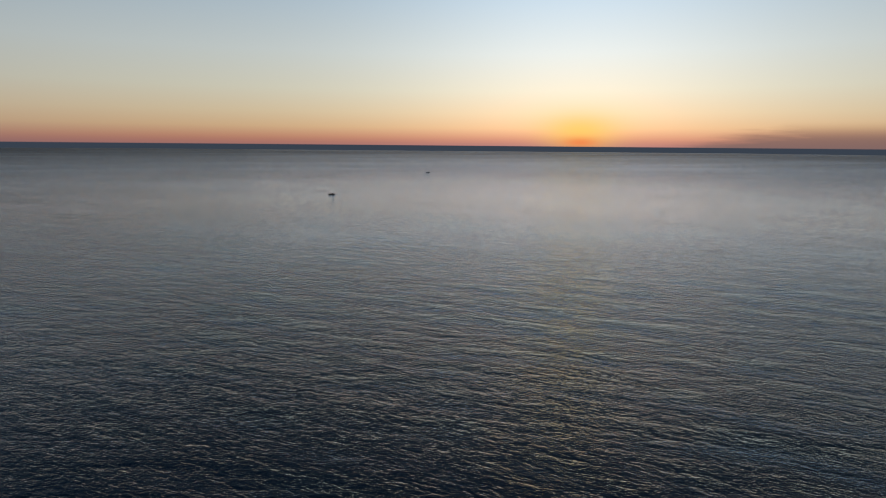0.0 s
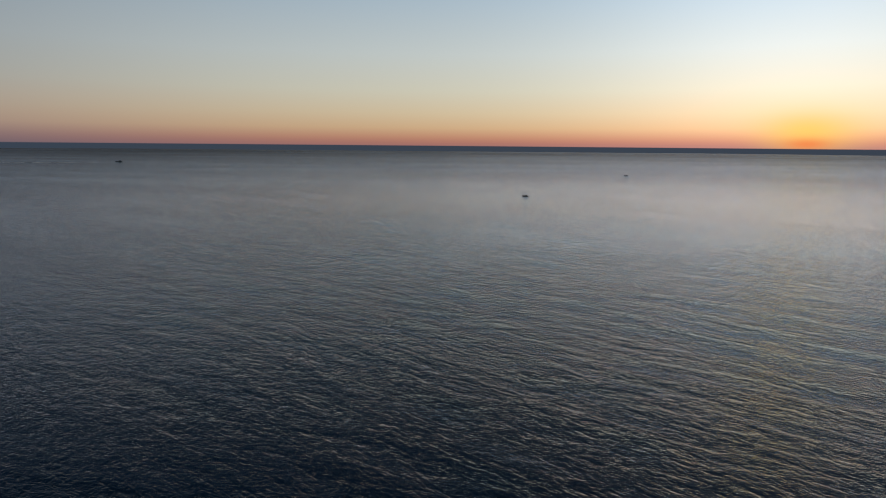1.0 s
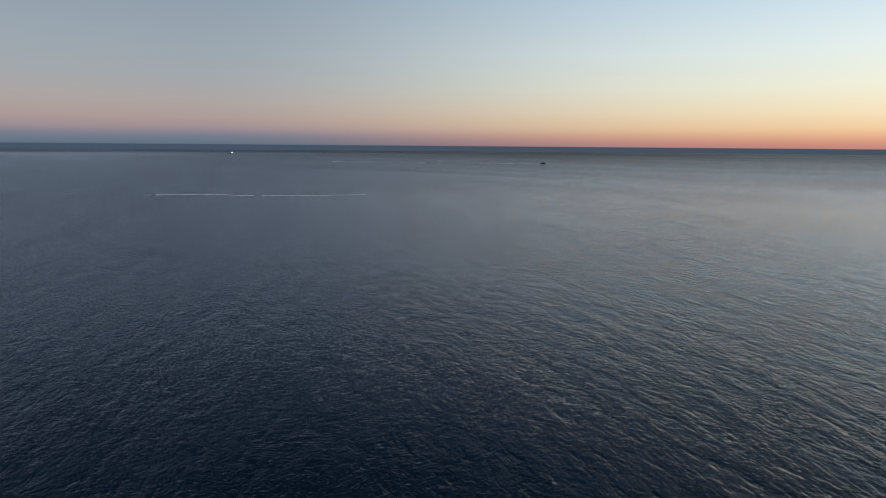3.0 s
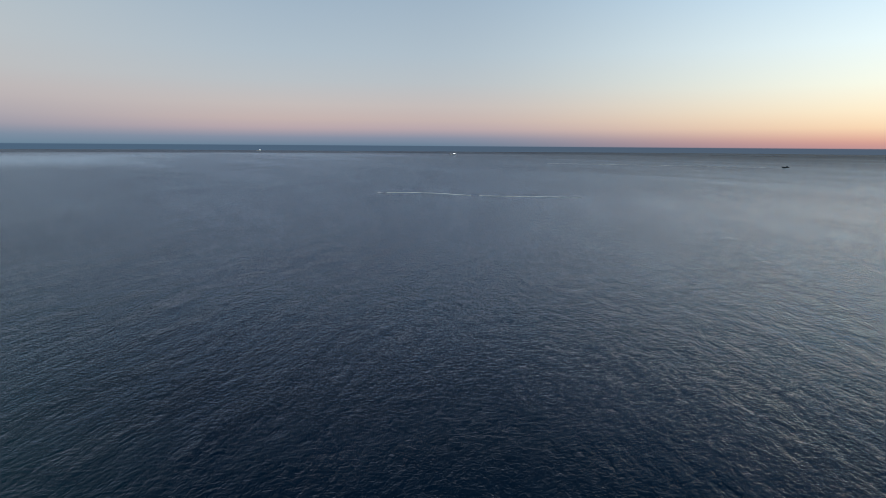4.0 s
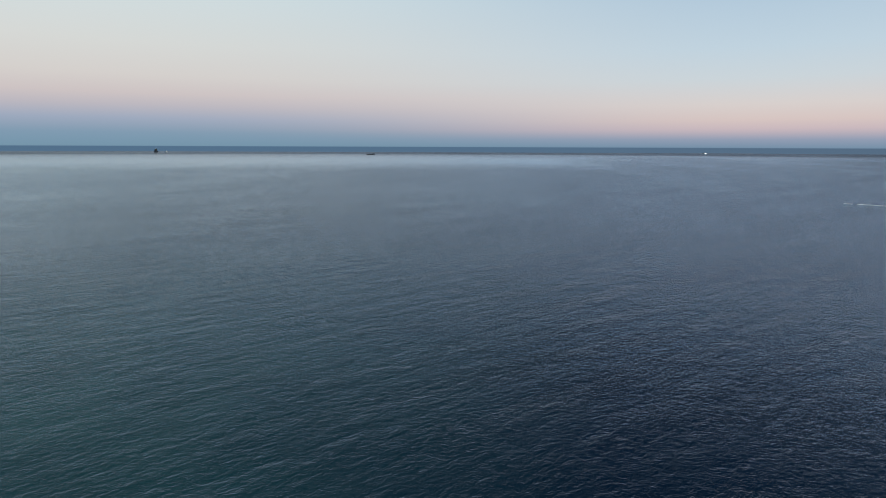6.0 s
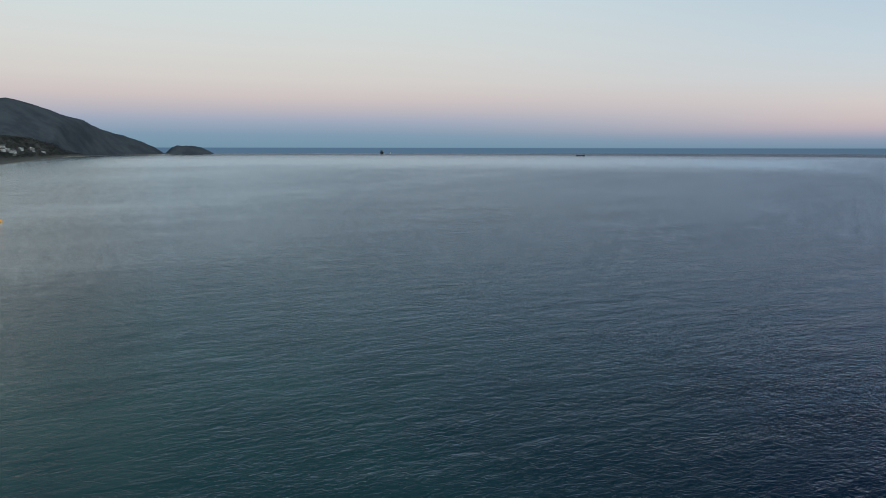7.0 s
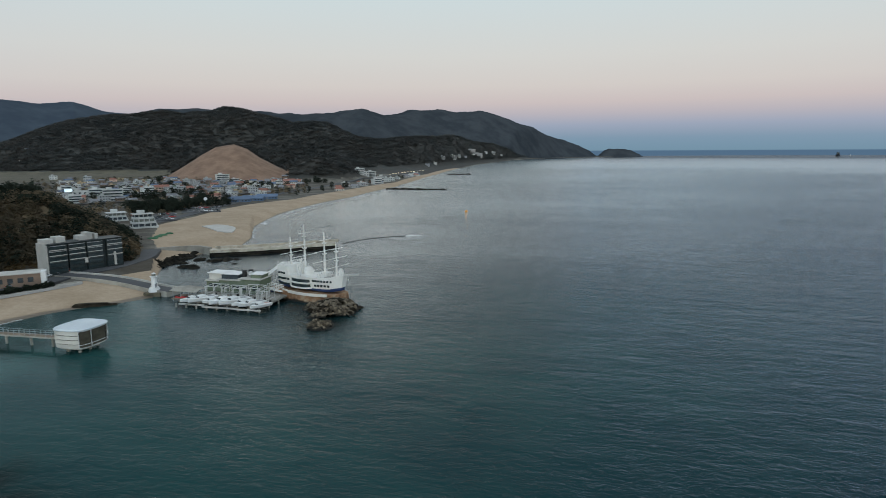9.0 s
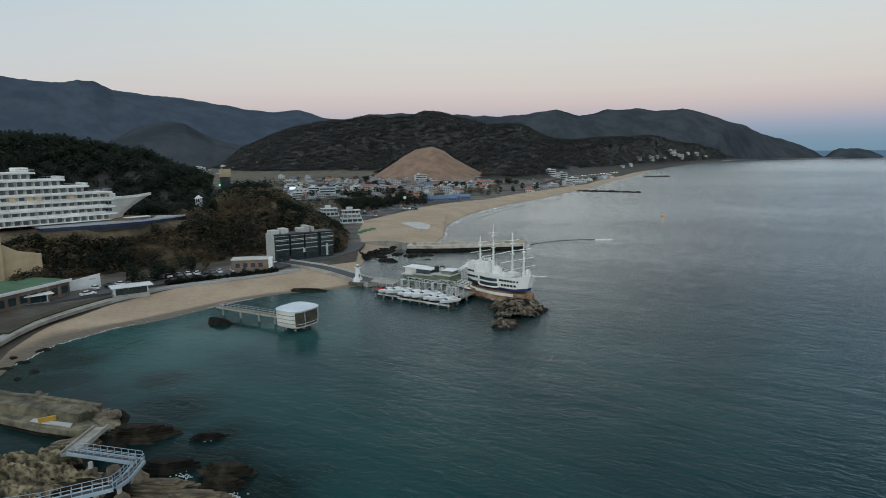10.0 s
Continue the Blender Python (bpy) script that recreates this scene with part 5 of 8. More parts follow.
# ---- the round glass pavilion over the water ----
def pavilion(x, y, turn):
    ob = thing("sea_pavilion", x, y, 0, turn, "white rounded sea pavilion with a flat pale blue roof", "pavilion")

    def ring(grow, zz):
        out = []
        for a_ in np.linspace(0, 2 * math.pi, 41)[:-1]:
            c, s = math.cos(a_), math.sin(a_)
            p_ = 2 / 3.6
            out.append((4.75 * grow * math.copysign(abs(c) ** p_, c), 4.3 * grow * math.copysign(abs(s) ** p_, s), zz))
        return out

    part("floor_pan", loft(blank(), [ring(0.72, 0.9), ring(0.9, 1.3), ring(0.97, 1.7)]), CREAM, ob)
    part("inner_wall", loft(blank(), [ring(0.93, 1.7), ring(0.95, 6.3)]), glass("bronze_glass", (0.10, 0.085, 0.06, 1), 0.1), ob, "glazed inner wall")
    for k, (z0, z1, g) in enumerate(((1.75, 2.75, 1.0), (2.95, 3.95, 1.015), (4.15, 5.15, 1.02), (5.35, 6.35, 1.01))):
        r0, r1 = ring(g, z0), ring(g, z1)
        keep = [i for i in range(40) if not (24 <= i <= 33)]
        bm = blank()
        lo, hi = {}, {}
        for i in range(40):
            lo[i], hi[i] = bm.verts.new(r0[i]), bm.verts.new(r1[i])
        lo2, hi2 = {i: bm.verts.new((r0[i][0] * 0.96, r0[i][1] * 0.96, z0)) for i in range(40)}, {i: bm.verts.new((r1[i][0] * 0.96, r1[i][1] * 0.96, z1)) for i in range(40)}
        for i in keep:
            j = (i + 1) % 40
            for quad in ((lo[i], lo[j], hi[j], hi[i]), (hi[i], hi[j], hi2[j], hi2[i]), (lo[j], lo[i], lo2[i], lo2[j])):
                bm.faces.new(quad)
        part("cladding_band", bm, CREAM, ob, "cream curved cladding band")
    frame_ = blank()
    r0 = ring(1.0, 0)
    for i in (24, 29, 34):
        rod(frame_, (r0[i][0], r0[i][1], 1.7), (r0[i][0], r0[i][1], 6.4), 0.07, seg=5)
    for zz in (1.8, 2.6, 6.3):
        for i in range(24, 34):
            rod(frame_, (r0[i][0], r0[i][1], zz), (r0[i + 1][0], r0[i + 1][1], zz), 0.07, seg=5)
    part("window_frame", frame_, WHITE, ob)
    lid = surface("pale_blue_roof", [(0.46, 0.50, 0.53, 1), (0.58, 0.62, 0.64, 1)], 0.5, 0.6)
    part("roof", softened(loft(blank(), [ring(1.03, 6.4), ring(1.05, 6.7), ring(1.0, 6.95)]), 0.03), lid, ob, "flat pale blue roof")
    for px_, py_ in ((-2.8, -1.8), (2.8, -1.8), (-2.8, 1.8), (2.8, 1.8), (0, -2.2)):
        part("column", rod(blank(), (px_, py_, -2.5), (px_ * 0.9, py_ * 0.9, 1.1), 0.35, 0.35, 8), CONCRETE, ob)
    return ob


pavilion(97.2, -128.6, 262).scale = (1.0, 1.0, 0.84)


def footbridge():
    ax, ay, bx, by = 127.0, -131.5, 103.0, -129.0
    long_ = math.hypot(bx - ax, by - ay)
    ob = thing("footbridge", ax, ay, 0, math.degrees(math.atan2(by - ay, bx - ax)), "weathered footbridge on piles from the beach to the pavilion", "footbridge")
    for i in range(int(long_ / 0.6)):
        part("plank", blk(blank(), i * 0.6, i * 0.6 + 0.55, -0.8, 0.8, 2.5 + 0.01 * (i % 2), 2.62 + 0.01 * (i % 2)), WOOD, ob)
    for s in (-0.75, 0.75):
        part("girder", blk(blank(), 0, long_, s - 0.1, s + 0.1, 2.1, 2.49), CONCRETE, ob)
        rail = blank()
        for zz in (3.1, 3.6):
            rod(rail, (0, s, zz), (long_, s, zz), 0.04, seg=5)
        for lx in np.arange(0, long_, 1.5):
            rod(rail, (lx, s, 2.5), (lx, s, 3.6), 0.04, seg=5)
        part("railing", rail, STEEL, ob)
    for lx in (2.0, 9.0, 16.0, 22.0):
        part("pier_leg", rod(blank(), (lx, 0, -2.0), (lx, 0, 2.3), 0.3, 0.3, 8), CONCRETE, ob)
    return ob


footbridge()

# ---- the beach road ----
road_line = smooth_line([(196, -70), (181, -106), (171.5, -134), (166, -152), (157, -166), (150, -178), (149, -195), (143, -208), (143, -228), (152, -250)], 6)
tops = [max(ground_at(*p), 3.2) + 0.12 for p in road_line]
ob = tagged(new("road"), "dark asphalt road along the beach", "road", kind="structure")
part("carriageway", ribbon(blank(), road_line, 7.0, [t_ - 1.5 for t_ in tops], tops), ASPHALT, ob)
walk_line = smooth_line([(143, -75), (151.5, -87), (157, -97), (159.8, -106), (161.6, -116), (162.6, -127), (161.3, -143), (153, -161), (144, -178), (140, -187)], 6)
w_tops = [max(ground_at(*p), 2.6) + 0.25 for p in walk_line]
ob = tagged(new("promenade"), "pale promenade with a low sea wall above the sand", "promenade", kind="structure")
part("paving", ribbon(blank(), walk_line, 3.0, [t_ - 0.9 for t_ in w_tops], w_tops), CONCRETE, ob)
edge = [(px_ - 1.4, py_ + 1.0) for px_, py_ in walk_line]
part("sea_wall", ribbon(blank(), edge, 0.3, [t_ - 0.8 for t_ in w_tops], [t_ + 0.08 for t_ in w_tops]), GREY_WALL, ob)
verge = [(px_ + 3.4, py_ - 2.2) for px_, py_ in walk_line[6:30]]
part("verge", ribbon(blank(), verge, 3.2, 2.0, [t_ + 0.3 for t_ in w_tops[6:30]]), surface("dry_grass", [(0.03, 0.025, 0.015, 1), (0.075, 0.06, 0.035, 1)], 1.0, 0.9), ob)


# ---- cars ----
def car(x, y, z, turn, mat, label):
    ob = thing("parked_car", x, y, z, turn, label, "car", "cars on the beach road")
    prof = [(-2.2, 0.35), (-2.25, 0.85), (-2.1, 1.0), (1.0, 0.98), (2.1, 0.82), (2.25, 0.6), (2.2, 0.35)]
    rings = [[(px_, s * 0.86, pz_) for px_, pz_ in prof] for s in (-1, 1)]
    part("body", softened(loft(blank(), rings), 0.07), mat, ob)
    cab = part("cabin_glass", softened(loft(blank(), [[(-1.7, s * 0.78, 0.98), (-1.2, s * 0.66, 1.42), (0.3, s * 0.66, 1.44), (1.05, s * 0.78, 0.98)] for s in (-1, 1)]), 0.03), DARK_GLASS, ob)
    part("roof", softened(blk(blank(), -1.15, 0.3, -0.64, 0.64, 1.41, 1.47), 0.02), mat, ob)
    for px_ in (-1.4, 1.4):
        for s in (-1, 1):
            wheel = part("wheel", rod(blank(), (px_, s * 0.62, 0.32), (px_, s * 0.88, 0.32), 0.32, 0.32, 12), BLACK_RUBBER, ob)
            part("rim", rod(blank(), (px_, s * 0.86, 0.32), (px_, s * 0.9, 0.32), 0.19, 0.19, 8), STEEL, wheel)
    for s in (-1, 1):
        part("headlight", blk(blank(), 2.16, 2.26, s * 0.6 - 0.16, s * 0.6 + 0.16, 0.6, 0.74), WHITE, ob)
        part("tail_light", blk(blank(), -2.27, -2.2, s * 0.65 - 0.13, s * 0.65 + 0.13, 0.7, 0.88), RED_PAINT, ob)
    return ob


CAR_WHITE = surface("white_car_paint", [(0.62, 0.63, 0.64, 1), (0.72, 0.72, 0.72, 1)], 0.5, 0.3, bump=0.0)
CAR_GREY = surface("grey_car_paint", [(0.16, 0.17, 0.18, 1), (0.24, 0.25, 0.26, 1)], 0.5, 0.3, 0.4, bump=0.0)
CAR_BLACK = surface("black_car_paint", [(0.012, 0.013, 0.015, 1), (0.02, 0.02, 0.022, 1)], 0.5, 0.25, bump=0.0)
CAR_RED = surface("red_car_paint", [(0.30, 0.03, 0.03, 1), (0.38, 0.05, 0.04, 1)], 0.5, 0.3, bump=0.0)
makes = [car(0, 0, -50, 0, m, f"{n} car parked along the beach road") for m, n in ((CAR_WHITE, "white"), (CAR_GREY, "silver grey"), (CAR_BLACK, "black"), (CAR_RED, "red"))]
spots = random.Random(5)
line = [(px_, py_) for px_, py_ in road_line]
used = set()
for i, (k, side, make) in enumerate([(9, 5.2, 1), (11, 5.4, 0), (12, 5.2, 2), (13, 5.5, 0), (15, 5.0, 0), (16, 5.2, 1), (17, 5.0, 2), (18, 5.2, 0), (19, 5.1, 1), (20, 5.2, 0), (21, 5.0, 0), (22, 5.2, 2),
                                     (23, 5.1, 1), (24, 5.2, 0), (26, 5.0, 0), (27, 5.2, 1), (33, 4.6, 2), (34, 5.0, 0), (36, 4.8, 1), (37, 4.4, 3), (14, -2.2, 2), (28, 2.0, 1), (10, -2.0, 0), (6, 2.0, 0)]):
    (ax, ay), (bx, by) = line[k], line[k + 1]
    d = Vector((bx - ax, by - ay)).normalized()
    cx, cy = ax - d.y * side, ay + d.x * side
    parked_across = side > 3 and k < 30
    zc = max(ground_at(cx, cy), tops[k] - 0.1 if abs(side) < 3.4 else 0)
    heading = math.degrees(math.atan2(d.y, d.x)) + (90 if parked_across else 0) + spots.uniform(-4, 4)
    m = pose(cx, cy, zc, 0, 0, heading)
    if make in used:
        copy_thing(makes[make], m)
    else:
        makes[make].matrix_world = m
        used.add(make)


# ---- buildings along the beach road ----
BLOCK_TEAL = surface("dark_teal_cladding", [(0.010, 0.018, 0.020, 1), (0.022, 0.034, 0.036, 1)], 0.6, 0.5)


def dark_block(x, y, z, turn):
    ob = thing("seafront_flats", x, y, z, turn, "four-storey dark glazed seafront block with pale end wall and roof plant", "building")
    long_, deep, tall = 26.0, 7.5, 11.2
    part("core", softened(blk(blank(), 0.6, long_, 0.5, deep, -3, tall), 0.05), BLOCK_TEAL, ob)
    part("end_wall", softened(blk(blank(), 0.0, 0.6, -0.3, deep, -3, tall + 0.4), 0.06), PALE_CONCRETE, ob, "pale rendered end wall")
    for x0, x1 in ((0.8, 6.6), (7.2, 12.8), (13.4, 18.8), (20.2, 25.8)):
        bayp = part("bay", softened(blk(blank(), x0, x1, -0.4, 0.52, -3, tall - 0.3), 0.05), BLOCK_TEAL, ob)
        for fl in range(5):
            for c in range(3):
                w_ = (x1 - x0 - 0.5) / 3
                part("pane", blk(blank(), x0 + 0.25 + c * w_ + 0.06, x0 + 0.25 + (c + 1) * w_ - 0.06, -0.5, -0.38, fl * 2.2 + 0.3, fl * 2.2 + 1.7), DARK_GLASS, bayp)
            part("balcony_rail", blk(blank(), x0 + 0.1, x1 - 0.1, -0.75, -0.66, fl * 2.2 + 0.05, fl * 2.2 + (0.4 if fl > 1 else 0.2)), PALE_CONCRETE if fl > 1 else BLOCK_TEAL, bayp, "thin balcony front")
            part("window_head", blk(blank(), x0 + 0.1, x1 - 0.1, -0.7, -0.5, fl * 2.2 + 1.74, fl * 2.2 + 1.92), GREY_WALL if fl > 2 else BLOCK_TEAL, bayp)
    part("roof_slab", softened(blk(blank(), 0.2, long_ + 0.3, -0.5, deep + 0.2, tall, tall + 0.25), 0.04), BLOCK_TEAL, ob)
    for x0, x1, h_ in ((0.3, 3.6, 1.7), (4.4, 7.5, 2.3), (12.0, 14.8, 1.9), (14.6, 16.6, 2.9), (17.4, 18.6, 2.2)):
        part("roof_plant", softened(blk(blank(), x0, x1, 2.0, 6.5, tall + 0.25, tall + 0.25 + h_), 0.06), PALE_CONCRETE, ob, "pale roof plant room")
    part("entrance_sign", blk(blank(), 12.2, 13.1, -0.95, -0.8, 2.6, 4.6), PALE_CONCRETE, ob)
    part("pillar", blk(blank(), 22.4, 23.2, -0.8, -0.4, 0, 5.6), PALE_CONCRETE, ob)
    return ob


dark_block(155.4, -192.0, 4.0, -120.6).scale = (1.0, 1.0, 0.88)


def brick_lodge(x, y, z, turn):
    ob = thing("brick_lodge", x, y, z, turn, "low brown brick lodge with a pale coping and white gate wall", "building")
    part("wall", softened(blk(blank(), 0, 13.2, 0, 7, -2, 3.3), 0.05), BRICK, ob)
    part("coping", softened(blk(blank(), -0.2, 13.4, -0.25, 7.2, 3.304, 3.6), 0.04), PALE_CONCRETE, ob)
    part("gate_wall", softened(blk(blank(), 13.2, 14.6, -1.0, 3.0, -2, 3.9), 0.05), WHITE, ob, "white gate pier")
    for px_ in (1.5, 4.2, 6.9, 9.6):
        part("window", blk(blank(), px_, px_ + 1.5, -0.06, 0.04, 0.7, 2.2), WINDOW, ob)
    return ob


brick_lodge(157.5, -170.8, 4.0, -146)


def kiosk(x, y, z, turn, w_, d_, h_, label):
    ob = thing("beach_kiosk", x, y, z, turn, label, "kiosk", "beach kiosks")
    part("plinth", softened(blk(blank(), -0.3, w_ + 0.3, -0.5, d_ + 0.3, -1.2, 0.3), 0.04), CONCRETE, ob)
    part("back_wall", blk(blank(), 0, w_, d_ - 0.3, d_, 0.3, h_), WHITE, ob)
    for px_ in (0.0, w_ - 0.25):
        part("side_wall", blk(blank(), px_, px_ + 0.25, 0, d_ - 0.3, 0.3, h_), WHITE, ob)
    n = max(3, int(w_ / 1.6))
    for i in range(n):
        part("pane", blk(blank(), 0.3 + i * (w_ - 0.6) / n + 0.05, 0.3 + (i + 1) * (w_ - 0.6) / n - 0.05, 0.05, 0.12, 0.3, h_ - 0.1), DARK_GLASS, ob)
    part("roof", softened(blk(blank(), -1.0, w_ + 1.4, -1.3, d_ + 0.8, h_, h_ + 0.28), 0.05), WHITE, ob, "wide white flat roof")
    return ob


kiosk(163.6, -127.4, 3.0, -121, 9.4, 4.0, 2.5, "glazed beach kiosk under a wide white flat roof")
kiosk(177.0, -110.0, 3.3, -112, 5.0, 3.5, 2.4, "small white canopy kiosk beside the road")


# brown wall, darkened in its paint for the shade of the open front
HALL_SHADE = surface("shaded_hall_brown", [(0.10, 0.075, 0.055, 1), (0.18, 0.14, 0.10, 1)], 0.7, 0.8)


def terrace_hall(x, y, z, turn):
    """Origin at the near end of its front edge, local x along the front."""
    ob = thing("terrace_hall", x, y, z, turn, "long hall with a green flat roof and white roof edge", "building")
    part("wall", softened(blk(blank(), -30, 22.5, 0.5, 17, -2, 4.0), 0.05), HALL_SHADE, ob)
    part("roof", softened(blk(blank(), -30.3, 22.6, 0.2, 17.4, 4.004, 4.3), 0.03), GREEN_ROOF, ob, "green coated flat roof")
    part("roof_edge", softened(blk(blank(), -30.4, 22.9, -0.25, 0.2, 3.7, 4.55), 0.04), WHITE, ob)
    for px_ in np.arange(-28, 21, 3.4):
        part("window", blk(blank(), px_, px_ + 2.2, 0.4, 0.52, 0.4, 2.6), DARK_GLASS, ob)
    for px_ in (14.2, 18.0):
        part("brick_pier", blk(blank(), px_, px_ + 1.0, 0.2, 0.52, -1, 3.6), BRICK, ob, "brown brick pier")
    return ob


terrace_hall(175.2, -101.6, 3.8, -83)
# stands for an orange lit spot; its lantern form is assumed
ob = thing("roof_lantern", 186.5, -97.5, 8.1, -83, "small roof lantern glowing orange on the green roof", "roof lantern")
part("curb", blk(blank(), -1.5, 1.5, -0.8, 0.8, -0.1, 0.25), WHITE, ob)
part("glazing", softened(blk(blank(), -1.35, 1.35, -0.65, 0.65, 0.25, 1.0, 0.2), 0.05), lamp_paint("orange_glow", (1.0, 0.48, 0.12, 1), 0.75), ob, "glowing orange glazing")


def screen_wall(x, y, z, turn):
    ob = thing("signboard_wall", x, y, z, turn, "long white signboard wall beside the road", "wall")
    bm = loft(blank(), [[(0, 0, -2), (0, 0.35, -2), (0, 0.35, 2.4), (0, 0, 2.4)], [(13.0, 0, -2), (13.0, 0.35, -2), (13.0, 0.35, 4.2), (13.0, 0, 4.2)]])
    bmesh.ops.recalc_face_normals(bm, faces=bm.faces)
    part("panel", softened(bm, 0.04), WHITE, ob)
    part("lettering_bar", blk(blank(), 9.6, 11.6, -0.05, 0.0, 2.5, 2.85), GREY_WALL, ob, "grey bar of lettering")
    return ob


screen_wall(183.2, -122.8, 3.6, -106)


def ruin(x, y, z, turn):
    ob = thing("stair_tower", x, y, z, turn, "tan rendered stepped stair tower on the cliff slope", "building")
    part("tower", softened(blk(blank(), -9.0, -1.6, -1.0, 5.0, -6, 15.5), 0.08), TAN_WALL, ob)
    bm = loft(blank(), [[(-1.6, 0.0, -6), (-1.6, 1.2, -6), (-1.6, 1.2, 12.5), (-1.6, 0, 12.5)], [(3, 0.0, -6), (3, 1.2, -6), (3, 1.2, 9.6), (3, 0, 9.6)],
                        [(9.5, 0.0, -6), (9.5, 1.2, -6), (9.5, 1.2, 8.0), (9.5, 0, 8.0)]])
    bmesh.ops.recalc_face_normals(bm, faces=bm.faces)
    part("curtain_wall", softened(bm, 0.06), TAN_WALL, ob)
    return ob


ruin(198.0, -118.5, 6.5, -102)

# ---- the ship-shaped hotel on the cliff ----
def hotel(x, y, z, turn):
    """Origin at the foot of its seaward side, where the bow begins; local x towards the bow, y away from the sea."""
    ob = thing("ship_shaped_hotel", x, y, z, turn, "white hotel built like a cruise ship with stepped balcony decks", "hotel")
    fl, deep, stern = 2.64, 15.0, -75.0
    # hull: the three lower storeys run into a raked bow
    ends = [(0, 3.0), (1, 2.6), (2, 2.2), (3, 2.6), (4, -5.3), (5, -13.0), (6, -22.0)]
    for k, end in ends:
        inset = 0.4 + (0.5 if k > 2 else 0)
        # recessed walls take a duller white than the deck edges
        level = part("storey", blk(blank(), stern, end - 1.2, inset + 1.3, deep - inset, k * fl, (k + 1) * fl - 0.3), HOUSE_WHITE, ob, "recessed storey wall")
        slab_end = end + (0.6 if k < 3 else 0.2)
        part("deck_edge", softened(blk(blank(), stern, slab_end, inset - 0.3, deep - inset + 0.3, (k + 1) * fl - 0.62, (k + 1) * fl), 0.06), SHIP_WHITE, ob, "white deck edge")
        n = int((end - 1.5 - stern) / 2.6)
        for i in range(n):
            x0 = end - 1.6 - (i + 1) * 2.6
            if x0 < -48:
                break
            part("balcony_wall", blk(blank(), x0 - 0.09, x0 + 0.09, inset + 0.02, inset + 1.28, k * fl, (k + 1) * fl - 0.63), SHIP_WHITE, level)
            lit = (k, i) in ((3, 8), (3, 9), (3, 11), (3, 13), (2, 21), (3, 4), (4, 12))
            part("balcony_door", blk(blank(), x0 + 0.5, x0 + 2.0, inset + 1.2, inset + 1.34, k * fl + 0.05, k * fl + 1.9), LIT_WINDOW if lit else CURTAIN, level)
            part("balcony_front", blk(blank(), x0 + 0.1, x0 + 2.5, inset - 0.02, inset + 0.06, k * fl + 0.02, k * fl + (0.85 if k in (1, 2, 3) else 0.5)), CREAM if k == 3 else SHIP_WHITE, level)
    # bow
    rings = []
    for f in np.linspace(0, 1, 7):
        hgt = f * (3 * fl - 0.1)
        tip = 8.0 + 12.2 * f**1.5
        half_ = 0.35 + 0.65 * f
        rings.append([(1.0, 7.5 - 7.0, hgt), (4.5, 7.5 - 5.6 * half_, hgt), (tip * 0.62 + 1.2, 7.5 - 3.4 * half_, hgt), (tip, 7.5, hgt + 0.7 * f * f),
                      (tip * 0.62 + 1.2, 7.5 + 3.4 * half_, hgt), (4.5, 7.5 + 5.6 * half_, hgt), (1.0, 7.5 + 7.0, hgt)])
    bm = loft(blank(), rings)
    bmesh.ops.recalc_face_normals(bm, faces=bm.faces)
    part("bow", bm, SHIP_WHITE, ob)
    part("bow_bulwark", ribbon(blank(), [(2.6, 0.6), (6.6, 2.2), (13.2, 4.4), (19.8, 7.4)], 0.25, [7.6, 7.6, 7.7, 8.2], [8.4, 8.5, 8.7, 9.2]), SHIP_WHITE, ob)
    for px_ in (0.2, 1.4):
        for k in (1, 2):
            part("bow_window", blk(blank(), px_ - 0.4, px_ + 0.4, 0.05, 0.5, k * fl + 0.6, k * fl + 1.7), DARK_GLASS, ob)
    for x0, x1, z0, h_ in ((-27, -23.2, 7 * fl, 1.6), (-14.5, -12.2, 6 * fl, 1.0), (-6.6, -4.8, 5 * fl, 0.9), (2.2, 4.6, 3 * fl + 0.6, 1.2)):
        part("roof_house", softened(blk(blank(), x0, x1, 3.0, 10.0, z0, z0 + h_), 0.08), SHIP_WHITE, ob)
    rail = blank()
    for k, end in ends[3:]:
        for zz in (0.5, 1.0):
            rod(rail, (end - 8.2, 0.6, (k + 1) * fl + zz), (end, 0.6, (k + 1) * fl + zz), 0.05, seg=4)
            rod(rail, (end, 0.6, (k + 1) * fl + zz), (end, 14.0, (k + 1) * fl + zz), 0.05, seg=4)
    part("deck_rail", rail, STEEL, ob)
    return ob


hotel(206.6, -161.0, 21.6, -108.0)


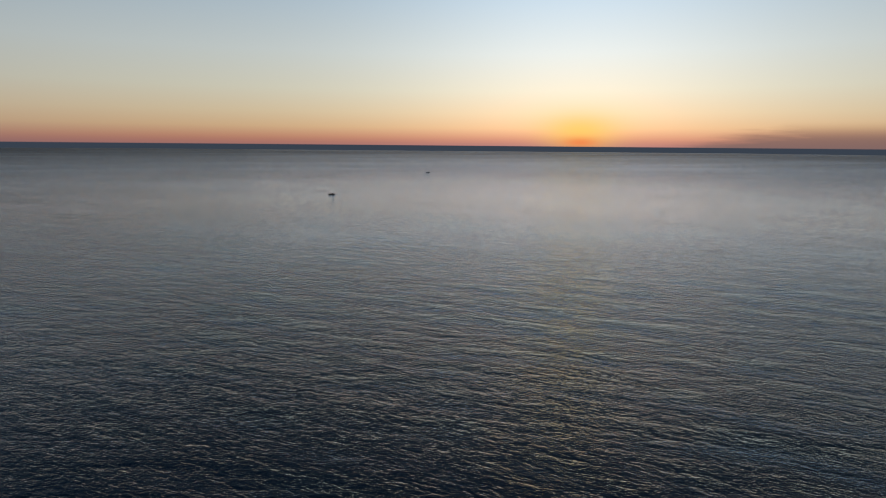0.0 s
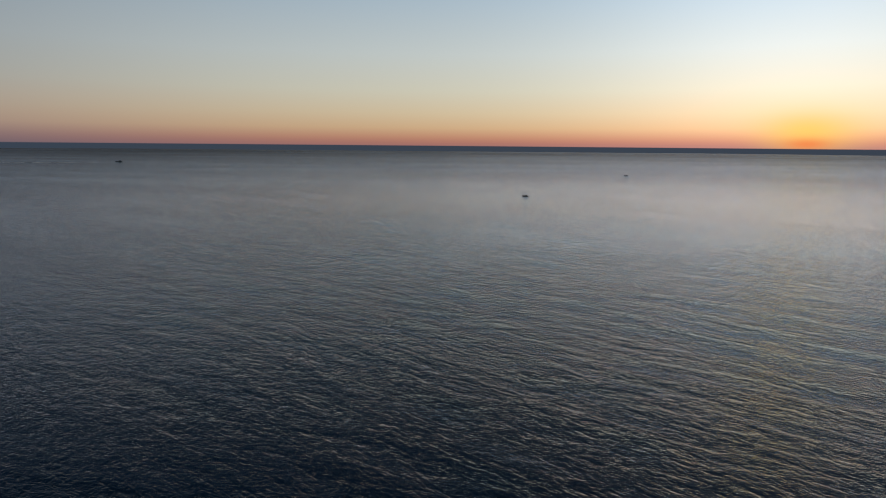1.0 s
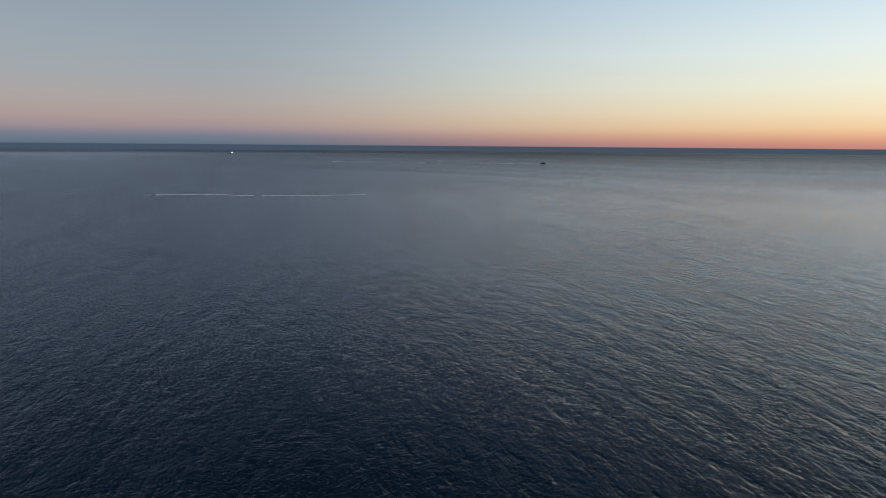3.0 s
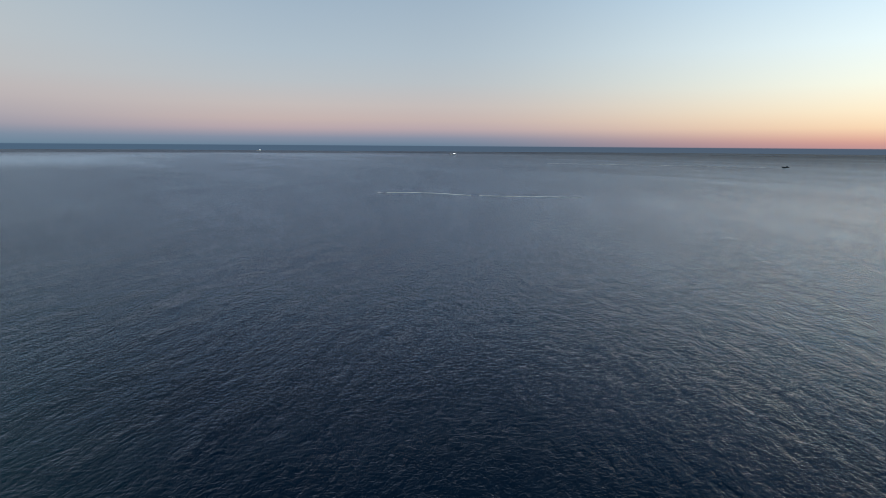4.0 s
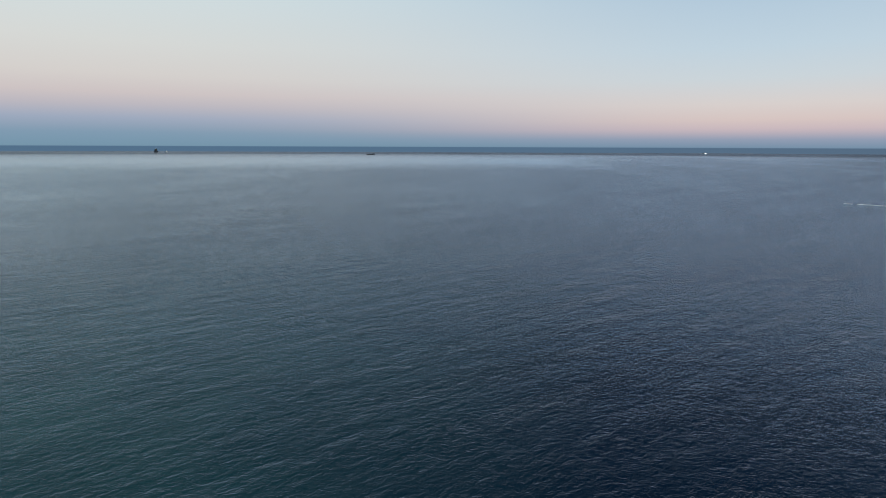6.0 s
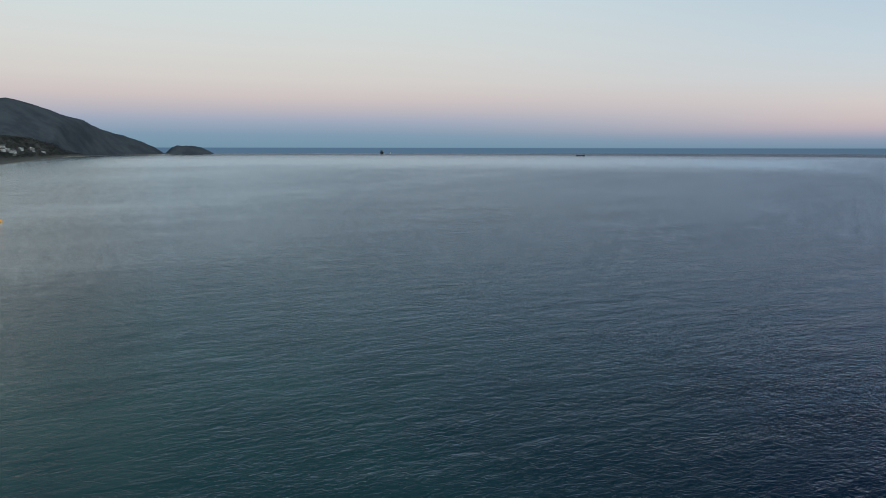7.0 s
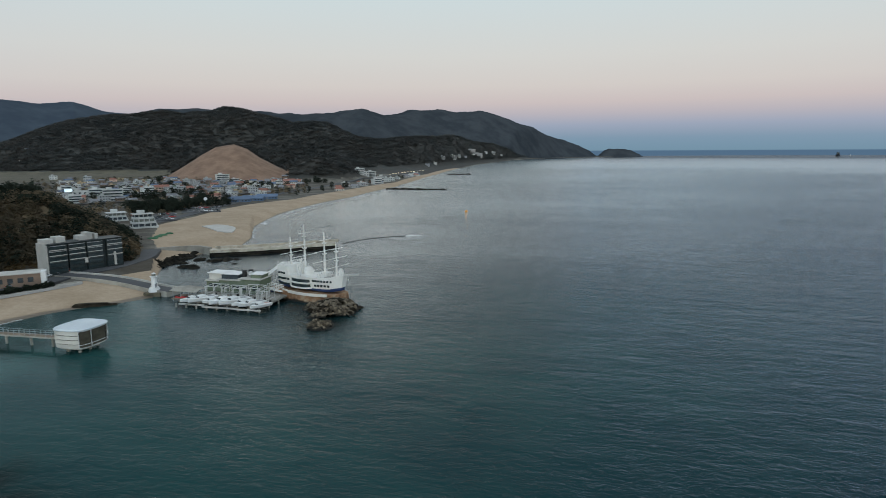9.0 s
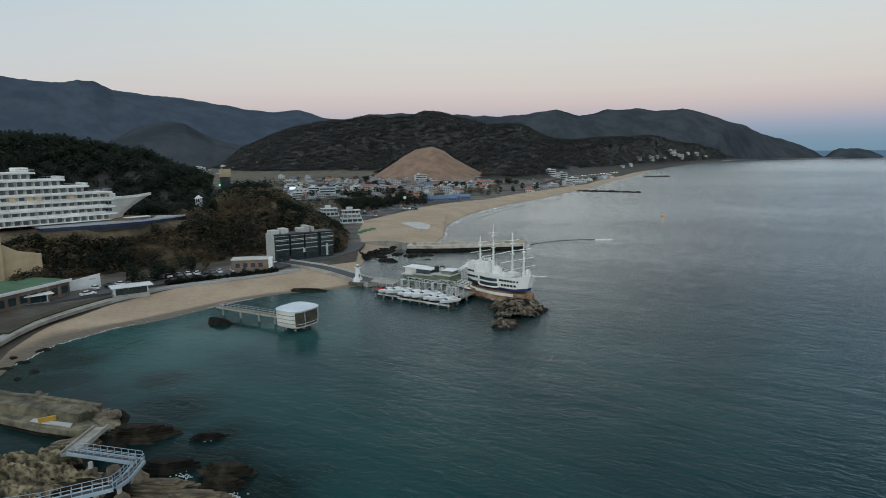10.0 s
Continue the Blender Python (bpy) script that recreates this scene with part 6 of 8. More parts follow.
def sun_deck(x, y, z, turn):
    ob = thing("hotel_terrace", x, y, z, turn, "long pointed terrace deck with navy sides below the hotel", "terrace")
    side = [(-26, -2.0), (-14, -4.6), (-2, -6.6), (8, -6.4), (18, -3.6), (28, 1.6), (20, 8), (-26, 9)]
    part("terrace_base", prism(blank(), [(px_ * 0.96, py_ * 0.93) for px_, py_ in side], -3.0, -1.4), DARK_METAL, ob, "dark undercroft")
    part("terrace_band", prism(blank(), [(px_ * 0.97, py_ * 0.95) for px_, py_ in side], -1.4, -0.6), NAVY, ob, "navy blue band")
    part("terrace_deck", softened(prism(blank(), side, -0.6, -0.1), 0.06), surface("pale_grey_decking", [(0.26, 0.28, 0.30, 1), (0.36, 0.38, 0.40, 1)], 0.6, 0.6), ob, "pale grey decking")
    edge = [(px_, py_ - 0.2) for px_, py_ in side[:6]]
    part("terrace_parapet", ribbon(blank(), smooth_line(edge, 5), 0.3, -0.5, 0.1), GREY_WALL, ob, "pale terrace parapet")
    part("canopy_roof", softened(blk(blank(), 2, 11, -4.6, -1.0, 0.9, 1.15), 0.05), WHITE, ob)
    for px_ in (2.5, 6.5, 10.5):
        part("canopy_post", rod(blank(), (px_, -4.3, -0.1), (px_, -4.3, 0.95), 0.08, seg=6), STEEL, ob)
    return ob


sun_deck(204.6, -163.0, 21.3, -108.0)


def gazebo(x, y):
    z = max(ground_at(x, y), 19.4)
    ob = thing("hilltop_gazebo", x, y, z, 20, "small white round gazebo on the wooded slope", "gazebo")
    part("base", rod(blank(), (0, 0, -1), (0, 0, 3.6), 1.7, 1.7, 12), GREY_WALL, ob)
    for i in range(8):
        a_ = i * math.pi / 4
        part("column", rod(blank(), (1.5 * math.cos(a_), 1.5 * math.sin(a_), 3.6), (1.5 * math.cos(a_), 1.5 * math.sin(a_), 5.6), 0.14, seg=6), WHITE, ob)
    part("roof", rod(blank(), (0, 0, 5.6), (0, 0, 7.0), 2.1, 0.3, 12), WHITE, ob)
    return ob


gazebo(*north(225.0, 318))


def watch_tower(x, y):
    z = 21.0
    ob = thing("water_tower_house", x, y, z, 35, "dark square tower house with a tan top storey", "building")
    part("shaft", softened(blk(blank(), -4, 4, -4, 4, -9, 12), 0.08), DARK_METAL, ob)
    part("top_storey", softened(blk(blank(), -4.6, 4.6, -4.6, 4.6, 12.0, 17.5), 0.08), TAN_WALL, ob, "tan rendered top storey")
    for px_ in (-2.6, 0.2, 2.6):
        part("window", blk(blank(), px_ - 0.7, px_ + 0.7, -4.68, -4.58, 13.5, 15.2), DARK_GLASS, ob)
    part("sign", blk(blank(), 4.0, 6.4, -4.3, -4.1, 5.6, 6.6), LED_GREEN, ob, "small green lit sign")
    return ob


watch_tower(*north(222.7, 420)).scale = (0.72, 0.72, 0.9)

# ---- breakwaters, quays and rocks ----
STAINED_PALE = surface("stained_pale_concrete", [(0.20, 0.175, 0.13, 1), (0.40, 0.355, 0.285, 1), (0.52, 0.47, 0.39, 1)], 0.9, 0.85, grain=4.0, bump=0.3)


def mole():
    ob = tagged(new("breakwater"), "long concrete breakwater with a dark lower side", "breakwater")
    line = smooth_line([(128.5, -256.2), (112, -262.5), (95, -272.5), (79.5, -281.5)], 6)
    part("mole_foot", ribbon(blank(), line, 11.0, -2.0, 0.9), ROCK_DARK, ob, "dark wet footing")
    part("mole_body", ribbon(blank(), line, 7.4, 0.0, 1.5), ROCK_DARK, ob, "dark side below the pale top")
    part("mole_top", ribbon(blank(), line, 7.2, 1.4, 2.7), STAINED_PALE, ob)
    wall = [(px_ - 1.2, py_ - 2.2) for px_, py_ in line]
    part("wave_wall", ribbon(blank(), wall, 1.6, 2.4, 3.7), STAINED_PALE, ob)
    return ob


mole()
wall_line = smooth_line([(160, -246), (150, -256), (138, -261.5), (129, -257)], 5)
ob = tagged(new("harbour_wall"), "dark stone harbour wall behind the rocks", "wall")
part("wall_body", ribbon(blank(), wall_line, 1.6, -0.5, 3.4), CONCRETE, ob)

# things spread on the sand of the bay
zt = ground_at(152, -322) + 0.12
ob = tagged(new("ground_sheet"), "pale grey tarpaulin spread flat on the sand", "tarpaulin")
part("sheet", softened(prism(blank(), smooth_line([(170, -330), (164, -338), (150, -328), (143, -313), (142, -306), (150, -309), (160, -320), (170, -330)], 3)[:-1], zt - 1.2, zt + 0.3), 0.05), surface("pale_tarpaulin", [(0.36, 0.34, 0.31, 1), (0.47, 0.45, 0.42, 1)], 0.6, 0.6), ob)
NET_GREEN = surface("green_net", [(0.03, 0.10, 0.05, 1), (0.06, 0.16, 0.08, 1)], 1.0, 0.8)
for nx, ny, nw in ((170.2, -281, 2.6), (171, -287, 2.2), (172, -293, 2.6), (171.8, -299, 2.0)):
    zn = ground_at(nx, ny)
    heap = blank()
    loft(heap, [[(nw * g * math.cos(q_), 2.0 * g * math.sin(q_) * (1 + 0.2 * math.sin(3 * q_)), h_) for q_ in np.linspace(0, 6.28, 13)[:-1]] for g, h_ in ((1.0, -0.2), (0.9, 0.4), (0.5, 0.75), (0.1, 0.85))])
    ob = thing("net_heap", nx, ny, zn, 15 * nx, "heap of green fishing net on the sand", "net", "net heaps")
    part("net", heap, NET_GREEN, ob)

crag(139.5, -232, 6.5, 25, 1.2, -3, 21, ROCK_DARK, "flat dark weedy reef beside the harbour wall")
tide = random.Random(23)
for k in range(46):
    f = tide.random()
    ax = 141 - 3 * f + tide.gauss(0, 2.4)
    ay = -213 - 46 * f + tide.gauss(0, 2.2)
    s = tide.uniform(0.8, 2.2)
    rock("shore_rock", ax, ay, -0.1, (s * 1.5, s * 1.1, s * 0.45), tide.uniform(0, 360), ROCK_DARK, 200 + k, "dark weed-covered shore rock beside the harbour", 0.4, 2, group="harbour rocks")
for k, (rx_, ry_, s) in enumerate(((122.5, -227, 2.0), (125.3, -227.4, 2.0), (120, -225, 1.3), (119.5, -243, 2.4), (115.5, -245, 2.2), (112.5, -246.5, 1.6), (122, -241, 1.5), (109, -236, 0.9), (131, -236, 1.6), (128, -244, 1.8))):
    rock("shore_rock", rx_, ry_, -0.25, (s * 1.7, s, s * 0.55), 25 * k, ROCK_DARK, 260 + k, "dark rock standing out of the harbour water", 0.4, 3, group="harbour rocks")
ledge("tide_ledge", 120.6, -166.6, -0.35, (7.4, 1.7, 1.2), 24, WEED_ROCK, 301, "long brown ledge of rock along the sand", 4, 3)
rock("shore_rock", 119.6, -124.0, -0.35, (3.6, 2.2, 1.7), 10, ROCK_DARK, 302, "rounded dark rock off the beach", 0.3, 4)
for k, (az_, d_, s) in enumerate(((239.6, 165, 1.3), (239.0, 161, 1.0), (237.6, 168, 1.1), (236.6, 175, 0.8), (238.3, 152, 1.2), (240.2, 158, 1.4), (241.5, 156, 1.6), (235, 178, 0.7), (239.4, 149, 0.8))):
    px_, py_ = north(az_, d_)
    rock("shore_rock", px_, py_, -0.15, (s * 1.6, s, s * 0.5), 40 * k, ROCK_DARK, 310 + k, "low dark rock at the water's edge", 0.4, 2, group="beach rocks")


def low_groyne(az0, d0, az1, d1, wide):
    a_, b_ = north(az0, d0), north(az1, d1)
    n = int(math.hypot(b_[0] - a_[0], b_[1] - a_[1]) / (wide * 0.8))
    bm = blank()
    for i in range(n):
        f = (i + tide.uniform(-0.3, 0.3)) / n
        st = stone((wide * tide.uniform(0.6, 1.0), wide * 0.55, wide * tide.uniform(0.2, 0.35)), 400 + i, 0.35, 2)
        st.transform(Matrix.Translation((a_[0] + (b_[0] - a_[0]) * f, a_[1] + (b_[1] - a_[1]) * f, 0.0)))
        me = bpy.data.meshes.new("stone")
        st.to_mesh(me)
        st.free()
        bm.from_mesh(me)
        bpy.data.meshes.remove(me)
    me = bpy.data.meshes.new("rubble_groyne")
    bm.to_mesh(me)
    bm.free()
    me.materials.append(ROCK_DARK)
    tagged(new("rubble_groyne", me), "low dark rubble groyne awash off the far beach", "groyne", kind="stuff")


low_groyne(190.6, 745, 185.3, 727, 5.0)
low_groyne(184.9, 1204, 183.0, 1207, 6.0)

# ---- the near quay, stairs and rocks at the head of the bay ----
def near_quay():
    ob = tagged(new("fishing_quay"), "worn tan concrete quay with a thick wave wall", "quay")
    part("quay_deck", softened(prism(blank(), [(87.6, -64.2), (92.2, -61.7), (99.3, -60.7), (107.6, -60.4), (150, -63), (150, -72), (112, -66), (97, -66.6)], 0.3, 1.5), 0.12), STAINED, ob)
    part("quay_foot", prism(blank(), [(87.4, -64.0), (92.1, -61.4), (99.3, -60.4), (107.6, -60.1), (150, -62.6), (150, -72.5), (112, -68.2), (97, -69.8)], -2, 0.32), ROCK_DARK, ob, "dark tide-stained footing")
    back = smooth_line([(150, -65.5), (117.2, -63.9), (108.9, -64.8), (99.8, -65.9), (93.6, -66.4)], 6)
    part("wave_wall", softened(ribbon(blank(), back, 4.6, 0.2, 2.9), 0.2, 2), STAINED, ob, "broad worn wave wall")
    part("wall_lip", ribbon(blank(), [(px_ - 0.3, py_ - 1.6) for px_, py_ in back], 0.9, 2.85, 3.2), STAINED, ob, "low worn lip along the wall's sea side")
    part("ramp", softened(prism(blank(), [(93, -62.2), (101.6, -61.2), (102, -62.2), (94, -63.3)], 1.504, 1.72), 0.04), PALE_CONCRETE, ob, "pale slab on the quay")
    yellow = surface("yellow_paint", [(0.42, 0.22, 0.02, 1), (0.56, 0.32, 0.05, 1)], 0.8, 0.6)
    part("barrier", beam(beam(blank(), (99.4, -61.2, 1.95), (98.0, -63.3, 1.95), 0.25, 0.7), (99.4, -61.2, 2.4), (98.0, -63.3, 2.4), 0.35, 0.12), yellow, ob, "yellow steel barrier")
    return ob


near_quay()
for k in range(26):
    px_, py_ = max(91.5, 96.0 + tide.gauss(0, 3.2)), -67.6 + tide.gauss(0, 0.9)
    s = tide.uniform(0.45, 0.95)
    rock("rubble_stone", px_, py_, 0.9 + tide.uniform(-0.6, 0.5), (s * 1.2, s, s * 0.9), tide.uniform(0, 360), ROCK_TAN, 500 + k, "pale angular rubble stone at the quay's end", 0.45, 2, group="quay rubble")
for k in range(34):
    px_, py_ = 98 + tide.uniform(-7, 12), -66.9 + tide.gauss(0, 0.9)
    s = tide.uniform(0.2, 0.45)
    rock("rubble_stone", px_, py_, 2.85, (s * 1.2, s, s * 0.8), tide.uniform(0, 360), ROCK_TAN, 600 + k, "pale broken stone lying on the quay", 0.45, 2, group="quay rubble")
rock("rubble_mound", 93.5, -68.4, -0.4, (5, 2.6, 2.2), 170, ROCK_TAN, 540, "mound of pale rubble at the quay's end", 0.4, 3)
rock("wet_rock", 91.6, -70.6, -0.5, (3.4, 1.6, 0.9), 140, ROCK_DARK, 541, "dark wet rock beside the quay", 0.4, 3)
ledge("wet_rock", 82.0, -66.8, -0.9, (6.6, 3.1, 2.7), 38, WEED_ROCK, 542, "broad dark brown rock ridge off the quay", 8, 7)
rock("wet_rock", 84.6, -63.2, -0.6, (4.2, 2.2, 1.5), 148, ROCK_DARK, 543, "dark rock shelf in the shadow of the walkway", 0.34, 3)
ledge("wet_rock", 71.4, -70.6, -0.4, (3.0, 1.1, 1.2), 40, ROCK_DARK, 544, "small dark rock awash with foam", 5, 8)
ledge("wet_rock", 69.4, -60.6, -0.7, (5.4, 2.0, 2.0), 36, ROCK_DARK, 545, "long dark rock below the walkway", 6, 8)
ledge("wet_rock", 60.4, -62.6, -0.6, (4.2, 1.9, 2.1), 30, WEED_ROCK, 546, "split dark slab of rock in the sea", 6, 10)
ledge("wet_rock", 58.6, -59.6, -0.6, (3.8, 1.6, 1.8), 30, WEED_ROCK, 547, "split dark slab of rock in the sea", 6, 10)
LEDGE = surface("layered_tan_rock", [(0.014, 0.011, 0.008, 1), (0.10, 0.078, 0.048, 1), (0.26, 0.205, 0.125, 1)], 2.2, 0.85, grain=2.5, bump=0.8, depth=0.12, stretch=(0.4, 1, 4))
ledge("tan_ledge", 65.4, -55.8, -0.5, (5.0, 2.2, 2.0), 33, LEDGE, 548, "layered tan rock ledge at the water", 6, 9)
ledge("tan_ledge", 59.2, -55.8, -0.5, (5.2, 2.0, 1.7), 30, LEDGE, 549, "layered tan rock ledge at the water", 5, 9)

crag(85.5, -46.5, 13.5, 9.5, 4.3, 35, 3, CRAG_ROCK, "craggy broken tan headland rock under the walkway")
ledge("tan_ledge", 88.6, -59.4, -0.4, (4.4, 2.8, 1.9), 55, LEDGE, 553, "tan rock slope under the end of the quay", 7, 6)
ledge("crag", 74.0, -50.0, -0.6, (6.2, 3.8, 2.8), 40, WEED_ROCK, 551, "dark foot of the craggy headland", 8, 8)
for k in range(30):
    px_, py_ = 74 + tide.gauss(0, 3.4), -51.5 + tide.gauss(0, 1.8)
    s = tide.uniform(0.35, 1.0)
    rock("boulder", px_, py_, 0.7 + tide.uniform(-0.4, 1.0), (s * 1.3, s, s * 0.9), tide.uniform(0, 360), ROCK_TAN if k % 3 else ROCK_DARK, 560 + k, "loose pale boulder under the walkway", 0.4, 2, group="boulders under the walkway")


def walkway():
    ob = thing("coastal_walkway", 0, 0, 0, 0, "pale blue steel walkway on stone piers above the rocks", "walkway")
    paint = surface("pale_blue_steel", [(0.24, 0.30, 0.345, 1), (0.34, 0.40, 0.44, 1)], 0.8, 0.55)
    up = 3.85
    pts = [(81.0, -53.8), (69.4, -55.5), (67.3, -51.4), (67.0, -49.4), (71.8, -43.2), (84.0, -33.0)]
    for (ax, ay), (bx, by) in zip(pts, pts[1:]):
        d = Vector((bx - ax, by - ay))
        n = Vector((-d.y, d.x)).normalized() * 0.6
        section = part("span", beam(beam(blank(), (ax + n.x, ay + n.y, up - 0.15), (bx + n.x, by + n.y, up - 0.15), 0.3, 0.4), (ax - n.x, ay - n.y, up - 0.15), (bx - n.x, by - n.y, up - 0.15), 0.3, 0.4), paint, ob)
        steps = max(2, int(d.length / 1.1))
        for i in range(steps + 1):
            c = Vector((ax, ay)) + d * i / steps
            part("cross_beam", beam(blank(), (c.x + n.x, c.y + n.y, up - 0.1), (c.x - n.x, c.y - n.y, up - 0.1), 0.16, 0.2), paint, section)
        part("deck_grating", beam(blank(), (ax, ay, up - 0.02), (bx, by, up - 0.02), 0.9, 0.06), DARK_METAL, section, "dark steel grating")
        rail = blank()
        for s in (-1, 1):
            for zz in (0.55, 1.1):
                rod(rail, (ax + s * n.x, ay + s * n.y, up + zz), (bx + s * n.x, by + s * n.y, up + zz), 0.045, seg=5)
            for i in range(steps + 1):
                c = Vector((ax, ay)) + d * i / steps
                rod(rail, (c.x + s * n.x, c.y + s * n.y, up), (c.x + s * n.x, c.y + s * n.y, up + 1.1), 0.045, seg=5)
        part("handrail", rail, paint, section)
    for px_, py_, s in ((69.8, -55.2, 1.0), (67.2, -50.4, 0.9), (71.0, -46.0, 1.0), (76.5, -53.4, 0.7), (68.9, -48.4, 0.8)):
        st = stone((s * 1.25, s * 1.25, 1.5), px_, 0.3, 3)
        st.transform(Matrix.Translation((px_, py_, 0.8)))
        pier = part("stone_pier", st, ROCK_TAN, ob, "rubble pier foot")
        part("pier_post", rod(blank(), (px_, py_, 1.0), (px_, py_, 3.25), 0.35, 0.3, 10), PALE_CONCRETE, pier, "pale concrete post")
    bm = blank()
    ax, ay, bx, by = 87.4, -63.4, 80.8, -53.4
    beam(bm, (ax, ay, 1.9), (bx, by, 3.4), 2.0, 0.3)
    stair = part("stair", bm, CONCRETE, ob, "worn concrete stair up from the quay")
    for i in range(14):
        f = (i + 0.5) / 14
        c = Vector((ax + (bx - ax) * f, ay + (by - ay) * f, 2.1 + 1.5 * f))
        d = Vector((bx - ax, by - ay)).normalized()
        n = Vector((-d.y, d.x)) * 0.9
        part("step", beam(blank(), (c.x + n.x, c.y + n.y, c.z), (c.x - n.x, c.y - n.y, c.z), 0.7, 0.16), CONCRETE, stair)
    for s in (-1, 1):
        d = Vector((bx - ax, by - ay)).normalized()
        n = Vector((-d.y, d.x)) * 1.05 * s
        part("stair_wall", beam(blank(), (ax + n.x, ay + n.y, 2.2), (bx + n.x, by + n.y, 3.7), 0.25, 0.7), CONCRETE, stair)
    return ob


walkway()
foam = blank()
for cx, cy, n_, sp in ((57.0, -58.2, 26, 1.2), (71.3, -70.3, 10, 0.6), (66.5, -60.0, 10, 0.8), (54.5, -56.8, 14, 0.9)):
    for i in range(n_ * 4):
        a_, b_ = cx + tide.gauss(0, sp * 1.2), cy + tide.gauss(0, sp * 0.6)
        prism(foam, [(a_ + tide.uniform(0.05, 0.24) * math.cos(q_), b_ + tide.uniform(0.04, 0.15) * math.sin(q_)) for q_ in np.linspace(0, 6.28, 8)[:-1]], 0.02, 0.05 + tide.uniform(0, 0.05), 0.7)
me = bpy.data.meshes.new("sea_foam")
foam.to_mesh(me)
foam.free()
me.materials.append(FOAM)
tagged(new("sea_foam", me), "white foam breaking round the rocks", "foam", kind="stuff")
# the thin surf line along both beaches
surf = blank()
for a0, a1, base, wide in ((221, 240, 0.4, 0.0016),):
    run = []
    for az_ in np.arange(a0, a1, 0.07):
        d_ = float(shore(az_)) + base + (0.0022 * float(shore(az_))) * math.sin(az_ * 5) + 0.3 * math.sin(az_ * 17)
        run.append((north(az_, d_), d_))
        if len(run) == 2:
            if math.sin(az_ * 2.3) + 0.6 * math.sin(az_ * 7.7) + tide.uniform(-0.25, 0.25) > -0.75:
                ribbon(surf, [run[0][0], run[1][0]], wide * d_ * (0.55 + 0.4 * math.sin(az_ * 3.7) ** 2), 0.02, 0.1)
            run = run[1:]
me = bpy.data.meshes.new("surf_line")
surf.to_mesh(me)
surf.free()
me.materials.append(FOAM)
tagged(new("surf_line", me), "thin white surf along the bay sand", "surf", kind="stuff")

# ---- the town ----
def house(w_, d_, floors, wall, roof, kind, label):
    ob = thing("town_house", 0, 0, -80, 0, label, "house", "houses of the town")
    tall = floors * 2.9
    part("wall", blk(blank(), -w_ / 2, w_ / 2, -d_ / 2, d_ / 2, -2, tall), wall, ob)
    if kind != "gable":
        part("roof", blk(blank(), -w_ / 2 - 0.2, w_ / 2 + 0.2, -d_ / 2 - 0.2, d_ / 2 + 0.2, tall + 0.004, tall + 0.3), roof, ob)
        part("stair_house", blk(blank(), -w_ * 0.3, -w_ * 0.02, -d_ * 0.2, d_ * 0.25, tall + 0.3, tall + 2.3), wall, ob)
        part("parapet", blk(blank(), -w_ / 2 - 0.25, w_ / 2 + 0.25, -d_ / 2 - 0.25, -d_ / 2 - 0.05, tall - 0.2, tall + 0.8), wall, ob)
    else:
        bm = blank()
        e, r_ = 0.5, tall + d_ * 0.28
        loft(bm, [[(px_, -d_ / 2 - e, tall), (px_, d_ / 2 + e, tall), (px_, 0, r_)] for px_ in (-w_ / 2 - e, w_ / 2 + e)])
        bmesh.ops.recalc_face_normals(bm, faces=bm.faces)
        part("roof", bm, roof, ob)
    n = max(2, int(w_ / 3.0))
    for f in range(floors if kind == "banded" else 0):
        part("window", blk(blank(), -w_ / 2 + 0.5, w_ / 2 - 0.5, -d_ / 2 - 0.05, -d_ / 2 + 0.03, f * 2.9 + 1.1, f * 2.9 + 2.4), WINDOW, ob)
        part("window", blk(blank(), w_ / 2 - 0.03, w_ / 2 + 0.05, -d_ / 2 + 0.6, d_ / 2 - 0.6, f * 2.9 + 1.2, f * 2.9 + 2.3), WINDOW, ob)
        part("balcony", blk(blank(), -w_ / 2 + 0.2, w_ * 0.32, -d_ / 2 - 1.1, -d_ / 2 - 0.06, f * 2.9, f * 2.9 + 0.9), wall, ob)
    for f in range(floors if kind != "banded" else 0):
        for i in range(n):
            cx = -w_ / 2 + (i + 0.5) * w_ / n
            part("window", blk(blank(), cx - 0.75, cx + 0.75, -d_ / 2 - 0.06, -d_ / 2 + 0.03, f * 2.9 + 0.9, f * 2.9 + 2.2), WINDOW, ob)
        part("window", blk(blank(), w_ / 2 - 0.03, w_ / 2 + 0.06, -0.8, 0.8, f * 2.9 + 0.9, f * 2.9 + 2.2), WINDOW, ob)
    part("door", blk(blank(), -0.5, 0.5, -d_ / 2 - 0.08, -d_ / 2 + 0.03, 0, 2.1), GREY_ROOF, ob)
    return ob


PINK = surface("pink_render", [(0.50, 0.33, 0.25, 1), (0.62, 0.43, 0.34, 1)], 0.6, 0.75)
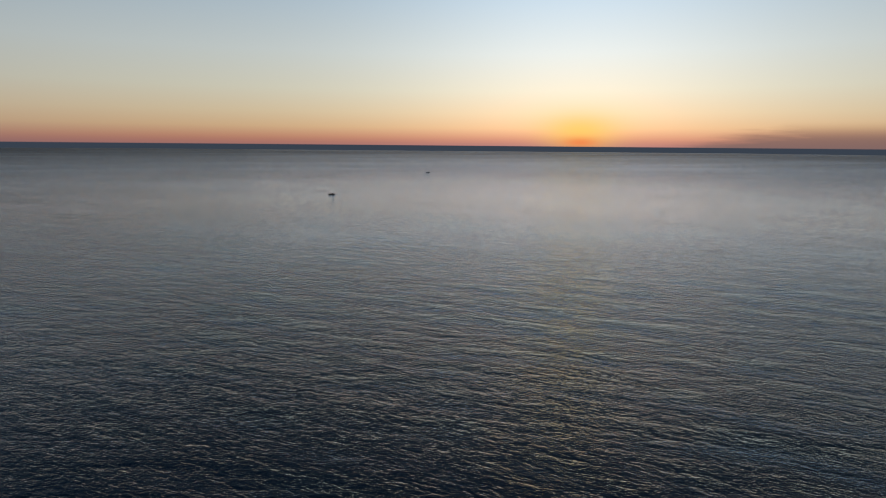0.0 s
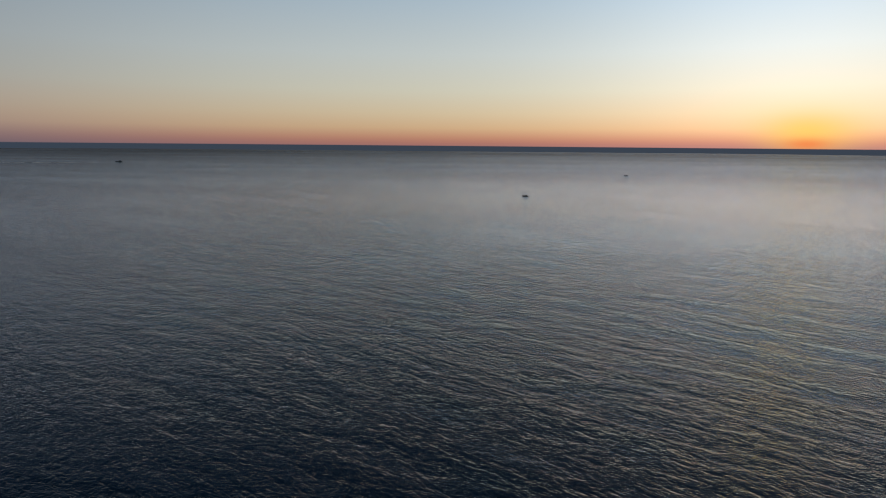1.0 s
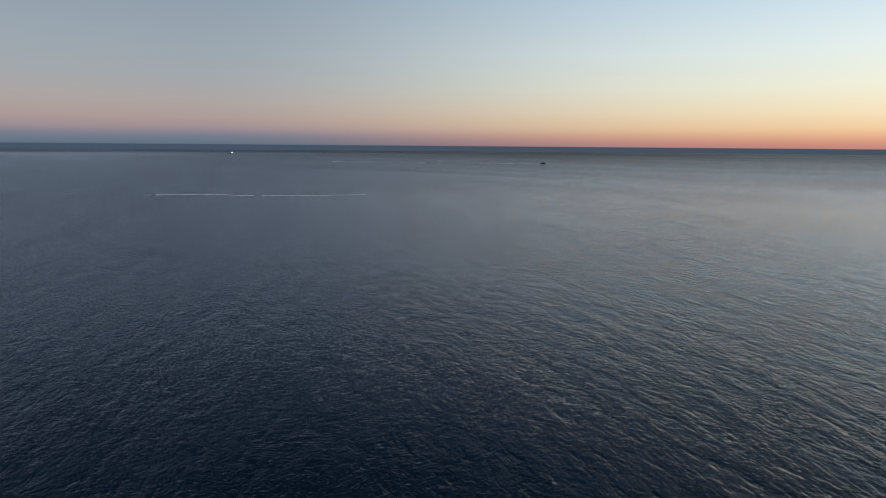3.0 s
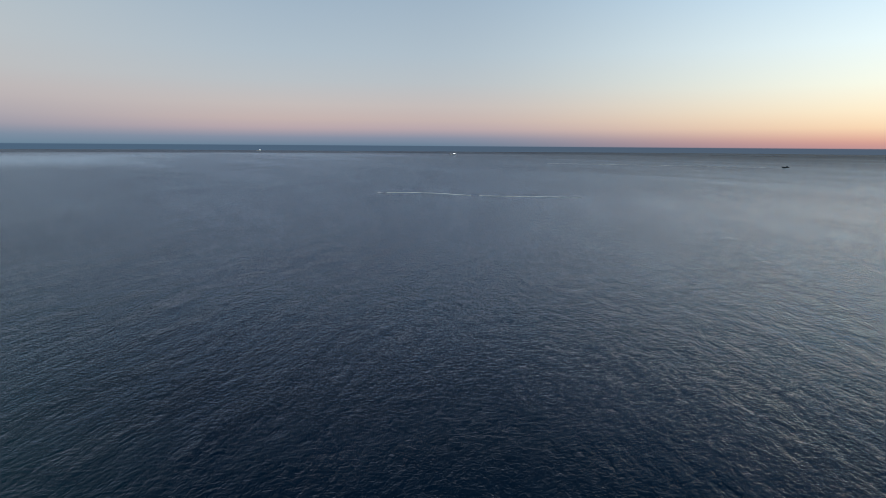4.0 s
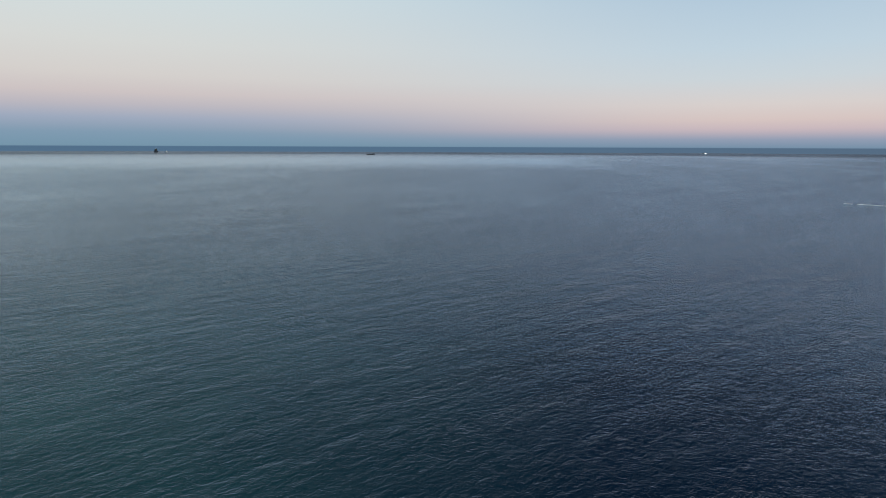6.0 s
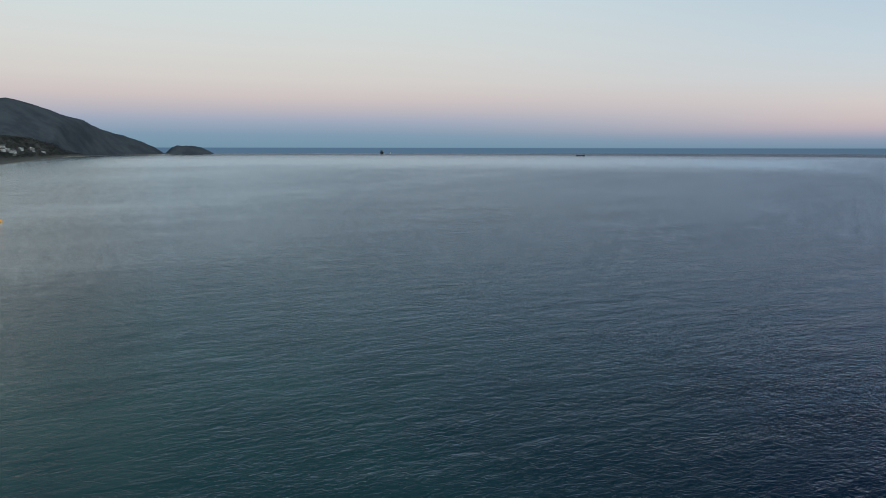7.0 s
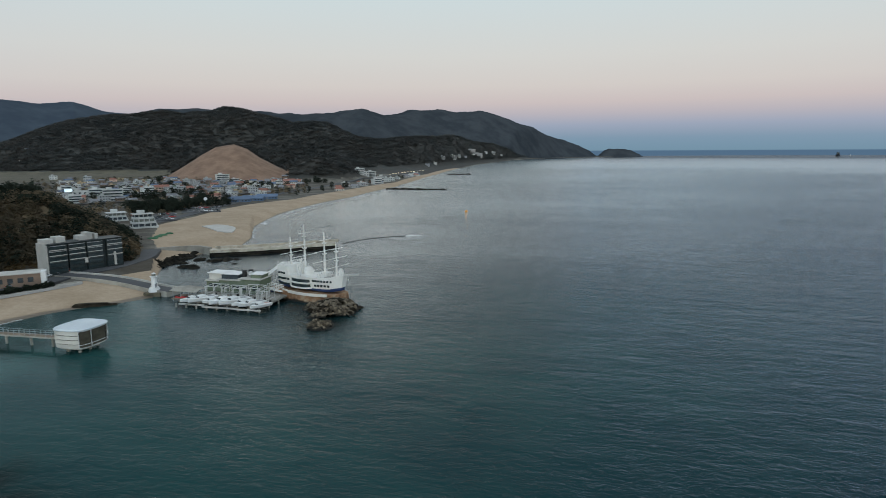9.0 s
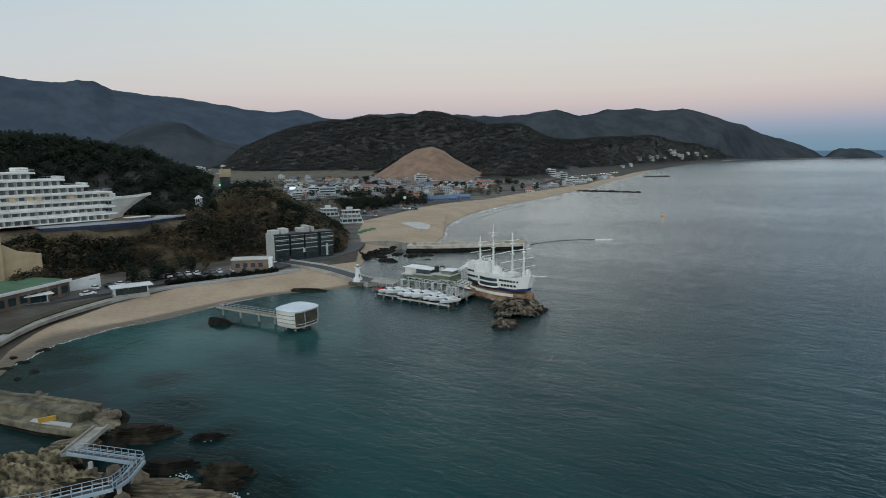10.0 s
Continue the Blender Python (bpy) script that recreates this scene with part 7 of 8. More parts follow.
models = [
    house(11, 9, 2, HOUSE_WHITE, GREY_ROOF, "flat", "white two-storey house with a flat roof"),
    house(9, 8, 1, CREAM, RED_ROOF, "gable", "cream cottage with a red tiled roof"),
    house(10, 8, 1, GREY_WALL, GREY_ROOF, "gable", "grey cottage with a grey pitched roof"),
    house(14, 10, 3, HOUSE_WHITE, PALE_CONCRETE, "banded", "white three-storey guest house with a flat roof"),
    house(12, 9, 2, CREAM, BLUE_ROOF, "gable", "cream house with a blue sheet roof"),
    house(12, 11, 3, GREY_WALL, GREEN_ROOF, "flat", "grey three-storey house with a green flat roof"),
    house(15, 9, 2, PINK, RED_ROOF, "gable", "pinkish house with a red roof"),
    house(22, 10, 1, BLUE_ROOF, BLUE_ROOF, "gable", "long low shed with blue sheet walls"),
    house(18, 12, 4, HOUSE_WHITE, PALE_CONCRETE, "banded", "white four-storey hotel with ribbon windows and balconies"),
    house(9, 7, 1, HOUSE_WHITE, BLUE_ROOF, "gable", "white cottage with a blue sheet roof"),
    house(10, 8, 2, BRICK, GREY_ROOF, "gable", "brown brick house with a dark pitched roof"),
    house(11, 9, 1, TAN_WALL, GREEN_ROOF, "flat", "tan house with a green flat roof"),
]
placed = set()


def settle(i, az_, d_, turn=None, s=1.0):
    px_, py_ = north(az_, d_)
    t_ = turn if turn is not None else az_ + town.uniform(-40, 40)
    m = pose(px_, py_, high_ground(px_, py_), 0, 0, t_)
    if i in placed:
        ob = copy_thing(models[i], m)
    else:
        ob = models[i]
        ob.matrix_world = m
        placed.add(i)
    ob.scale = (s, s, s)
    return ob


town = random.Random(9)
# the ones that stand out
for i, az_, d_, s in ((8, 213.9, 590, 0.85), (0, 216.2, 640, 1.1), (3, 215.0, 640, 0.9), (8, 205.3, 870, 0.9), (6, 199.6, 800, 0.9), (6, 199.0, 806, 0.8),
                      (3, 193.3, 960, 1.0), (3, 192.2, 1010, 1.0), (0, 192.8, 1000, 1.2), (7, 204.0, 540, 0.8), (7, 202.8, 552, 0.8), (7, 201.6, 570, 0.8), (1, 209.0, 800, 1.3), (8, 226.2, 1900, 0.9), (3, 224.5, 1700, 1.0),
                      (8, 224.8, 1750, 0.9), (3, 222.8, 1650, 0.9), (0, 217.9, 1080, 0.9), (5, 215.6, 980, 0.8), (6, 210.2, 700, 0.9), (1, 211.0, 820, 1.2)):
    settle(i, az_, d_, az_ + town.uniform(-12, 12), s)


def motel(az_, d_, tiers, wide, label):
    """White guest house whose floors step back, each with a ribbon window behind a rounded balcony."""
    px_, py_ = north(az_, d_)
    ob = thing("guest_house", px_, py_, ground_at(px_, py_), az_ + 8, label, "building")
    for k in range(tiers):
        w_, y0, z0 = wide - 1.9 * k, 1.3 * k, 2.5 * k
        rim = [(-w_ / 2, y0 + 2.0), (-w_ / 2 + 0.5, y0 + 0.6), (-w_ / 2 + 1.8, y0), (w_ / 2 - 1.8, y0), (w_ / 2 - 0.5, y0 + 0.6), (w_ / 2, y0 + 2.0), (w_ / 2, 9), (-w_ / 2, 9)]
        inner = [(a_ * 0.92, b_ + 0.7 if b_ < 9 else 8.9) for a_, b_ in rim]
        tier = part("storey", prism(blank(), inner, z0 - (2 if k == 0 else 0), z0 + 2.4), CURTAIN if k % 2 else WINDOW, ob, "glazed storey set back")
        part("balcony", prism(blank(), rim, z0 - (2 if k == 0 else 0.1), z0 + 0.95), HOUSE_WHITE, tier)
        for i in range(5):
            cx = -w_ * 0.42 + w_ * 0.21 * i
            part("pillar", blk(blank(), cx - 0.2, cx + 0.2, y0 + 0.55, y0 + 0.85, z0 + 0.9, z0 + 2.4), HOUSE_WHITE, tier)
    top_ = 2.5 * tiers
    w_ = wide - 1.9 * (tiers - 1)
    part("roof", blk(blank(), -w_ / 2 - 0.2, w_ / 2 + 0.2, 1.3 * (tiers - 1) - 0.2, 9.2, top_ - 0.1, top_ + 0.25), HOUSE_WHITE, ob)
    part("stair_house", softened(blk(blank(), -w_ * 0.25, w_ * 0.1, 5.5, 8.5, top_ + 0.25, top_ + 2.0), 0.05), HOUSE_WHITE, ob)


motel(211.7, 374, 3, 14.5, "white guest house with stepped rounded balconies behind the beach")
motel(213.7, 418, 2, 12.5, "white low guest house with ribbon windows beside the cliff")
count = 0
while count < 275:
    az_, d_ = town.uniform(198.5, 217.5), town.uniform(560, 1010)
    if count % 3 == 0:
        d_ = town.uniform(680, 900)
    if d_ - float(shore(az_)) < 95 + 0.12 * (d_ - 500) or ground_at(*north(az_, d_)) > 9 or (az_ < 201.5 and d_ < 720):
        continue
    settle(town.choice((0, 1, 2, 2, 3, 4, 5, 10, 2, 6, 5, 2, 10, 10, 11, 11)), az_, d_, None, town.uniform(0.45, 0.78))
    count += 1
for k in range(26):
    az_ = town.uniform(187.5, 195.5)
    d_ = float(shore(az_)) + town.uniform(70, 150)
    settle(town.choice((0, 3, 2, 9, 1)), az_, d_, None, town.uniform(0.6, 0.9))
for k in range(15):
    settle(town.choice((0, 1, 2, 9)), town.uniform(219, 229), town.uniform(1350, 1800), None, town.uniform(0.5, 0.75))
# white houses on the low hills towards the headland
for i, az_, d_, s in ((8, 184.6, 1960, 0.8), (3, 184.1, 2080, 0.7), (8, 182.9, 2330, 1.1), (3, 182.5, 2400, 0.9), (8, 182.2, 2440, 1.0), (3, 185.6, 1800, 0.7), (0, 181.6, 2640, 0.9), (3, 180.9, 2760, 0.9), (0, 180.2, 2900, 0.9),
                      (2, 183.5, 2180, 0.9), (0, 186.3, 1650, 0.7), (2, 187.0, 1560, 0.8)):
    settle(i, az_, d_, az_, s * 1.35)


def lit_row(az0, d0, az1, d1, n):
    for k in range(n):
        f = (k + 0.5) / n
        px_, py_ = north(az0 + (az1 - az0) * f, d0 + (d1 - d0) * f)
        z_ = ground_at(px_, py_)
        ob = thing("street_lamp", px_, py_, z_, 0, "lit street lamp on the shore road", "street lamp", "street lamps of the shore road")
        part("pole", rod(blank(), (0, 0, 0), (0, 0, 5.0), 0.1, 0.07, 6), STEEL, ob)
        part("lamp_head", blk(blank(), -1.4, 1.4, -0.3, 0.3, 5.0, 5.35), LAMP, ob, "glowing lamp head")


LAMP = lamp_paint("lamp_glow", (1.0, 0.78, 0.5, 1), 1.6)
lit_row(190.6, 985, 187.3, 1180, 12)
ob = thing("lit_shop_sign", *north(217.0, 640), ground_at(*north(217.0, 640)), 37, "pale blue lit shop sign on a post", "sign")
part("post", rod(blank(), (0, 0, 0), (0, 0, 6), 0.15, seg=6), STEEL, ob)
part("panel", blk(blank(), -3, 3, -0.2, 0.2, 6, 8.4), SCREEN, ob)
ob = thing("lit_shop_sign", *north(206.8, 500), ground_at(*north(206.8, 500)), 26, "white lit round sign on a post", "sign")
part("post", rod(blank(), (0, 0, 0), (0, 0, 5), 0.15, seg=6), STEEL, ob)
part("panel", rod(blank(), (0, -0.2, 6.2), (0, 0.2, 6.2), 1.3, 1.3, 14), WHITE, ob)


# ---- car park, roads and beach sheds between the bay and the town ----
ob = tagged(new("car_park"), "grey asphalt car park behind the bay beach", "car park", kind="structure")
for az0, az1, d0, d1 in ((209.2, 212.6, 408, 455), (205.6, 208.8, 455, 492)):
    quad = [north(az0, d0), north(az1, d0), north(az1, d1), north(az0, d1)]
    zt = max(ground_at(*q) for q in quad) + 0.15
    part("paving", prism(blank(), quad, zt - 2, zt), ASPHALT, ob)
for k in range(40):
    az_, d_ = town.choice(((town.uniform(209.4, 212.4), town.choice((414, 428, 446))), (town.uniform(205.8, 208.6), town.choice((461, 476, 487)))))
    px_, py_ = north(az_, d_)
    copy_thing(makes[town.choice((0, 0, 1, 1, 2, 3))], pose(px_, py_, ground_at(px_, py_) + 0.2, 0, 0, az_ + town.uniform(-6, 6)))
shore_road = smooth_line([north(a_, d_) for a_, d_ in ((213.5, 380), (211, 402), (208, 448), (204.8, 520), (201.5, 610), (197, 740), (192.5, 940), (189.5, 1150), (187.2, 1400))], 6)
st = [ground_at(*p) + 0.2 for p in shore_road]
ob = tagged(new("shore_road"), "asphalt shore road behind the sand", "road", kind="structure")
part("carriageway", ribbon(blank(), shore_road, 8.0, [t_ - 2 for t_ in st], st), ASPHALT, ob)
rail_line = smooth_line([north(a_, d_) for a_, d_ in ((217, 560), (212, 570), (207, 590), (203, 640), (199.6, 720))], 6)
st = [ground_at(*p) + 1.2 for p in rail_line]
ob = tagged(new("railway_bank"), "dark railway embankment across the town", "embankment", kind="structure")
part("bank", ribbon(blank(), rail_line, 9.0, [t_ - 3 for t_ in st], st), surface("ballast", [(0.05, 0.045, 0.04, 1), (0.09, 0.08, 0.07, 1)], 0.6, 0.9), ob)

# ---- trees and woods ----
def card_crown(rs, n, wide, tall, size, flat=0.42):
    """Triangular leaf clumps strewn through an uneven crown standing on the origin: places and faces."""
    u = rs.normal(size=(n, 3))
    u /= np.linalg.norm(u, axis=1)[:, None]
    lobes = 1 + 0.35 * np.sin(u[:, :1] * 3 + rs.uniform(0, 6)) * np.cos(u[:, 1:2] * 4 + rs.uniform(0, 6))
    c = u * rs.uniform(0.45, 1.0, (n, 1)) ** 0.5 * lobes * [wide, wide, tall / 2] + [0, 0, tall * 0.58]
    s = size * rs.uniform(0.6, 1.3, (n, 1, 1))
    tri = rs.normal(size=(n, 3, 3)) * [1, 1, flat]
    tri -= tri.mean(1, keepdims=True)
    tri /= np.linalg.norm(tri, axis=2, keepdims=True)
    return (c[:, None] + tri * s).reshape(-1, 3), np.arange(3 * n).reshape(-1, 3)


def tree(mat, wide, tall, seed, label):
    rs = np.random.RandomState(seed)
    ob = thing("tree", 0, 0, -90, 0, label, "tree", "trees along the shore")
    trunk = rod(blank(), (0, 0, -0.5), (0.1, 0.1, tall * 0.55), 0.05 * tall * 0.5, 0.03 * tall * 0.4, 7)
    for k in range(5):
        a_ = k * 1.3 + seed
        rod(trunk, (0.05, 0.05, tall * (0.25 + 0.07 * k)), (wide * 0.7 * math.cos(a_), wide * 0.7 * math.sin(a_), tall * (0.5 + 0.08 * k)), 0.02 * tall * 0.4, 0.01, 5)
    part("trunk", trunk, BARK, ob)
    v, f = card_crown(rs, 420, wide, tall * 0.85, 0.42)
    me = mesh_from("crown", v, f, mat)
    crown = new("crown", me)
    crown.parent = ob
    return ob


trees = [tree(PINE, 2.2, 6.0, 1, "dark green pine tree by the shore"), tree(PINE, 1.8, 7.5, 2, "tall dark green pine tree by the shore"), tree(PINE, 1.3, 2.4, 3, "low dark green clipped pine beside the promenade"),
         tree(BARE, 2.2, 6.5, 4, "bare brown winter tree by the road")]
planted = set()
plant = random.Random(31)


def stand(i, x_, y_, s=1.0):
    m = pose(x_, y_, ground_at(x_, y_), 0, 0, plant.uniform(0, 360))
    if i in planted:
        ob = copy_thing(trees[i], m)
    else:
        ob = trees[i]
        ob.matrix_world = m
        planted.add(i)
    ob.scale = (s, s, s)


for k in range(18):
    f = k / 17
    stand(2, 165.5 - 19.5 * f + plant.uniform(-0.4, 0.4) - 2.0, -147 - 32 * f + plant.uniform(-0.5, 0.5), plant.uniform(0.7, 1.15))
for k in range(14):
    stand(plant.choice((0, 1, 3)), 172 + plant.uniform(-3, 8), -140 - 2.4 * k + plant.uniform(-2, 2), plant.uniform(0.6, 1.0))
for k in range(9):
    stand(plant.choice((0, 3, 3)), 194.0 + plant.uniform(-1.2, 0.8), -127.5 + 1.3 * k + plant.uniform(-0.5, 0.5), plant.uniform(0.8, 1.25))
for az_, d_, n_ in ((211.3, 492, 16), (210.2, 488, 16), (208.4, 496, 14), (209.5, 500, 16), (207.5, 520, 14), (205.8, 510, 8), (212.5, 470, 12), (209.2, 468, 8), (206.5, 560, 16), (211.5, 600, 16), (202, 740, 12), (214.5, 620, 14), (209.3, 780, 12), (208, 640, 10), (213.5, 720, 8), (203.5, 780, 10), (197.5, 830, 10), (210.5, 940, 8)):
    for k in range(n_):
        px_, py_ = north(az_ + plant.gauss(0, 0.7), d_ + plant.gauss(0, 12))
        stand(plant.choice((0, 0, 1)), px_, py_, plant.uniform(0.8, 1.4))
for k in range(16):
    az_ = 189 + 9 * plant.random()
    px_, py_ = north(az_, float(shore(az_)) + plant.uniform(100, 140))
    stand(plant.choice((0, 1)), px_, py_, plant.uniform(0.7, 1.2))


def wood(name, mat, spots, n, wide, tall, size, seed, label, flat=0.42):
    """One object of many crowns on the ground at the given plan places."""
    rs = np.random.RandomState(seed)
    verts, faces, turned_out, base = [], [], [], 0
    z_ = land_height(spots[:, 0], spots[:, 1])
    kinds = [card_crown(rs, n, wide, tall, size, flat) for _ in range(8)]
    for k, (px_, py_) in enumerate(spots):
        v, f = kinds[k % 8]
        a_, s = rs.uniform(0, 6.28), rs.uniform(0.65, 1.3)
        c_, s_ = math.cos(a_) * s, math.sin(a_) * s
        verts.append(np.stack([v[:, 0] * c_ - v[:, 1] * s_ + px_, v[:, 0] * s_ + v[:, 1] * c_ + py_, v[:, 2] * s + z_[k] - 0.6], 1))
        out_ = np.stack([v[:, 0] * c_ - v[:, 1] * s_, v[:, 0] * s_ + v[:, 1] * c_, (v[:, 2] - 0.35 * tall) * 1.2 + 0.5 * wide], 1) + rs.normal(size=v.shape) * 0.3 * wide
        turned_out.append(out_ / np.linalg.norm(out_, axis=1)[:, None])
        tri = verts[-1].reshape(-1, 3, 3)
        lean = np.einsum("ij,ij->i", np.cross(tri[:, 1] - tri[:, 0], tri[:, 2] - tri[:, 0]), out_.reshape(-1, 3, 3).sum(1))
        faces.append(np.where(lean[:, None] < 0, f[:, ::-1], f) + base)
        base += len(v)
    me = mesh_from(name, np.concatenate(verts), np.concatenate(faces), mat, True)
    # leaves shade as one rounded crown
    me.normals_split_custom_set_from_vertices(np.concatenate(turned_out))
    return tagged(new(name, me), label, "wood", kind="stuff")


def scatter(seed, n, az0, az1, d0, d1, keep):
    rs = np.random.RandomState(seed)
    az_ = rs.uniform(az0, az1, n)
    d_ = np.sqrt(rs.uniform(d0**2, d1**2, n))
    x_, y_ = -np.sin(np.radians(az_)) * d_, np.cos(np.radians(az_)) * d_
    ok = keep(x_, y_, az_, d_, land_height(x_, y_))
    return np.stack([x_[ok], y_[ok]], 1)


def off_hotel(x_, y_):
    """Clear of the hotel and its terrace, and of the ground before the gazebo and the tower."""
    b_, d_ = np.degrees(np.arctan2(-x_, y_)) % 360, np.hypot(x_, y_)
    seen = ((np.abs(b_ - 225.0) < 0.8) & (d_ > 300) & (d_ < 325)) | ((np.abs(b_ - 222.7) < 1.3) & (d_ > 345) & (d_ < 430))
    u, v = (x_ - 206.6) * -0.309 + (y_ + 161) * -0.951, (x_ - 206.6) * 0.951 + (y_ + 161) * -0.309
    return ~seen & ~((u > -90) & (u < 30) & (v > -8.4) & (v < 17)) & ~((x_ > 183) & (x_ < 206) & (y_ > -132) & (y_ < -95))


soil = lambda x_, y_, a_, d_: (a_ > 213.5) & (a_ < 219) & (d_ > 252) & (d_ < 290) & (rough_field(x_, y_, 22, 3, 41) > -0.12)
mix_a = lambda x_, y_: rough_field(x_, y_, 45, 3, 77)
pines = scatter(1, 9000, 219, 246, 262, 470, lambda x_, y_, a_, d_, z_: (z_ > 14) & off_hotel(x_, y_) & ((d_ > 300) | (mix_a(x_, y_) > 0.06)))
wood("pine_wood", PINE, pines[:3000], 90, 2.3, 5.5, 0.62, 2, "dark green pine wood over the hill behind the hotel")
bare = scatter(3, 5000, 211.5, 246, 236, 330, lambda x_, y_, a_, d_, z_: (z_ > 5.5) & off_hotel(x_, y_) & (mix_a(x_, y_) < 0.12) & (mix_a(x_, y_) > -0.16) & ~soil(x_, y_, a_, d_))
wood("bare_wood", BARE, bare[:2600], 84, 1.7, 3.4, 0.42, 4, "brown leafless wood on the cliff above the beach road")
tufts = scatter(5, 4000, 211.5, 246, 228, 320, lambda x_, y_, a_, d_, z_: (z_ > 4.4) & off_hotel(x_, y_) & (mix_a(x_, y_) < 0.0) & ~(soil(x_, y_, a_, d_) & (mix_a(x_ + 9, y_) < 0.05)))
wood("dry_scrub", SCRUB, tufts[:2400], 36, 1.1, 1.4, 0.34, 6, "dry tan scrub on the cliff face")
near_dark = scatter(7, 5000, 211.5, 246, 236, 325, lambda x_, y_, a_, d_, z_: (z_ > 5.0) & off_hotel(x_, y_) & ((mix_a(x_, y_) > 0.08) | ((d_ > 290) & (a_ < 223))))
wood("pine_scrub", PINE, near_dark[:1500], 84, 1.7, 3.4, 0.48, 8, "dark evergreen scrub on the cliff")
brush = scatter(13, 9000, 213, 246, 222, 268, lambda x_, y_, a_, d_, z_: (z_ > 3.7) & (d_ > shore(a_) + 57 + 8 * np.clip((a_ - 222) / 5, 0, 1)) & off_hotel(x_, y_) & ~((a_ > 219) & (a_ < 237) & (rough_field(x_, y_, 17, 3, 45) > 0.16)))
clump = rough_field(brush[:, 0], brush[:, 1], 14, 3, 91)
under = scatter(17, 7000, 212, 246, 226, 330, lambda x_, y_, a_, d_, z_: (z_ > 4.6) & (d_ > shore(a_) + 60) & off_hotel(x_, y_) & ~(soil(x_, y_, a_, d_) & (rough_field(x_, y_, 22, 3, 41) > 0.05)))
wood("undergrowth", BARE, under[:2600], 30, 1.9, 1.7, 0.6, 18, "low brown undergrowth on the cliff", 0.3)
steep = scatter(19, 16000, 213, 246, 228, 290, lambda x_, y_, a_, d_, z_: (np.abs(d_ - shore(a_) - 73 - 8 * np.clip((a_ - 222) / 5, 0, 1)) < 9) & (z_ > 5) & off_hotel(x_, y_))
wood("slope_brush", BARE, steep[::2][:1500], 40, 1.6, 2.4, 0.5, 24, "brown brush on the steep upper slope of the cliff", 0.35)
wood("slope_pines", PINE, steep[1::3][:260], 60, 1.5, 3.2, 0.5, 25, "dark young pines on the steep upper slope", 0.35)
wood("cliff_brush", BARE, brush[clump > -0.1][:2500], 56, 1.3, 2.3, 0.36, 14, "brown leafless brush over the cliff face")
wood("cliff_grass", SCRUB, brush[clump < -0.1][:1600], 26, 1.0, 1.1, 0.42, 15, "pale dry grass tufts on the cliff face")
wood("cliff_pines", PINE, brush[(clump > 0.14)][::3][:420], 84, 1.6, 3.2, 0.46, 16, "dark young pines on the cliff face")
hill = scatter(9, 52000, 183, 240, 840, 1950, lambda x_, y_, a_, d_, z_: (z_ > 13) & ~dug(a_, d_ - 8))
wood("hill_wood", HAZY_BROWN, hill[:16000:2], 26, 6.2, 4.2, 1.9, 10, "brown winter wood over the hills behind the town, haze in its colour", 0.16)
wood("hill_pines", HAZY_GREEN, hill[1:16000:2], 26, 6.2, 4.2, 1.9, 11, "dark pine wood over the hills behind the town, haze in its colour", 0.16)
cape = scatter(27, 26000, 175, 190, 1300, 4300, lambda x_, y_, a_, d_, z_: (z_ > 10) & ((d_ > 1950) | (a_ < 183)) & (crest(EAST_HILL, a_, d_) > 8))
wood("cape_wood", HAZY_GREEN, cape[:4200], 22, 8.5, 6.5, 3.2, 28, "dark wood on the low hills towards the headland, haze in its colour", 0.16)
garden = scatter(21, 2600, 198, 220, 400, 1040, lambda x_, y_, a_, d_, z_: (z_ < 10) & (z_ > 2.5) & (d_ > 40 + np.interp(a_, [190, 194.5, 199.2, 202.4, 205.6, 207.7, 210.9, 220], [845, 685, 565, 525, 472, 430, 386, 386])) & (rough_field(x_, y_, 70, 3, 55) > -0.05))
wood("garden_trees", BARE, garden[:700], 40, 1.7, 3.6, 0.6, 22, "bare brown garden trees and hedges between the houses")
wood("garden_pines", PINE, garden[700:1250], 40, 1.9, 4.2, 0.65, 23, "dark green garden trees between the houses")

# ---- boats at sea, the buoy and float lines ----
def fishing_boat(az_, d_, turn, long_, mat, label, cabin=True):
    ob = thing("fishing_boat", *north(az_, d_), 0, turn, label, "boat", "boats at sea")
    rings = []
    for u in np.linspace(-1, 1, 11):
        w_ = long_ * 0.15 * (1 - max(0, u) ** 2.2) * (1 - 0.15 * max(0, -u)) + 0.05
        deck = long_ * (0.1 + 0.06 * max(0, u) ** 2)
        rings.append([(long_ / 2 * u, -w_ * 0.7, -0.3), (long_ / 2 * u, w_ * 0.7, -0.3), (long_ / 2 * u, w_, deck), (long_ / 2 * u, -w_, deck)])
    part("hull", loft(blank(), rings), mat, ob)
    if cabin:
        house_ = part("wheelhouse", softened(blk(blank(), -long_ * 0.28, -long_ * 0.02, -long_ * 0.09, long_ * 0.09, long_ * 0.09, long_ * 0.26, long_ * 0.012), long_ * 0.008), WHITE if mat is WHITE else DARK_METAL, ob)
        part("wheelhouse_window", blk(blank(), -long_ * 0.025, -long_ * 0.008, -long_ * 0.07, long_ * 0.07, long_ * 0.18, long_ * 0.235), DARK_GLASS, house_)
        part("mast", rod(blank(), (long_ * 0.1, 0, long_ * 0.08), (long_ * 0.1, 0, long_ * 0.34), long_ * 0.008, long_ * 0.004, 6), STEEL, ob)
        part("deck_crate", blk(blank(), long_ * 0.16, long_ * 0.3, -long_ * 0.06, long_ * 0.06, long_ * 0.09, long_ * 0.17), DARK_METAL, ob)
    return ob


DARK_HULL = surface("dark_hull", [(0.015, 0.02, 0.028, 1), (0.03, 0.036, 0.045, 1)], 0.8, 0.6)
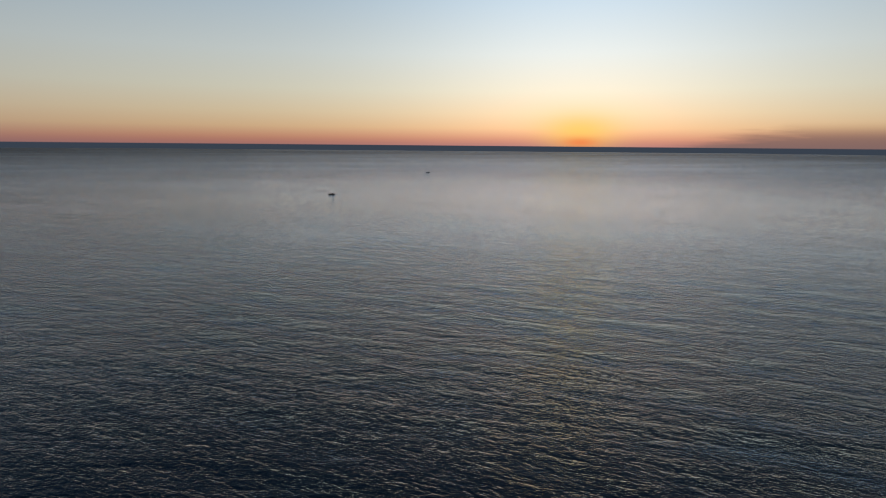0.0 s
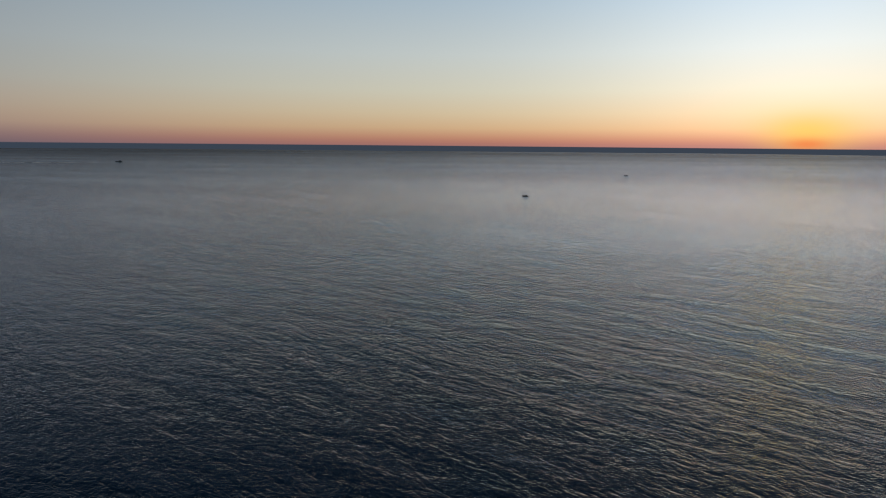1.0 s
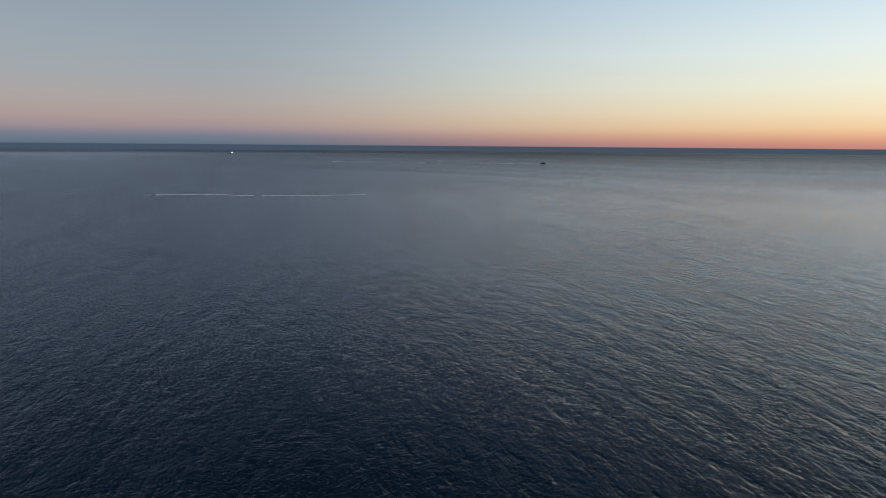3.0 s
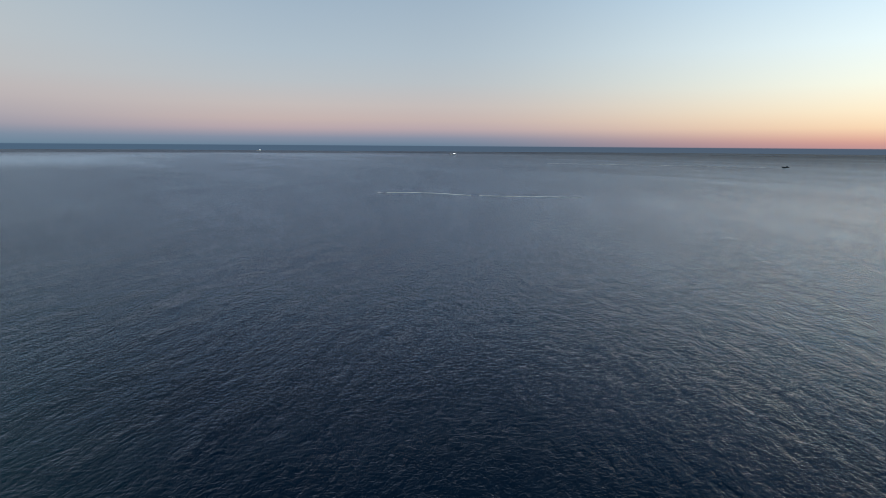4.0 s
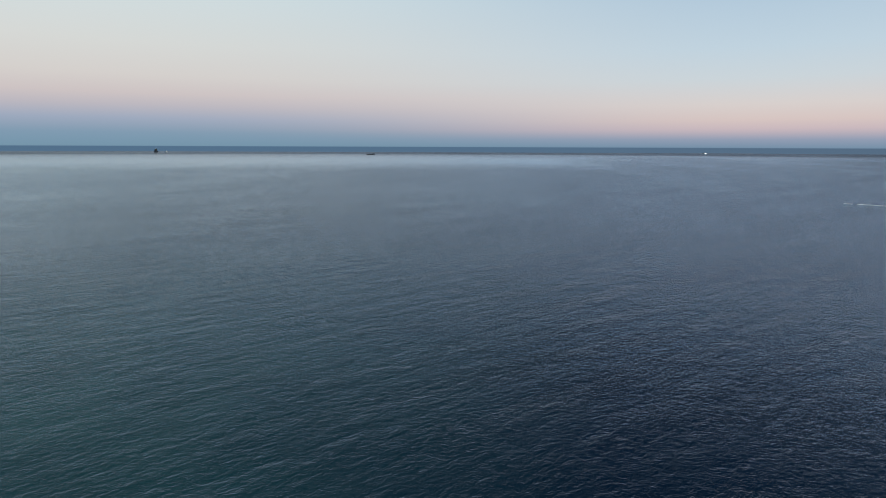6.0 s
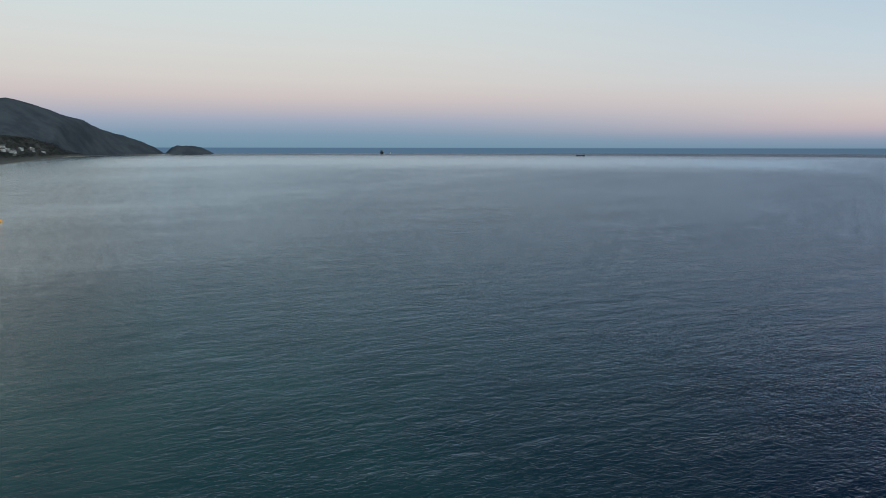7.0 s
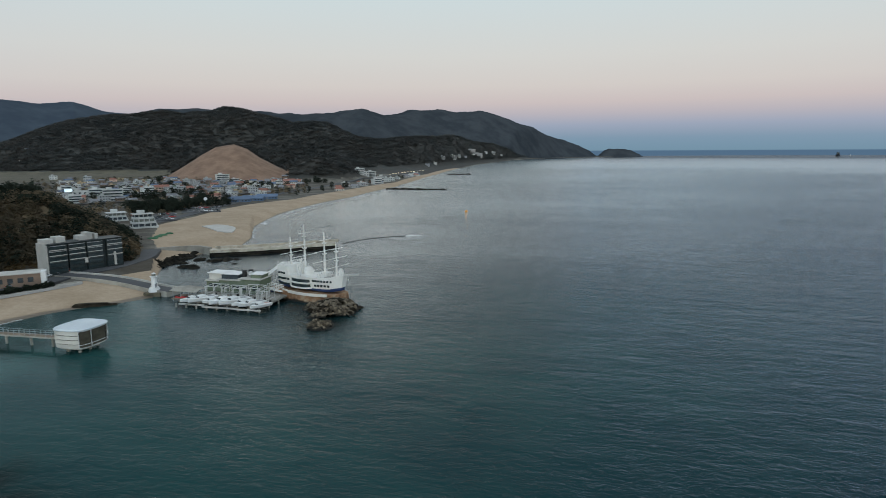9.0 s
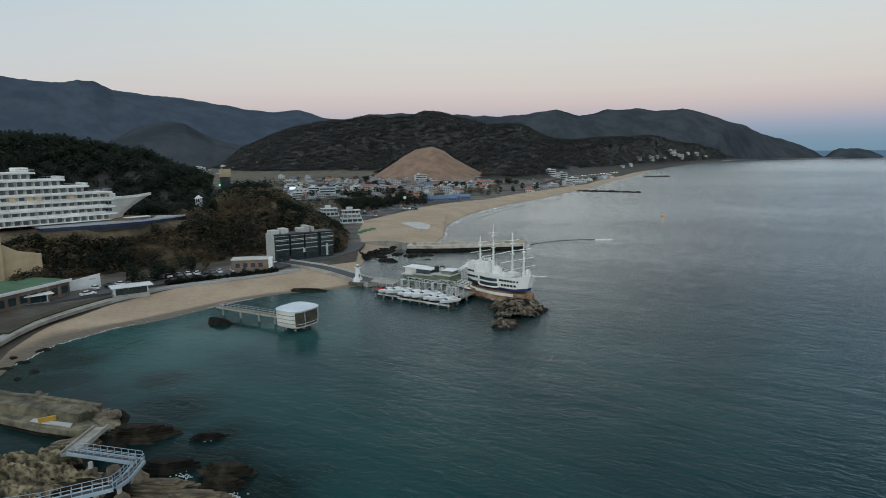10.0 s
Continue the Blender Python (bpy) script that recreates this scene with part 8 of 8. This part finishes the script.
fishing_boat(24.2, 562, 192, 6.0, DARK_HULL, "small dark fishing boat with a wheelhouse on the open sea")
fishing_boat(15.3, 1018, 185, 7.0, DARK_HULL, "small dark fishing boat far out on the sea")
fishing_boat(59.6, 1647, 235, 15.0, DARK_HULL, "dark trawler under way far out on the sea")
# glow added so the two far white boats read bright; no known lamp
BOAT_GLOW = lamp_paint("white_boat_glow", (1.0, 0.98, 0.94, 1), 3.0)
for az_, d_, turn, long_, label in ((87.7, 3177, 268, 32.0, "white launch far out on the sea with its deck lamps lit"), (105.2, 4700, 285, 36.0, "white ferry on the horizon with its deck lamps lit")):
    ob = fishing_boat(az_, d_, turn, long_, WHITE, label)
    part("added_glow", softened(blk(blank(), -long_ * 0.26, long_ * 0.02, -long_ * 0.095, long_ * 0.095, long_ * 0.14, long_ * 0.2), 0.2), BOAT_GLOW, ob, "added white glowing block that brightens the far boat")
fishing_boat(134.8, 3480, 130, 46.0, DARK_HULL, "long low dark barge far out on the sea", False)
fishing_boat(153.0, 4700, 60, 95.0, DARK_HULL, "long dark cargo ship on the horizon")
fishing_boat(152.2, 4690, 60, 40.0, WHITE, "white ship on the horizon")

ob = thing("mooring_buoy", *north(183.4, 458), 0, 0, "orange round mooring buoy in the bay", "buoy")
ball = blank()
bmesh.ops.create_uvsphere(ball, u_segments=14, v_segments=9, radius=1.1, matrix=Matrix.Translation((0, 0, 0.35)))
part("float", ball, ORANGE_PAINT, ob)
part("ring", rod(blank(), (0, 0, 1.35), (0, 0, 1.8), 0.16, 0.1, 8), STEEL, ob)


def float_line(points, label):
    ob = tagged(new("float_line"), label, "float line")
    line_ = smooth_line(points, 10)
    for (ax, ay), (bx, by) in zip(line_, line_[1:]):
        part("float", rod(blank(), (ax, ay, 0.05), (ax + (bx - ax) * 0.8, ay + (by - ay) * 0.8, 0.05), 0.17, 0.17, 7), BLACK_RUBBER, ob)
    part("rope", ribbon(blank(), line_, 0.1, 0.0, 0.08), BLACK_RUBBER, ob)


float_line([(79, -294), (70, -310), (60, -319), (52, -322.5)], "dark line of floats trailing from the breakwater")


def streak(points, wide, seed, label):
    """A pale trail on the water, as broken strips a hand above it."""
    rs = random.Random(seed)
    line_ = smooth_line(points, 12)
    bm = blank()
    for i in range(len(line_) - 1):
        if rs.random() < 0.08:
            continue
        w_ = wide * rs.uniform(0.4, 1.0)
        ribbon(bm, [line_[i], line_[i + 1]], w_, 0.01, 0.14)
    me = bpy.data.meshes.new("wake")
    bm.to_mesh(me)
    bm.free()
    me.materials.append(WAKE)
    tagged(new("wake", me), label, "wake", kind="stuff")


WAKE = surface("pale_wake", [(0.62, 0.65, 0.66, 1), (0.85, 0.86, 0.86, 1)], 0.2, 0.6)
streak([north(61, 1640), north(66, 1640), north(72, 1660), north(79, 1700)], 5, 3, "pale straight wake behind the trawler")
streak([north(94.8, 600), north(90, 590), north(86, 566), north(81.5, 560), north(76, 566)], 4.4, 4, "pale curved trail of foam on the sea")
streak([(52, -322.8), (48, -324.5), (43.5, -325)], 1.2, 5, "pale trail of foam beyond the floats")
